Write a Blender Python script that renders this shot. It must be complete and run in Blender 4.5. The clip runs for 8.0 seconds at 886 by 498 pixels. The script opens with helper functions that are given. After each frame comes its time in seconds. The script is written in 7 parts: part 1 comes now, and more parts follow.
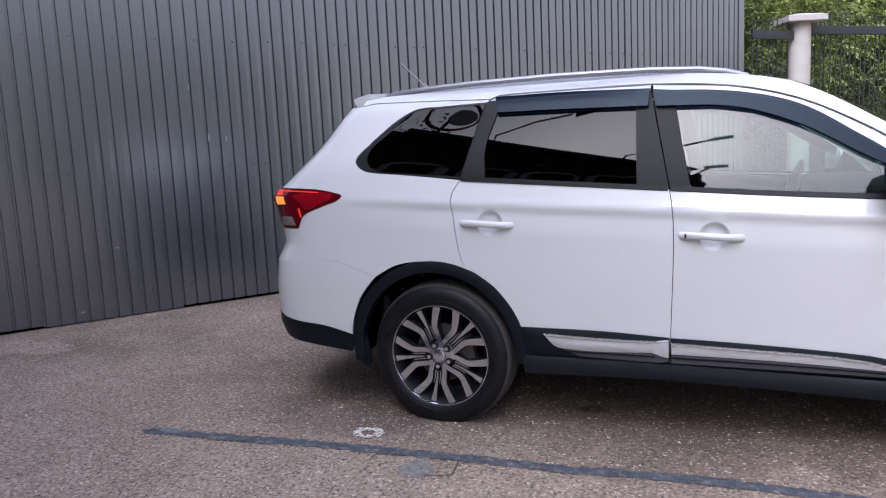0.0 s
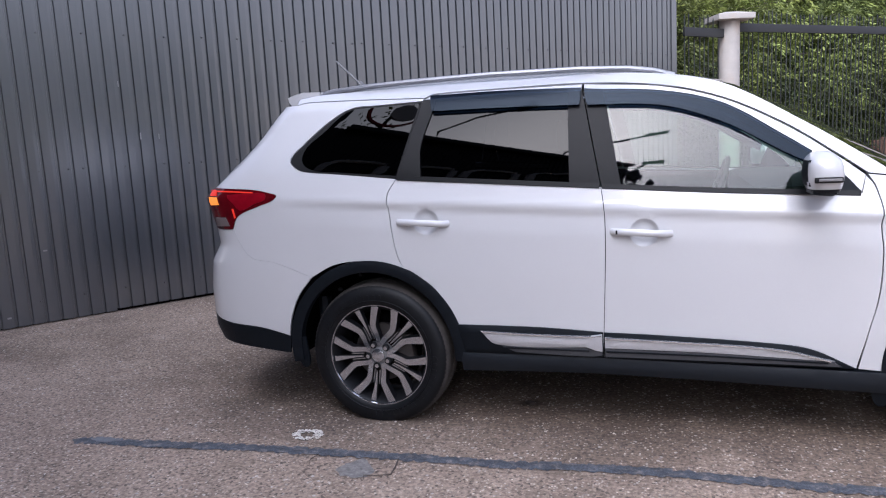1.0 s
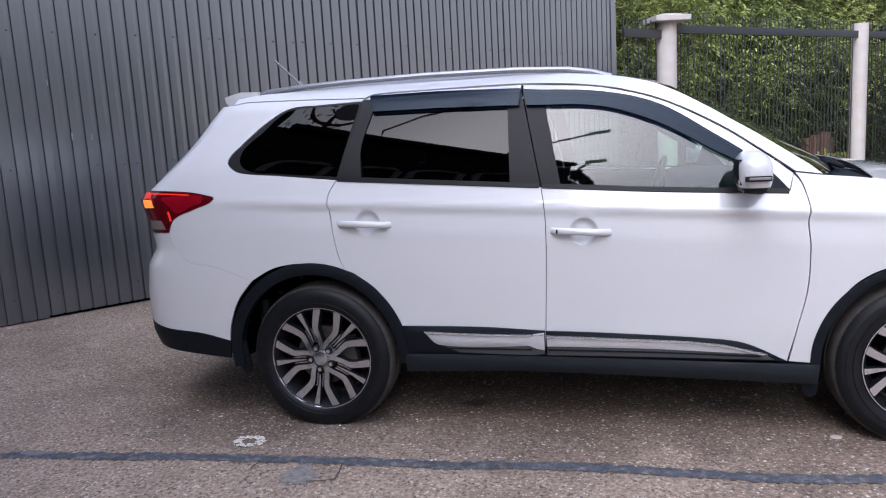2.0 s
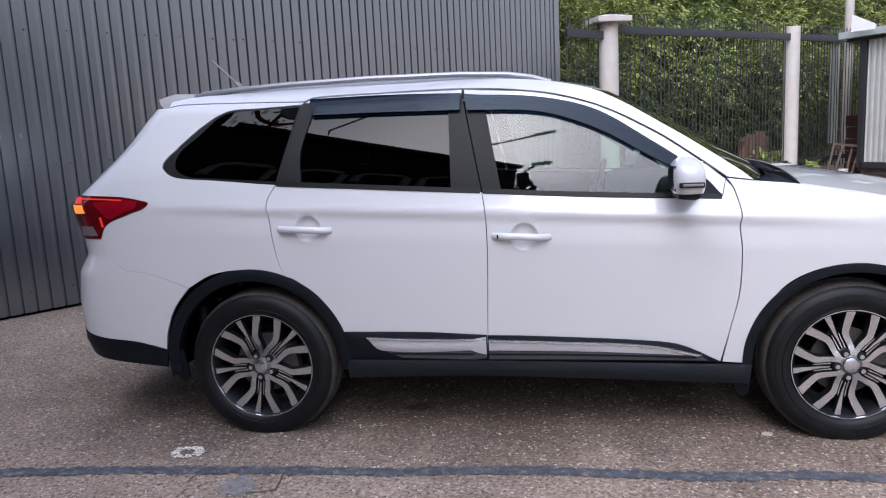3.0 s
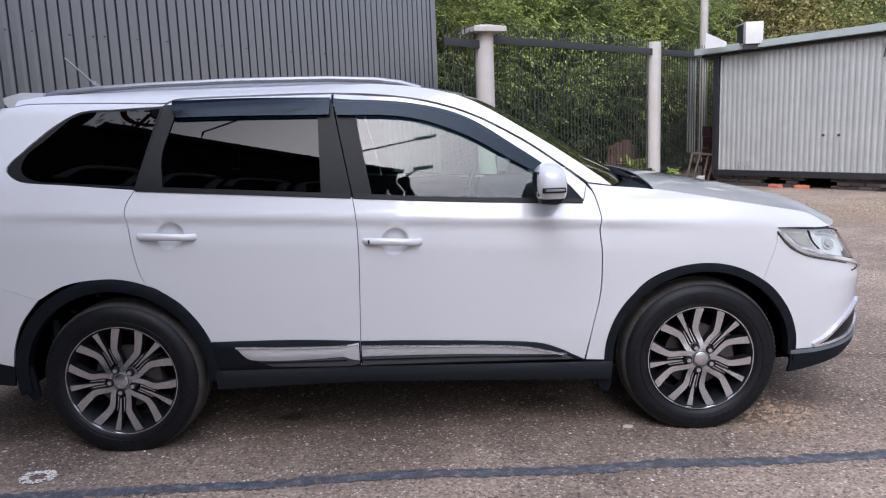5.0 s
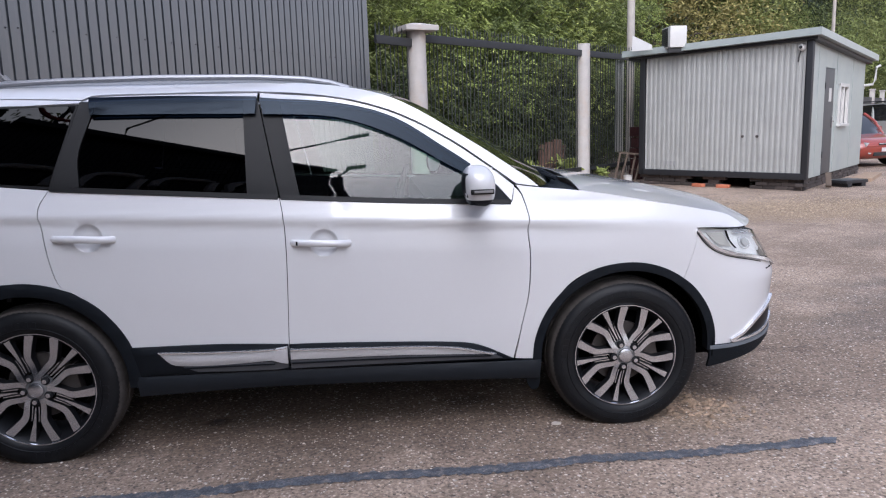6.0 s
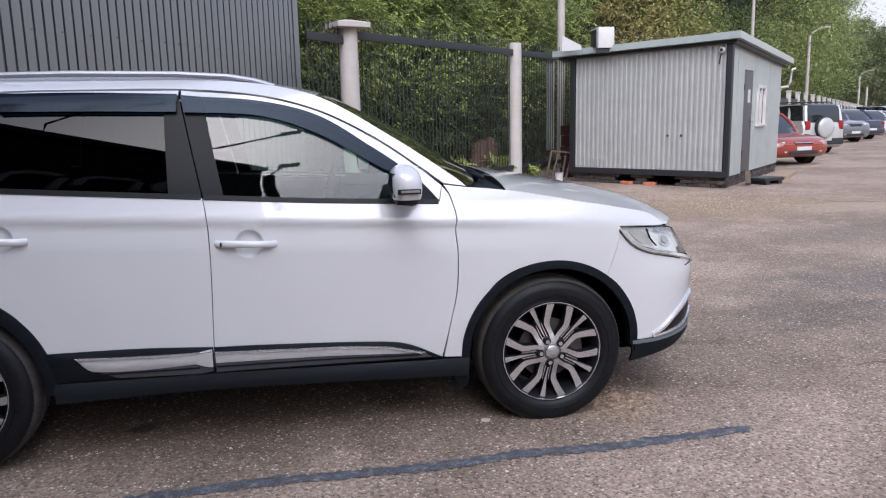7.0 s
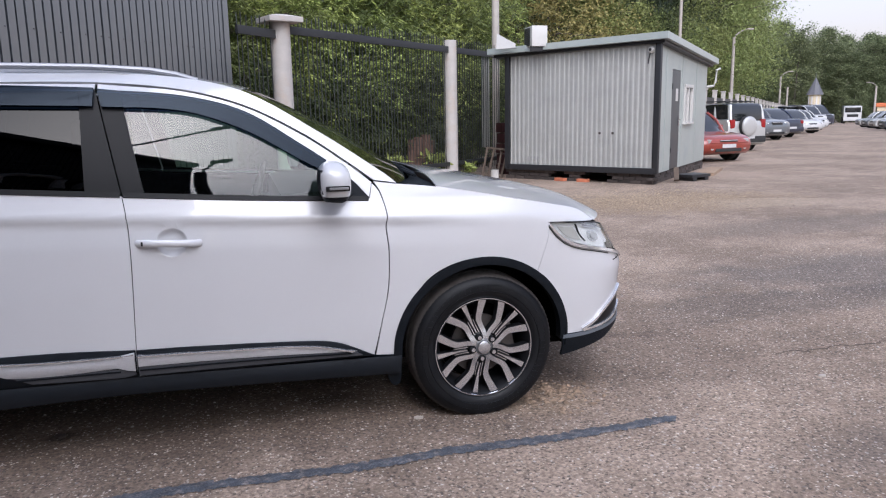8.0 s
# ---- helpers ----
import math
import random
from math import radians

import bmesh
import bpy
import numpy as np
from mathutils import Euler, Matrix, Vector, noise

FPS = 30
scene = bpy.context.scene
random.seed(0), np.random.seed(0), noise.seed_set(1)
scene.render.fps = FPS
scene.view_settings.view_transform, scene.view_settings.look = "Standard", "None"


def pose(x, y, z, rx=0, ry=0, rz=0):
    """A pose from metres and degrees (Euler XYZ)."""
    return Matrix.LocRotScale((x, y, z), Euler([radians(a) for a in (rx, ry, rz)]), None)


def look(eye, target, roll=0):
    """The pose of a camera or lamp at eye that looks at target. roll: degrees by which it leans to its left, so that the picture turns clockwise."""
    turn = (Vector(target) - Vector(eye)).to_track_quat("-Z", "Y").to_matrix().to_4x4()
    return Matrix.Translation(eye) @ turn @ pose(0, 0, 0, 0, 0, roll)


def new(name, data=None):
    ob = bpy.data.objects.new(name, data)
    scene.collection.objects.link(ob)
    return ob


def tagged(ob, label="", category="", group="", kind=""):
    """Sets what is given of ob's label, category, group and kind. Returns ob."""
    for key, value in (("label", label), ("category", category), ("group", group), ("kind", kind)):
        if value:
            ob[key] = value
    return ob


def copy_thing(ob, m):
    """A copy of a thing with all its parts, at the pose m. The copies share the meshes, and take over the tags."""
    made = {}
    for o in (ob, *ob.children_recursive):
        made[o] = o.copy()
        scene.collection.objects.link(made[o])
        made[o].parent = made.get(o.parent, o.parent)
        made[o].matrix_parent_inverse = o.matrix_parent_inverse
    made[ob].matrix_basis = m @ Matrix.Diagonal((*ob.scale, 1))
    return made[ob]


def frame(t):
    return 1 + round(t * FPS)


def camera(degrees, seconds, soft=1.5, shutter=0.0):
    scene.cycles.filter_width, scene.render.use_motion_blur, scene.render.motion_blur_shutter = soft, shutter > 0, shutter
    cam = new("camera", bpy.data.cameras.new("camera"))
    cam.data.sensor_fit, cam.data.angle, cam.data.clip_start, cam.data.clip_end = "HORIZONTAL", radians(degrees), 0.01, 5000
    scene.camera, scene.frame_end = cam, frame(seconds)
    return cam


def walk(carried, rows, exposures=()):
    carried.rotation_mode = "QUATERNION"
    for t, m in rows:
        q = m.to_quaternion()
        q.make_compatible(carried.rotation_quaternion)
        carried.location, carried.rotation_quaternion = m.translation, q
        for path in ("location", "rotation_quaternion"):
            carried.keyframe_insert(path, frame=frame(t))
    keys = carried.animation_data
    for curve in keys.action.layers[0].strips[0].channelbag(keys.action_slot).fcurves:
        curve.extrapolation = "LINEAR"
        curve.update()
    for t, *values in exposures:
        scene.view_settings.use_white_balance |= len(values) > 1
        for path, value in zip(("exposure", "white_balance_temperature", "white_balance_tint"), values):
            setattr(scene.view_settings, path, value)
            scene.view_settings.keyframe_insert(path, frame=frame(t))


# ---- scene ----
cam = camera(62.2, 8.0, 1.15)
PATH = [
    (0, (1.344, -3.329, 1.378), (0.619, -1.486, 1.101), -2.8),
    (0.5, (1.369, -3.32, 1.394), (0.714, -1.454, 1.101), -3.0),
    (1, (1.384, -3.317, 1.395), (0.799, -1.428, 1.097), -3.1),
    (1.5, (1.392, -3.309, 1.395), (0.877, -1.4, 1.094), -3.2),
    (3, (1.435, -3.275, 1.439), (1.125, -1.326, 1.112), -3.0),
    (3.5, (1.446, -3.27, 1.459), (1.209, -1.313, 1.122), -2.8),
    (4, (1.47, -3.273, 1.444), (1.306, -1.307, 1.115), -2.7),
    (4.5, (1.482, -3.274, 1.431), (1.4, -1.302, 1.109), -2.5),
    (6, (1.516, -3.268, 1.446), (1.696, -1.305, 1.109), -1.7),
    (6.5, (1.53, -3.269, 1.453), (1.799, -1.318, 1.109), -1.5),
    (7, (1.551, -3.278, 1.457), (1.903, -1.34, 1.108), -1.3),
    (7.5, (1.559, -3.273, 1.453), (2.0, -1.355, 1.101), -1.1),
    (8, (1.589, -3.27, 1.453), (2.103, -1.371, 1.093), -1.0),
]
walk(cam, [(t, look(eye, target, roll)) for t, eye, target, roll in PATH],
     exposures=[(0.0, 2.31, 5170, 14), (3.5, 2.17, 5170, 13), (8.0, 1.97, 5250, 12)])

# ---- daylight: an even evening sky, sun behind thin cloud ----
world = bpy.data.worlds.new("evening_sky")
scene.world = world
world.use_nodes = True
wt = world.node_tree
sky = wt.nodes.new("ShaderNodeTexSky")
sky.sky_type = "NISHITA"
sky.sun_disc = False
sky.sun_elevation = radians(44)
sky.sun_rotation = radians(190)
sky.air_density, sky.dust_density, sky.ozone_density = 1.0, 7.0, 0.6
haze = wt.nodes.new("ShaderNodeMix")               # thin even high cloud over the clear sky
haze.data_type = "RGBA"
haze.inputs["Factor"].default_value = 0.72
height, rise, tone = (wt.nodes.new(k) for k in ("ShaderNodeTexCoord", "ShaderNodeSeparateXYZ", "ShaderNodeMix"))
tone.data_type = "RGBA"                            # warm towards the horizon, cooler and dimmer overhead
tone.inputs["A"].default_value = (2.30, 1.83, 1.42, 1)
tone.inputs["B"].default_value = (0.95, 0.92, 0.98, 1)
wt.links.new(height.outputs["Generated"], rise.inputs[0])
wt.links.new(rise.outputs["Z"], tone.inputs["Factor"])
wt.links.new(tone.outputs["Result"], haze.inputs["B"])
wt.links.new(sky.outputs[0], haze.inputs["A"])
wt.links.new(haze.outputs["Result"], wt.nodes["Background"].inputs[0])
wt.nodes["Background"].inputs[1].default_value = 0.132

sun = new("sun", bpy.data.lights.new("sun", "SUN"))
sun.data.energy, sun.data.angle, sun.data.color = 0.52, radians(62), (1.0, 0.92, 0.84)
sun.matrix_world = look((0, 0, 20), (0.174 * 10, 0.985 * 10, 20 - 9.66))


# ---- materials ----
def mat(name, color, rough=0.5, metal=0.0, var=0.12, scale=8.0, bump=0.0, bump_scale=60.0, coat=0.0, spec=0.5,
        grain=0.06, grain_scale=150.0, stain=None, stain_scale=2.0, stain_amount=0.0, island=0.0, rand=0.0, emit=None, emit_power=0.0):
    """A surface with variation at two scales, optional stains, relief and coat."""
    m = bpy.data.materials.new(name)
    m.use_nodes = True
    nt = m.node_tree
    b = nt.nodes["Principled BSDF"]
    tc = nt.nodes.new("ShaderNodeTexCoord")

    def noise_node(sc, detail=4.0, rg=0.6):
        n = nt.nodes.new("ShaderNodeTexNoise")
        n.inputs["Scale"].default_value, n.inputs["Detail"].default_value, n.inputs["Roughness"].default_value = sc, detail, rg
        nt.links.new(tc.outputs["Object"], n.inputs["Vector"])
        return n

    def scaled(src, amount):
        """src in 0..1 turned into a factor round one."""
        k = nt.nodes.new("ShaderNodeMapRange")
        k.inputs["From Min"].default_value, k.inputs["From Max"].default_value = 0.25, 0.75
        k.inputs["To Min"].default_value, k.inputs["To Max"].default_value = 1 - amount, 1 + amount
        nt.links.new(src, k.inputs["Value"])
        return k.outputs[0]

    def times(a, c):
        k = nt.nodes.new("ShaderNodeMath")
        k.operation = "MULTIPLY"
        nt.links.new(a, k.inputs[0]), nt.links.new(c, k.inputs[1])
        return k.outputs[0]

    f = times(scaled(noise_node(scale).outputs["Fac"], var), scaled(noise_node(grain_scale, 2.0).outputs["Fac"], grain))
    if rand:
        oi = nt.nodes.new("ShaderNodeObjectInfo")
        k = nt.nodes.new("ShaderNodeMapRange")
        k.inputs["To Min"].default_value, k.inputs["To Max"].default_value = 1 - rand, 1 + rand
        nt.links.new(oi.outputs["Random"], k.inputs["Value"])
        f = times(f, k.outputs[0])
    if island:
        ge = nt.nodes.new("ShaderNodeNewGeometry")
        k = nt.nodes.new("ShaderNodeMapRange")
        k.inputs["To Min"].default_value, k.inputs["To Max"].default_value = 1 - island, 1 + island
        nt.links.new(ge.outputs["Random Per Island"], k.inputs["Value"])
        f = times(f, k.outputs[0])
    base = nt.nodes.new("ShaderNodeRGB")
    base.outputs[0].default_value = (*color, 1)
    col = base.outputs[0]
    if stain is not None:
        mx = nt.nodes.new("ShaderNodeMix")
        mx.data_type = "RGBA"
        mr = nt.nodes.new("ShaderNodeMapRange")
        mr.inputs["From Min"].default_value, mr.inputs["From Max"].default_value = 0.5, 0.68
        mr.inputs["To Max"].default_value = stain_amount
        nt.links.new(noise_node(stain_scale, 6.0, 0.65).outputs["Fac"], mr.inputs["Value"])
        nt.links.new(mr.outputs[0], mx.inputs["Factor"])
        nt.links.new(col, mx.inputs["A"])
        mx.inputs["B"].default_value = (*stain, 1)
        col = mx.outputs["Result"]
    vm = nt.nodes.new("ShaderNodeVectorMath")
    vm.operation = "SCALE"
    nt.links.new(col, vm.inputs[0]), nt.links.new(f, vm.inputs["Scale"])
    nt.links.new(vm.outputs[0], b.inputs["Base Color"])
    b.inputs["Roughness"].default_value, b.inputs["Metallic"].default_value = rough, metal
    b.inputs["Specular IOR Level"].default_value = spec
    b.inputs["Coat Weight"].default_value = coat
    b.inputs["Coat Roughness"].default_value = 0.04
    if bump:
        bp = nt.nodes.new("ShaderNodeBump")
        bp.inputs["Strength"].default_value, bp.inputs["Distance"].default_value = bump, 0.004
        nt.links.new(noise_node(bump_scale, 5.0).outputs["Fac"], bp.inputs["Height"])
        nt.links.new(bp.outputs[0], b.inputs["Normal"])
    if emit:
        b.inputs["Emission Color"].default_value, b.inputs["Emission Strength"].default_value = (*emit, 1), emit_power
    return m


def glass(name, tint, rough=0.0, shine=0.10, gloss=(0.8, 0.8, 0.8)):
    """A thin pane: clear reflection over a tinted see-through sheet."""
    m = bpy.data.materials.new(name)
    m.use_nodes = True
    nt = m.node_tree
    nt.nodes.remove(nt.nodes["Principled BSDF"])
    out = nt.nodes["Material Output"]
    tr, gl, fr, pw, ma, mx = (nt.nodes.new(k) for k in ("ShaderNodeBsdfTransparent", "ShaderNodeBsdfGlossy", "ShaderNodeLayerWeight", "ShaderNodeMath", "ShaderNodeMath", "ShaderNodeMixShader"))
    tr.inputs[0].default_value = (*tint, 1)
    gl.inputs["Roughness"].default_value = rough
    gl.inputs["Color"].default_value = (*gloss, 1)
    fr.inputs["Blend"].default_value = 0.5
    pw.operation, ma.operation = "POWER", "MULTIPLY_ADD"
    pw.inputs[1].default_value = 4.0
    ma.inputs[1].default_value, ma.inputs[2].default_value = 1 - shine, shine
    nt.links.new(fr.outputs["Facing"], pw.inputs[0])
    nt.links.new(pw.outputs[0], ma.inputs[0])
    nt.links.new(ma.outputs[0], mx.inputs[0])
    nt.links.new(tr.outputs[0], mx.inputs[1]), nt.links.new(gl.outputs[0], mx.inputs[2])
    nt.links.new(mx.outputs[0], out.inputs[0])
    return m


M_paint = mat("white_car_paint", (0.57, 0.57, 0.584), 0.28, 0.0, 0.015, 3.0, coat=1.0, grain=0.01)
M_black = mat("black_grained_plastic", (0.0036, 0.0056, 0.0088), 0.55, var=0.2, bump=0.25, bump_scale=500, spec=0.2)
M_satin = mat("satin_black_pillar", (0.0058, 0.0060, 0.0070), 0.45, var=0.08, spec=0.2)
M_dark = mat("underbody_black", (0.002, 0.002, 0.0023), 0.9, spec=0.05)
M_rubber = mat("tyre_rubber", (0.0045, 0.0051, 0.0066), 0.5, var=0.3, scale=14, spec=0.25, stain=(0.012, 0.011, 0.0105), stain_scale=9, stain_amount=0.3, bump=0.15, bump_scale=200)
M_tread = mat("dusty_tread", (0.060, 0.054, 0.050), 0.85, var=0.3, scale=20, spec=0.2, bump=0.3, bump_scale=160)
M_alloy = mat("machined_alloy", (0.64, 0.655, 0.69), 0.27, 1.0, 0.06, 20)
M_gun = mat("gunmetal_paint", (0.0065, 0.0068, 0.0080), 0.45, 0.0, 0.15, 20, spec=0.25)
M_hub = mat("grey_cast_hub", (0.24, 0.24, 0.245), 0.35, 0.5, 0.1, 25)
M_chrome = mat("chrome_trim", (0.75, 0.75, 0.77), 0.12, 1.0, 0.03, 10)
M_silver = mat("silver_satin_plastic", (0.56, 0.56, 0.58), 0.32, 0.4, 0.05, 8)
M_disc = mat("brake_steel", (0.07, 0.062, 0.058), 0.5, 0.5, 0.2, 30, stain=(0.05, 0.034, 0.026), stain_scale=20, stain_amount=0.4)
M_clear = glass("clear_side_glass", (0.48, 0.62, 0.52), 0.0, 0.050)
M_tint = glass("privacy_glass", (0.02, 0.02, 0.025), 0.0, 0.018)
M_screen = glass("windscreen_glass", (0.35, 0.40, 0.36))
M_visor = glass("smoked_visor", (0.022, 0.040, 0.078), 0.08, 0.018, (0.44, 0.54, 0.70))
M_lens = glass("clear_lens", (0.85, 0.87, 0.88), 0.0, 0.06)
M_bowl = mat("lamp_reflector", (0.82, 0.81, 0.79), 0.30, 0.1, 0.05, 20)
M_redlens = mat("red_lamp_lens", (0.085, 0.001, 0.004), 0.22, var=0.35, scale=18, coat=0.35, spec=0.3)
M_redglow = mat("lit_red_lamp", (0.3, 0.008, 0.006), 0.2, emit=(1.0, 0.05, 0.02), emit_power=0.13)
M_amber = mat("lit_amber_lamp", (0.5, 0.12, 0.02), 0.2, emit=(1.0, 0.30, 0.03), emit_power=0.19)
M_bright = mat("polished_bright_trim", (0.70, 0.70, 0.715), 0.16, 0.75, 0.03, 10)
M_seat = mat("dark_cloth", (0.03, 0.03, 0.032), 0.9, var=0.15)
M_head = mat("pale_headliner", (0.45, 0.44, 0.41), 0.9)


# ---- mesh helpers ----
def thing(name, label, category, m=None, group="", kind=""):
    ob = new(name)
    ob.empty_display_size = 0.1
    ob.matrix_basis = m or Matrix()
    return tagged(ob, label, category, group, kind)


def part(name, bm, material, parent=None, label="", smooth=True):
    me = bpy.data.meshes.new(name)
    bmesh.ops.recalc_face_normals(bm, faces=bm.faces[:])
    bm.to_mesh(me)
    bm.free()
    for k in material if isinstance(material, (list, tuple)) else [material]:
        me.materials.append(k)
    me.shade_smooth() if smooth else me.shade_flat()
    ob = new(name, me)
    if smooth:
        me.set_sharp_from_angle(angle=radians(38))
    if parent:
        ob.parent = parent
    return tagged(ob, label)


def again(ob, m, parent=None):
    """One more of the same piece, on the same mesh."""
    o = new(ob.name.split(".")[0], ob.data)
    o.parent = parent or ob.parent
    o.matrix_basis = m
    if "label" in ob:
        o["label"] = ob["label"]
    return o


def box(bm, c, s, bevel=0.0, m=None, mi=0):
    r = bmesh.ops.create_cube(bm, size=1.0)
    vs = r["verts"]
    bmesh.ops.transform(bm, matrix=(m or Matrix()) @ Matrix.Translation(c) @ Matrix.Diagonal((*s, 1)), verts=vs)
    fs = list({f for v in vs for f in v.link_faces})
    for f in fs:
        f.material_index = mi
    if bevel:
        es = list({e for v in vs for e in v.link_edges})
        bmesh.ops.bevel(bm, geom=es, offset=bevel, segments=2, profile=0.7, affect="EDGES", clamp_overlap=True)
    return bm


def boxed(c, s, bevel=0.0, m=None):
    return box(bmesh.new(), c, s, bevel, m)


def cyl(bm, a, b, r, r2=None, n=16, caps=True, mi=0):
    """A round bar from a to b."""
    a, b = Vector(a), Vector(b)
    q = (b - a).to_track_quat("Z", "Y").to_matrix().to_4x4()
    res = bmesh.ops.create_cone(bm, cap_ends=caps, segments=n, radius1=r, radius2=r if r2 is None else r2, depth=(b - a).length,
                                matrix=Matrix.Translation((a + b) / 2) @ q)
    for f in {f for v in res["verts"] for f in v.link_faces}:
        f.material_index = mi
    return bm


def tube(bm, pts, r, n=8, taper=None, flat=1.0):
    """A pipe along points."""
    rings = []
    pts = [Vector(p) for p in pts]
    for i, p in enumerate(pts):
        d = (pts[min(i + 1, len(pts) - 1)] - pts[max(i - 1, 0)]).normalized()
        up = Vector((0, 0, 1)) if abs(d.z) < 0.95 else Vector((1, 0, 0))
        s = d.cross(up).normalized()
        u = s.cross(d)
        rr = r * (1 if taper is None else 1 + (taper - 1) * i / (len(pts) - 1))
        rings.append([bm.verts.new(p + s * rr * math.cos(2 * math.pi * k / n) + u * rr * flat * math.sin(2 * math.pi * k / n)) for k in range(n)])
    for a, b in zip(rings, rings[1:]):
        for k in range(n):
            bm.faces.new((a[k], a[(k + 1) % n], b[(k + 1) % n], b[k]))
    bm.faces.new(rings[0]), bm.faces.new(rings[-1])
    return bm


def lathe(bm, prof, n=64, axis="y", mi=0, c=(0, 0, 0)):
    """Turn (radius, along) pairs round an axis."""
    rings = []
    for k in range(n):
        a = 2 * math.pi * k / n
        row = []
        for r, h in prof:
            p = (r * math.cos(a), h, r * math.sin(a)) if axis == "y" else (r * math.cos(a), r * math.sin(a), h)
            row.append(bm.verts.new(Vector(p) + Vector(c)))
        rings.append(row)
    for k in range(n):
        a, b = rings[k], rings[(k + 1) % n]
        for i in range(len(prof) - 1):
            bm.faces.new((a[i], a[i + 1], b[i + 1], b[i])).material_index = mi
    return bm


def prism(bm, outline, h0, h1, axis="z", mi=0, m=None):
    """A flat outline given thickness along an axis."""
    def at(p, h):
        v = Vector((p[0], p[1], h)) if axis == "z" else Vector((p[0], h, p[1])) if axis == "y" else Vector((h, p[0], p[1]))
        return m @ v if m else v
    lo = [bm.verts.new(at(p, h0)) for p in outline]
    hi = [bm.verts.new(at(p, h1)) for p in outline]
    n = len(outline)
    for f in [bm.faces.new(lo), bm.faces.new(hi[::-1])] + [bm.faces.new((lo[i], lo[(i + 1) % n], hi[(i + 1) % n], hi[i])) for i in range(n)]:
        f.material_index = mi
    return bm


def spline(pts, step=0.03, closed=False):
    """A smooth line through a few points; a point with a third value of 1 is a sharp corner."""
    P = [(p[0], p[1]) for p in pts]
    hard = [len(p) > 2 for p in pts]
    n = len(P)
    out = []
    for i in range(n if closed else n - 1):
        p1, p2 = np.array(P[i]), np.array(P[(i + 1) % n])
        p0 = p1 * 2 - p2 if hard[i] or (not closed and i == 0) else np.array(P[i - 1])
        p3 = p2 * 2 - p1 if hard[(i + 1) % n] or (not closed and i == n - 2) else np.array(P[(i + 2) % n])
        d = np.linalg.norm(p2 - p1)
        k = max(1, int(round(d / step)))
        t0 = (p2 - p0) / max(np.linalg.norm(p2 - p0), 1e-6) * d
        t1 = (p3 - p1) / max(np.linalg.norm(p3 - p1), 1e-6) * d
        for j in range(k):
            u = j / k
            out.append(tuple((2 * u**3 - 3 * u**2 + 1) * p1 + (u**3 - 2 * u**2 + u) * t0 + (3 * u**2 - 2 * u**3) * p2 + (u**3 - u**2) * t1))
    if not closed:
        out.append(P[-1])
    return out


# ---- the white car: nose towards +x, its middle line at y = 0.85 ----
from mathutils import geometry

AXLE = 2.67          # wheelbase
NOSE_FROM, TAIL_FROM = 2.70, -0.35


def rounded_plan(length, p, q):
    """Arc length along the corner of the body, seen from above: u along, f the share of the half width."""
    a = np.linspace(0, math.pi / 2, 400)
    u, f = np.sin(a) ** (2 / p), np.cos(a) ** (2 / q)
    s = np.concatenate([[0], np.cumsum(np.hypot(np.diff(u) * length, np.diff(f) * 0.9))])
    return s, u, f


FRONT, REAR = rounded_plan(0.92, 4.5, 2.2), rounded_plan(0.80, 6.0, 2.2)


def nose_x(z):
    return np.interp(z, [0.2, 0.3, 0.5, 0.67, 0.75, 0.88, 0.93, 1.0, 1.15], [3.57, 3.63, 3.625, 3.64, 3.60, 3.50, 3.44, 3.36, 3.2])


def tail_x(z):
    return np.interp(z, [0.3, 0.45, 0.66, 0.81, 0.9, 0.99, 1.15, 1.2, 1.32, 1.42, 1.6, 1.7], [-1.08, -1.15, -1.15, -1.12, -1.05, -1.06, -1.12, -1.05, -0.885, -0.765, -0.61, -0.57])


def belt(x):
    return 1.228 - 0.0665 * min(max(x, -0.9), 2.4)


def crease(x):
    return 1.106 - 0.05 * min(max(x, -0.9), 3.0)


def half_width(x, z):
    c, b = crease(x), belt(x)
    if z <= b:
        s = min(1.0, max(0.0, (x + 0.6) / 0.6)) * min(1.0, max(0.0, (2.75 - x) / 0.5))  # the crease fades out at both ends
        zs = [0.15, 0.3, 0.5, 0.75, c - 0.12, c - 0.022, c, c + 0.022, b]
        ws = [0.83, 0.858, 0.880, 0.894, 0.899, 0.899 - 0.010 * s, 0.898 + 0.007 * s, 0.893, 0.862]
        return sum(np.interp(z + d, zs, ws) for d in (-0.005, 0, 0.005)) / 3
    k = sum(0.862 - 0.165 * max(0.0, (min(z + d, 1.60) - b) / (1.57 - b)) ** 1.12 for d in (-0.01, 0, 0.01)) / 3
    if z > 1.578:
        k = min(k, np.interp(z, [1.578, 1.612, 1.65, 1.68, 1.70, 1.72], [k, 0.662, 0.60, 0.48, 0.32, 0.1]))
    return k


HOLLOWS = ((0.293, 1.008), (1.287, 0.945))     # finger hollows behind the door handles


def hollow(x, z):
    for cx, cz in HOLLOWS:
        r = math.hypot((x - cx) / 0.062, (z - cz) / 0.060)
        if r < 1:
            return 0.020 * min(1.0, (1 - r * r) * 1.6)
    return 0.0


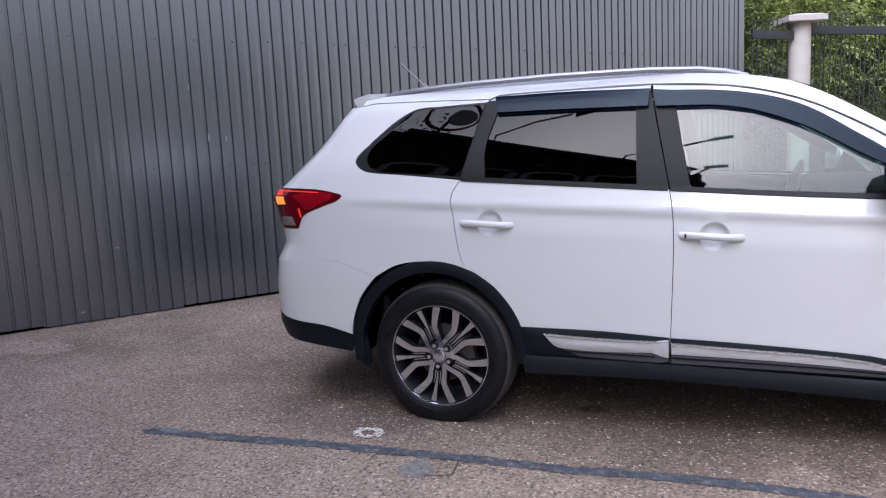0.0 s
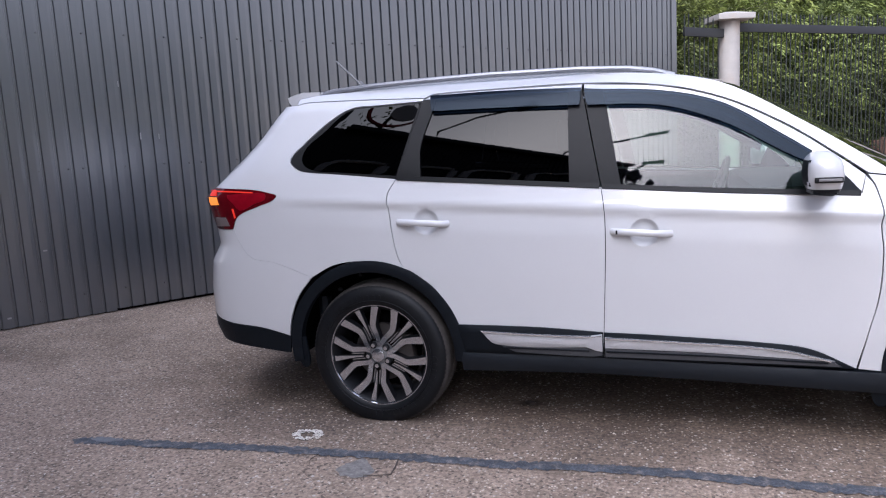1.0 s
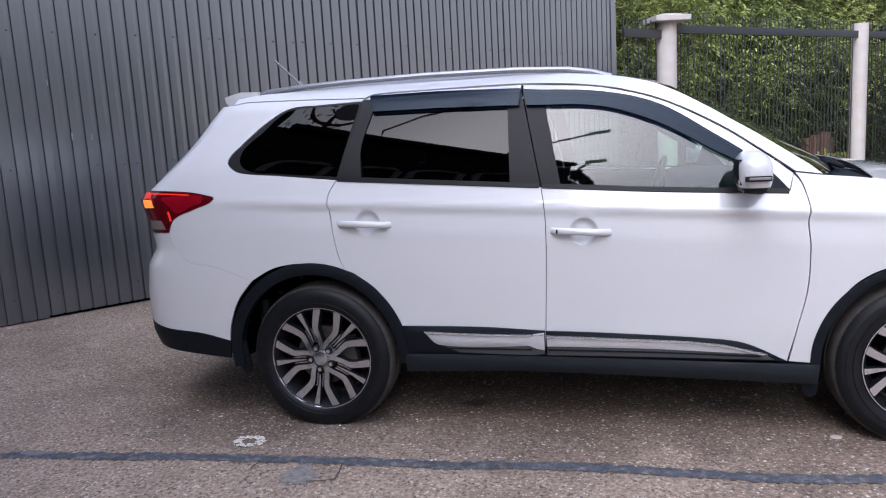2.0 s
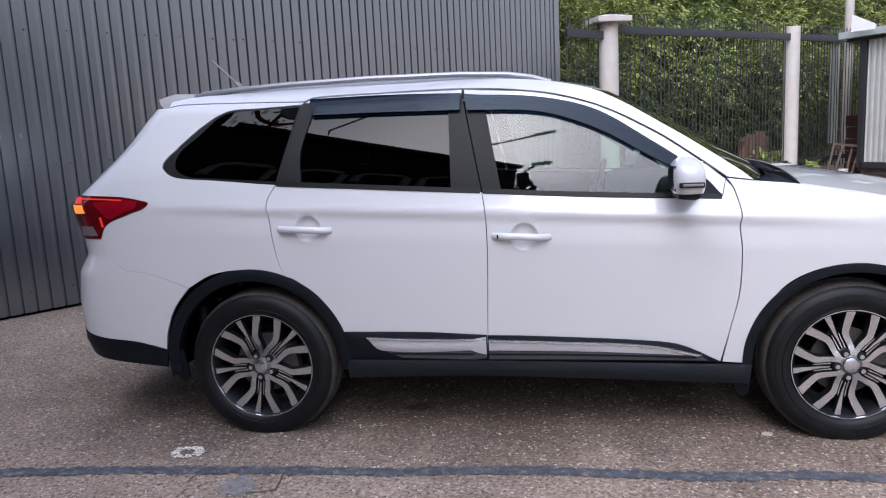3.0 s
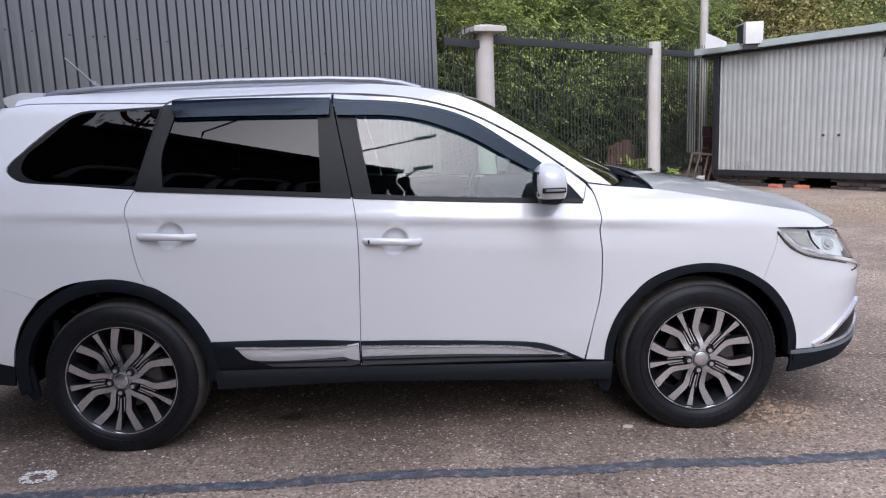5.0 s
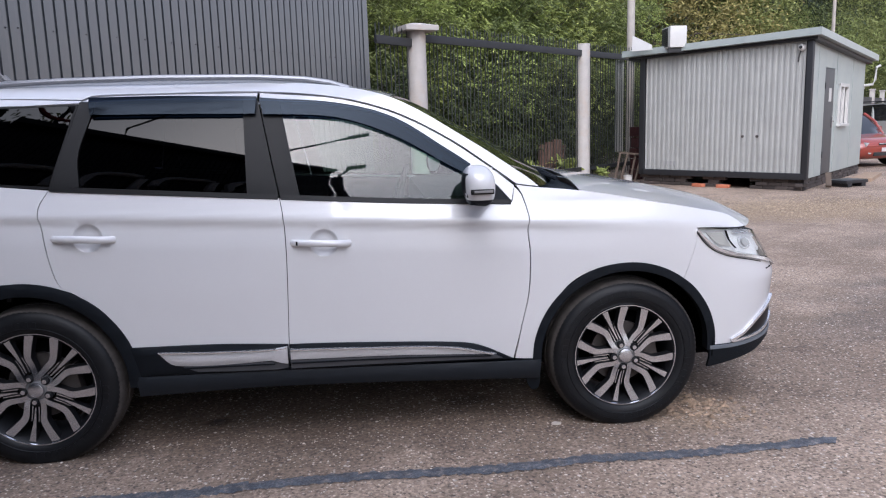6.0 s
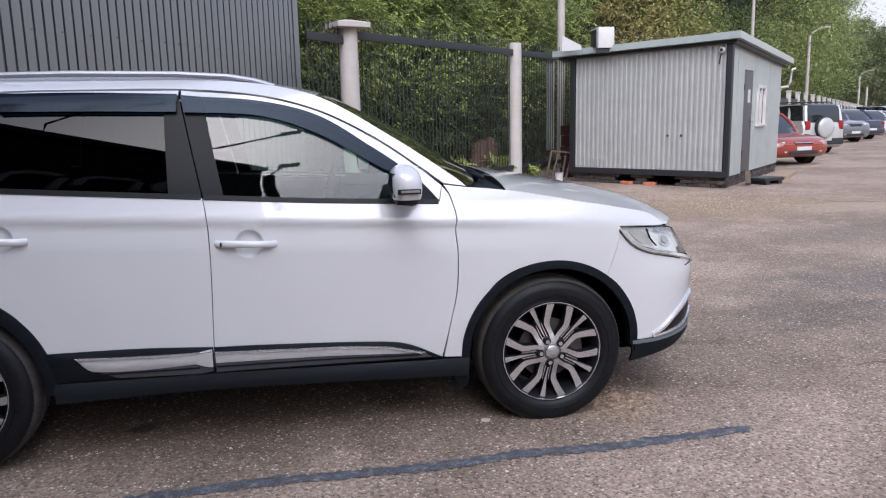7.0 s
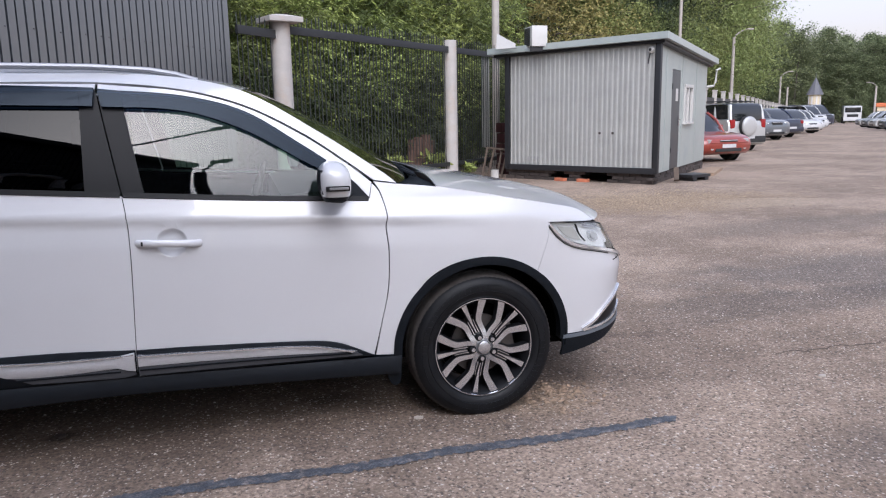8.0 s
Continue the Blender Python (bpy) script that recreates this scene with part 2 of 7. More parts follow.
def skin(X, z, off=0.0):
    """The body's outer skin: X runs along the side and on round the corners, off is outwards."""
    def at(X, z):
        if X > NOSE_FROM:
            s, u, f = FRONT
            uu, ff = np.interp(X - NOSE_FROM, s, u), np.interp(X - NOSE_FROM, s, f)
            x = NOSE_FROM + (nose_x(z) - NOSE_FROM) * uu
        elif X < TAIL_FROM:
            s, u, f = REAR
            uu, ff = np.interp(TAIL_FROM - X, s, u), np.interp(TAIL_FROM - X, s, f)
            x = TAIL_FROM + (tail_x(z) - TAIL_FROM) * uu
        else:
            x, ff = X, 1.0
        return Vector((x, -half_width(x, z) * ff + hollow(x, z), z))
    p = at(X, z)
    if off:
        n = (at(X + 0.01, z) - at(X - 0.01, z)).cross(at(X, z + 0.01) - at(X, z - 0.01))
        if n.length < 1e-9:
            n = Vector((1 if X > 1 else -1, 0, 0))
        p = p + n.normalized() * off
    return p


def unroll(x, z):
    """X for a point of the side at x; past the corner x simply goes on."""
    x = 1.45 + (x - 1.45) * (1 - 0.013 * min(1.0, max(0.0, (z - belt(x)) / 0.4)))
    for tab, x0, sign, end in ((FRONT, NOSE_FROM, 1, nose_x(z)), (REAR, TAIL_FROM, -1, tail_x(z))):
        if (x - x0) * sign > 0:
            s, u, f = tab
            length = abs(end - x0)
            k = (x - x0) * sign / length
            if k > 0.97:
                return x0 + sign * min(np.interp(0.97, u, s) + (k - 0.97) * length, s[-1])
            return x0 + sign * np.interp(k, u, s)
    return x


def inside(poly, pts):
    P, q = np.array(poly), np.array(pts)
    a, b = P, np.roll(P, -1, axis=0)
    hit = np.zeros(len(q), bool)
    for (x0, z0), (x1, z1) in zip(a, b):
        if z0 != z1:
            c = ((q[:, 1] < z0) != (q[:, 1] < z1)) & (q[:, 0] < (x1 - x0) * (q[:, 1] - z0) / (z1 - z0) + x0)
            hit ^= c
    return hit


def inset(poly, d):
    P = np.array(poly)
    area = np.sum(P[:, 0] * np.roll(P[:, 1], -1) - np.roll(P[:, 0], -1) * P[:, 1])
    if area < 0:
        P = P[::-1]
    e = np.roll(P, -1, axis=0) - P
    e = e / np.maximum(np.linalg.norm(e, axis=1, keepdims=True), 1e-9)
    n = np.stack([-e[:, 1], e[:, 0]], axis=1)
    m = n + np.roll(n, 1, axis=0)
    m = m / np.maximum(np.linalg.norm(m, axis=1, keepdims=True), 0.5)
    return [tuple(p) for p in P + m * d]


def panel(name, outline, material, parent, off=0.0, gap=0.0004, grid=0.05, fold=0.014, label="", both=True, edge=0.0, smooth=True):
    """A pressed panel on the body's skin, cut along an outline of a few points, with folded edges. edge: how far its middle bulges out."""
    line = spline([(unroll(p[0], p[1]), *p[1:]) for p in outline], 0.022, True)
    line = inset(line, gap)
    P = np.array(line)
    gx, gz = np.meshgrid(np.arange(P[:, 0].min(), P[:, 0].max(), grid), np.arange(P[:, 1].min(), P[:, 1].max(), grid * 0.4))
    g = np.stack([gx.ravel(), gz.ravel()], 1) + 0.0007
    g = g[inside(line, g)] if len(g) else g
    for cx, cz in HOLLOWS:
        if inside(line, [(cx, cz)])[0]:
            ring = [(cx + 0.062 * r * math.cos(a), cz + 0.060 * r * math.sin(a)) for r in (0.35, 0.62, 0.8, 0.9, 0.97, 1.02, 1.06) for a in np.linspace(0, 2 * math.pi, 36, endpoint=False)]
            g = np.concatenate([g[np.hypot(g[:, 0] - cx, g[:, 1] - cz) > 0.075], np.array(ring)])
    if len(g):
        far = np.min(np.linalg.norm(g[:, None] - P[None], axis=2), axis=1)
        g = g[far > 0.013]
    n = len(line)
    v2 = [Vector(p) for p in line] + [Vector(p) for p in g]
    out = geometry.delaunay_2d_cdt(v2, [], [list(range(n))], 1, 1e-6)
    vs, fs = out[0], out[2]
    rim = {}
    for i, orig in enumerate(out[3]):
        for o in orig:
            if o < n:
                rim[o] = i

    def lift(v):
        if not edge:
            return off
        return off + edge * min(1.0, np.min(np.linalg.norm(P - np.array(v), axis=1)) / 0.02)
    co = [skin(v[0], v[1], lift(v)) for v in vs]
    faces = [list(f) for f in fs]
    ring = [rim[i] for i in range(n) if i in rim]
    k = len(co)
    co += [co[i].copy() for i in ring] + [skin(vs[i][0], vs[i][1], off - fold) for i in ring]
    m = len(ring)
    faces += [[k + i, k + m + i, k + m + (i + 1) % m, k + (i + 1) % m] for i in range(m)]
    me = bpy.data.meshes.new(name)
    me.from_pydata(co, [], faces)
    me.materials.append(material)
    me.shade_smooth() if smooth else me.shade_flat()
    ob = tagged(new(name, me), label)
    ob.parent = parent
    if both and parent is car:
        o2 = tagged(new(name, me), label)
        o2.parent, o2.scale = parent, (1, -1, 1)
        ob["twin"] = o2.name
    return ob


def strip(name, pts, w, material, parent, off=0.004, label="", both=True):
    """A thin moulding along a line of the skin."""
    line = spline([(unroll(p[0], p[1]), *p[1:]) for p in pts], 0.025)
    bm = bmesh.new()
    rows = []
    for i, (X, z) in enumerate(line):
        a, b = np.array(line[max(i - 1, 0)]), np.array(line[min(i + 1, len(line) - 1)])
        d = (b - a) / max(np.linalg.norm(b - a), 1e-9)
        n = np.array([-d[1], d[0]]) * w / 2
        rows.append([bm.verts.new(skin(X + n[0] * s, z + n[1] * s, o)) for s, o in ((1, -0.004), (0.9, off), (-0.9, off), (-1, -0.004))])
    for a, b in zip(rows, rows[1:]):
        for i in range(3):
            bm.faces.new((a[i], a[i + 1], b[i + 1], b[i]))
    bm.faces.new(rows[0]), bm.faces.new(rows[-1])
    ob = part(name, bm, material, parent, label)
    if both and parent is car:
        o2 = tagged(new(name, ob.data), label)
        o2.parent, o2.scale = parent, (1, -1, 1)
    return ob


car = thing("car", "white SUV with black arch trims and alloy wheels on asphalt", "car", pose(0, 0.85, 0))

# body panels of the side
front_door = panel("front_door", [(1.106, 1.142, 1), (1.119, 1.056), (1.123, 0.88), (1.107, 0.48), (1.104, 0.366, 1), (2.13, 0.356, 1), (2.167, 0.517), (2.199, 0.672),
                   (2.206, 0.85), (2.197, 0.96), (2.203, 1.02), (2.178, 1.12), (2.15, 1.155, 1), (2.134, 1.088, 1)], M_paint, car)
rear_door = panel("rear_door", [(0.146, 1.213, 1), (0.105, 1.14), (0.113, 1.04), (0.134, 0.88), (0.162, 0.80), (0.216, 0.765), (0.304, 0.70), (0.367, 0.62),
                  (0.412, 0.515), (0.45, 0.376, 1), (1.102, 0.369, 1), (1.105, 0.48), (1.120, 0.88), (1.116, 1.056), (1.103, 1.145, 1)], M_paint, car)
panel("fender", [(2.138, 0.355, 1), (2.170, 0.517), (2.203, 0.672), (2.210, 0.85), (2.201, 0.96), (2.207, 1.02), (2.183, 1.12), (2.158, 1.163, 1), (2.25, 1.150),
                 (2.43, 1.13), (2.725, 1.077), (2.94, 1.035), (3.17, 0.985), (3.30, 0.915, 1), (2.99, 0.938, 1), (2.985, 0.86), (2.96, 0.78), (2.93, 0.692, 1),
                 (2.776, 0.772), (2.64, 0.79), (2.50, 0.764), (2.39, 0.703), (2.31, 0.60), (2.256, 0.49), (2.224, 0.349, 1)], M_paint, car)
panel("quarter_panel", [(0.235, 1.590, 1), (-0.1, 1.603), (-0.4, 1.61), (-0.475, 1.60, 1), (-0.535, 1.51), (-0.645, 1.40), (-0.75, 1.30), (-0.90, 1.20, 1), (-0.654, 1.191),
                        (-0.530, 1.170), (-0.488, 1.148), (-0.588, 1.105), (-0.715, 1.056), (-0.758, 0.988, 1), (-0.715, 0.905), (-0.652, 0.838), (-0.529, 0.815), (-0.325, 0.74, 1),
                        (-0.206, 0.80), (-0.067, 0.822), (0.096, 0.808), (0.200, 0.775, 1), (0.155, 0.805), (0.130, 0.88), (0.109, 1.04), (0.101, 1.14), (0.142, 1.214, 1),
                        (-0.162, 1.246), (-0.340, 1.264), (-0.400, 1.288), (-0.430, 1.335), (-0.362, 1.415), (-0.258, 1.508), (-0.150, 1.567), (0.0, 1.574), (0.226, 1.580, 1)], M_paint, car, gap=0.0)
rear_bumper = panel("rear_bumper", [(-0.758, 0.988, 1), (-0.715, 0.905), (-0.652, 0.838), (-0.529, 0.815), (-0.325, 0.740, 1), (-0.415, 0.635), (-0.465, 0.527), (-0.487, 0.427, 1),
                    (-0.645, 0.467), (-0.86, 0.489), (-1.01, 0.530), (-1.06, 0.60), (-2.2, 0.62, 1), (-2.2, 0.93, 1), (-1.06, 0.94), (-0.95, 0.983, 1)], M_paint, car, gap=0.0014)
panel("lower_bumper", [(-0.484, 0.425, 1), (-0.645, 0.463), (-0.86, 0.485), (-1.01, 0.526), (-1.06, 0.597), (-2.2, 0.615, 1), (-2.2, 0.42, 1), (-1.06, 0.41), (-0.93, 0.379),
                       (-0.70, 0.355), (-0.50, 0.332, 1)], M_black, car, label="black grained plastic lower bumper")
front_bumper = panel("front_bumper", [(2.93, 0.692, 1), (2.96, 0.78), (2.985, 0.86), (2.99, 0.938, 1), (3.03, 0.885), (3.085, 0.838), (3.22, 0.800), (3.45, 0.725), (3.56, 0.70, 1), (4.6, 0.70, 1),
                     (4.6, 0.38, 1), (3.46, 0.386), (3.348, 0.371), (3.214, 0.361), (3.113, 0.360, 1), (3.07, 0.51), (3.0, 0.62)], M_paint, car, gap=0.0012)
panel("front_lip", [(3.080, 0.250, 1), (3.188, 0.266), (3.313, 0.290), (3.46, 0.335), (4.6, 0.34, 1), (4.6, 0.40, 1), (3.46, 0.388), (3.348, 0.373), (3.214, 0.363), (3.080, 0.362, 1)], M_black, car, 0.006,
      label="dark grey plastic front lip")
strip("lip_edge", [(3.085, 0.350), (3.214, 0.352), (3.348, 0.362), (3.46, 0.372), (3.56, 0.372)], 0.020, mat("slate_grey_plastic", (0.12, 0.135, 0.155), 0.5), car, 0.010)
# upper frames, pillars and panes
panel("cantrail", [(0.238, 1.594, 1), (0.28, 1.611), (0.556, 1.615), (1.01, 1.612), (1.364, 1.578), (1.619, 1.508), (1.862, 1.383), (2.047, 1.254), (2.160, 1.168, 1),
                   (2.265, 1.152, 1), (2.215, 1.195), (1.95, 1.378), (1.63, 1.565), (1.36, 1.632), (1.0, 1.658), (0.3, 1.662), (-0.30, 1.652), (-0.47, 1.634, 1), (-0.468, 1.604, 1), (-0.4, 1.614), (-0.1, 1.607)],
      M_paint, car, gap=0.001)
panel("rear_door_frame", [(0.24, 1.586, 1), (0.285, 1.604), (0.556, 1.609), (1.008, 1.606, 1), (1.004, 1.572, 1), (0.60, 1.580), (0.30, 1.582, 1)], M_paint, car, gap=0.001)
panel("front_door_frame", [(1.017, 1.606, 1), (1.364, 1.571), (1.617, 1.501), (1.858, 1.376), (2.043, 1.247), (2.150, 1.160, 1), (2.132, 1.092, 1), (2.065, 1.170), (1.965, 1.248), (1.858, 1.322),
                           (1.617, 1.474), (1.364, 1.543), (1.017, 1.570, 1)], M_paint, car, gap=0.001)
quarter_trim = panel("quarter_window_trim", [(-0.427, 1.334), (-0.360, 1.412), (-0.256, 1.505), (-0.150, 1.564), (0.0, 1.571), (0.226, 1.577, 1), (0.146, 1.221, 1), (-0.162, 1.249), (-0.338, 1.267), (-0.397, 1.290)],
                     M_satin, car, -0.004, 0.0)
panel("quarter_window", [(-0.368, 1.345), (-0.268, 1.462), (-0.160, 1.553), (0.0, 1.564), (0.216, 1.569, 1), (0.143, 1.232, 1), (-0.162, 1.258), (-0.320, 1.280)], M_tint, car, -0.001, fold=0.004)
panel("rear_pillar_trim", [(0.150, 1.224, 1), (0.268, 1.222, 1), (0.252, 1.36), (0.290, 1.53), (0.300, 1.584, 1), (0.232, 1.583, 1)], M_satin, car, 0.002)
panel("door_window", [(0.272, 1.224, 1), (0.254, 1.36), (0.298, 1.575, 1), (0.946, 1.575, 1), (0.968, 1.166, 1)], M_tint, car, -0.005, fold=0.004, label="dark privacy glass")
panel("centre_pillar_trim", [(0.966, 1.163, 1), (1.1015, 1.154, 1), (1.0095, 1.574, 1), (0.942, 1.576, 1)], M_satin, car, 0.001)
panel("centre_pillar_trim", [(1.107, 1.153, 1), (1.192, 1.146, 1), (1.120, 1.50), (1.104, 1.566, 1), (1.015, 1.572, 1)], M_satin, car, 0.001)
panel("door_window", [(1.190, 1.150, 1), (1.108, 1.562, 1), (1.364, 1.538), (1.617, 1.468), (1.858, 1.316), (1.965, 1.243, 1), (1.99, 1.098, 1)], M_clear, car, -0.005, fold=0.004, label="lightly tinted glass")
panel("mirror_base", [(1.985, 1.235, 1), (2.06, 1.172), (2.132, 1.094, 1), (1.93, 1.10, 1), (1.96, 1.17)], M_black, car, 0.003)
strip("belt_trim", [(0.150, 1.218), (1.098, 1.150)], 0.022, M_satin, car, 0.007)
strip("belt_trim", [(1.110, 1.149), (1.6, 1.115), (2.128, 1.088)], 0.022, M_satin, car, 0.007)
panel("wind_deflector", [(0.272, 1.588, 1), (0.60, 1.588), (1.006, 1.577, 1), (1.0, 1.505, 1), (0.60, 1.514), (0.290, 1.517, 1)], M_visor, car, 0.020, 0.0, fold=0.018, label="smoked plastic wind deflector")
panel("wind_deflector", [(1.018, 1.574, 1), (1.364, 1.545), (1.617, 1.476), (1.858, 1.325), (1.955, 1.258, 1), (1.940, 1.212, 1), (1.854, 1.257), (1.614, 1.395), (1.362, 1.480), (1.036, 1.503, 1)],
      M_visor, car, 0.020, 0.0, fold=0.018, label="smoked plastic wind deflector")


# arches, sill and side mouldings
def arch(cx, rx, rz, a0, a1, width):
    zc = 0.352
    up = [(cx + rx * math.cos(radians(a)), zc + rz * math.sin(radians(a))) for a in np.linspace(a0, a1, 15)]
    lo = [(cx + (rx - width) * math.cos(radians(a)), zc + (rz - width) * math.sin(radians(a))) for a in np.linspace(a1, a0, 15)]
    up[0], up[-1], lo[0], lo[-1] = (*up[0], 1), (*up[-1], 1), (*lo[0], 1), (*lo[-1], 1)
    return up + lo


panel("arch_trim", arch(-0.016, 0.470, 0.472, -4, 188, 0.058), M_black, car, 0.004, 0.0, fold=0.05, edge=0.008, label="black grained arch trim")
panel("arch_trim", arch(2.667, 0.446, 0.440, -2, 182, 0.040), M_black, car, 0.004, 0.0, fold=0.05, edge=0.008, label="black grained arch trim")
panel("mud_flap", [(-0.487, 0.42, 1), (-0.405, 0.42, 1), (-0.40, 0.27), (-0.43, 0.25), (-0.475, 0.33)], M_black, car, -0.004)
panel("mud_flap", [(2.19, 0.30, 1), (2.262, 0.30, 1), (2.257, 0.19), (2.225, 0.18), (2.20, 0.22)], M_black, car, -0.012)
panel("door_moulding", [(0.418, 0.512, 1), (0.813, 0.507), (1.1025, 0.490, 1), (1.1025, 0.370, 1), (0.62, 0.374), (0.450, 0.376, 1)], M_black, car, 0.008, edge=0.010)
panel("door_moulding", [(1.1055, 0.489, 1), (1.334, 0.483), (1.813, 0.458), (1.962, 0.436), (2.128, 0.358, 1), (1.6, 0.362), (1.1055, 0.370, 1)], M_black, car, 0.008, edge=0.010)
panel("silver_insert", [(0.535, 0.488, 1), (0.81, 0.477), (1.098, 0.475, 1), (1.095, 0.432, 1), (1.04, 0.421), (0.606, 0.423)], M_silver, car, 0.020, edge=0.008, label="satin silver insert")
panel("silver_insert", [(1.110, 0.470, 1), (1.461, 0.459), (1.838, 0.438), (2.048, 0.391, 1), (1.587, 0.412), (1.110, 0.420, 1)], M_silver, car, 0.020, edge=0.008, label="satin silver insert")
M_step = mat("grey_moulded_step", (0.050, 0.052, 0.058), 0.4, var=0.06)
M_sill = mat("blue_black_sill_plastic", (0.0055, 0.0082, 0.0125), 0.5, var=0.12, bump=0.15, bump_scale=500, spec=0.35)
panel("lower_step", [(0.620, 0.421, 1), (1.035, 0.418), (1.097, 0.428, 1), (1.097, 0.384, 1), (1.05, 0.376), (0.70, 0.386, 1)], M_step, car, 0.019, edge=0.004, label="dark grey stepped facet")
panel("lower_step", [(1.110, 0.418, 1), (1.587, 0.410), (2.040, 0.390, 1), (2.075, 0.368, 1), (1.6, 0.374), (1.110, 0.378, 1)], M_step, car, 0.019, edge=0.004, label="dark grey stepped facet")
strip("groove", [(0.64, 0.408), (1.04, 0.405)], 0.006, M_black, car, 0.0245)
strip("groove", [(1.114, 0.404), (1.6, 0.398), (2.02, 0.384)], 0.006, M_black, car, 0.0245)
strip("bright_edge", [(0.545, 0.4865), (0.81, 0.4755), (1.04, 0.474), (1.096, 0.480)], 0.006, M_bright, car, 0.0295)
strip("bright_edge", [(1.112, 0.468), (1.461, 0.457), (1.838, 0.436), (2.03, 0.394)], 0.006, M_bright, car, 0.0295)
panel("end_flare", [(1.030, 0.475, 1), (1.099, 0.486, 1), (1.099, 0.405, 1), (1.070, 0.410, 1), (1.026, 0.426, 1)], M_silver, car, 0.0285, edge=0.003, label="raised end of the moulding")
panel("sill", [(0.425, 0.372, 1), (1.10, 0.366), (2.262, 0.342, 1), (2.257, 0.250, 1), (1.09, 0.288), (0.432, 0.278, 1)], M_sill, car, 0.006, edge=0.008, fold=0.05)

# roof, windscreen, bonnet, cowl, tailgate
EDGE = [(-0.56, 1.628), (-0.30, 1.652), (0.3, 1.662), (1.0, 1.658), (1.36, 1.632), (1.63, 1.565), (1.95, 1.378), (2.215, 1.195), (2.265, 1.152)]


def edge_z(x):
    return np.interp(x, [p[0] for p in EDGE], [p[1] for p in EDGE])


def sheet(name, rows, material, label="", thick=0.004):
    """A curved sheet from rows of points."""
    bm = bmesh.new()
    vs = [[bm.verts.new(p) for p in r] for r in rows]
    for a, b in zip(vs, vs[1:]):
        for i in range(len(a) - 1):
            bm.faces.new((a[i], a[i + 1], b[i + 1], b[i]))
    if thick:
        bmesh.ops.recalc_face_normals(bm, faces=bm.faces[:])
        bmesh.ops.solidify(bm, geom=bm.faces[:], thickness=thick)
    return part(name, bm, material, car, label)


VS = np.linspace(-1, 1, 25)


def roof_top(x):
    return np.interp(x, [-0.62, -0.52, -0.2, 0.2, 0.6, 0.96, 1.36, 1.58, 1.66], [1.660, 1.676, 1.698, 1.712, 1.710, 1.702, 1.668, 1.610, 1.585])


def roof_row(x, drop=0.0):
    w, ze, zr = half_width(x, edge_z(x)), edge_z(x), roof_top(x)
    return [(x + 0.05 * (1 - v * v) * (x > 1.5), v * (w - drop), ze + (zr - ze) * (1 - abs(v) ** 2.4) - drop) for v in VS]


sheet("roof", [roof_row(x) for x in np.linspace(-0.45, 1.60, 30)], M_paint)
sheet("headliner", [roof_row(x, 0.03) for x in np.linspace(-0.42, 1.58, 16)], M_head)
scr = []
for u in np.linspace(0, 1, 14):
    x = 1.60 + (2.27 - 1.60) * u
    z = edge_z(x)
    w = half_width(x, z) - 0.003
    scr.append([(x + (0.05 + 0.15 * u) * (1 - v * v), v * w, z + (0.028 - 0.03 * u) * (1 - v * v)) for v in VS])
sheet("windscreen", scr, M_screen, "dark curved windscreen", 0)
hood = []
for u in np.linspace(0, 1, 22):
    x = 2.45 + (3.31 - 2.45) * u
    z = float(np.interp(x, [2.45, 2.725, 2.94, 3.17, 3.27, 3.31], [1.131, 1.080, 1.038, 0.988, 0.935, 0.912]))
    p = skin(unroll(x, z), z)
    xc, zc = p.x + 0.02 + 0.17 * u ** 3, z + 0.055 - 0.045 * u ** 4
    hood.append([(xc + (p.x - xc) * abs(v) ** 3, v * abs(p.y), zc + (z - zc) * abs(v) ** 2.6) for v in VS])
sheet("bonnet", hood, M_paint)
sheet("grille", [[(a.x + 0.004 - 0.03 * k, a.y, a.z) for a in (skin(unroll(3.40 + 0.3 * j / 6, z), z) for j in range(12))] + [(nose_x(z) - 0.03 * k, 0, z)] for k, z in ((0, 0.70), (1, 0.78), (1, 0.88))],
      M_dark, "black grille", 0)
sheet("cowl", [[(x + 0.18 * (1 - v * v) * (k == 0) + (2.46 - x) * k, v * 0.81, 1.138 - 0.012 * k + 0.02 * (1 - v * v)) for v in VS] for k, x in ((0, 2.22), (1, 2.22))], M_black, "black plastic cowl")
bm = bmesh.new()
for y0, y1, x0 in ((-0.62, 0.05, 2.40), (-0.02, 0.52, 2.44)):
    tube(bm, [(x0, y0, 1.165), (x0 - 0.03, (y0 + y1) / 2, 1.185), (x0 - 0.10, y1, 1.195)], 0.009, 6)
    tube(bm, [(x0 + 0.02, y0 + 0.1, 1.16), (x0 - 0.02, y0 + 0.25, 1.19), (x0 - 0.045, (y0 + y1) / 2, 1.19)], 0.012, 6)
wipers = part("wiper", bm, M_black, car)
def gate_edge(z):
    return float(np.interp(z, [0.94, 1.19, 1.20, 1.30, 1.40, 1.51, 1.60], [-0.90, -0.93, -0.89, -0.745, -0.64, -0.53, -0.472]))


sheet("tailgate", [[skin(unroll(gate_edge(z), z) + (TAIL_FROM - REAR[0][-1] - unroll(gate_edge(z), z)) * k, z) for k in np.linspace(0, 1, 12)] for z in np.linspace(0.94, 1.60, 14)], M_paint)
for ob in [o for o in car.children if o.name.startswith(("tailgate", "grille"))]:
    o2 = new(ob.name.split(".")[0], ob.data)
    o2.parent, o2.scale = car, (1, -1, 1)
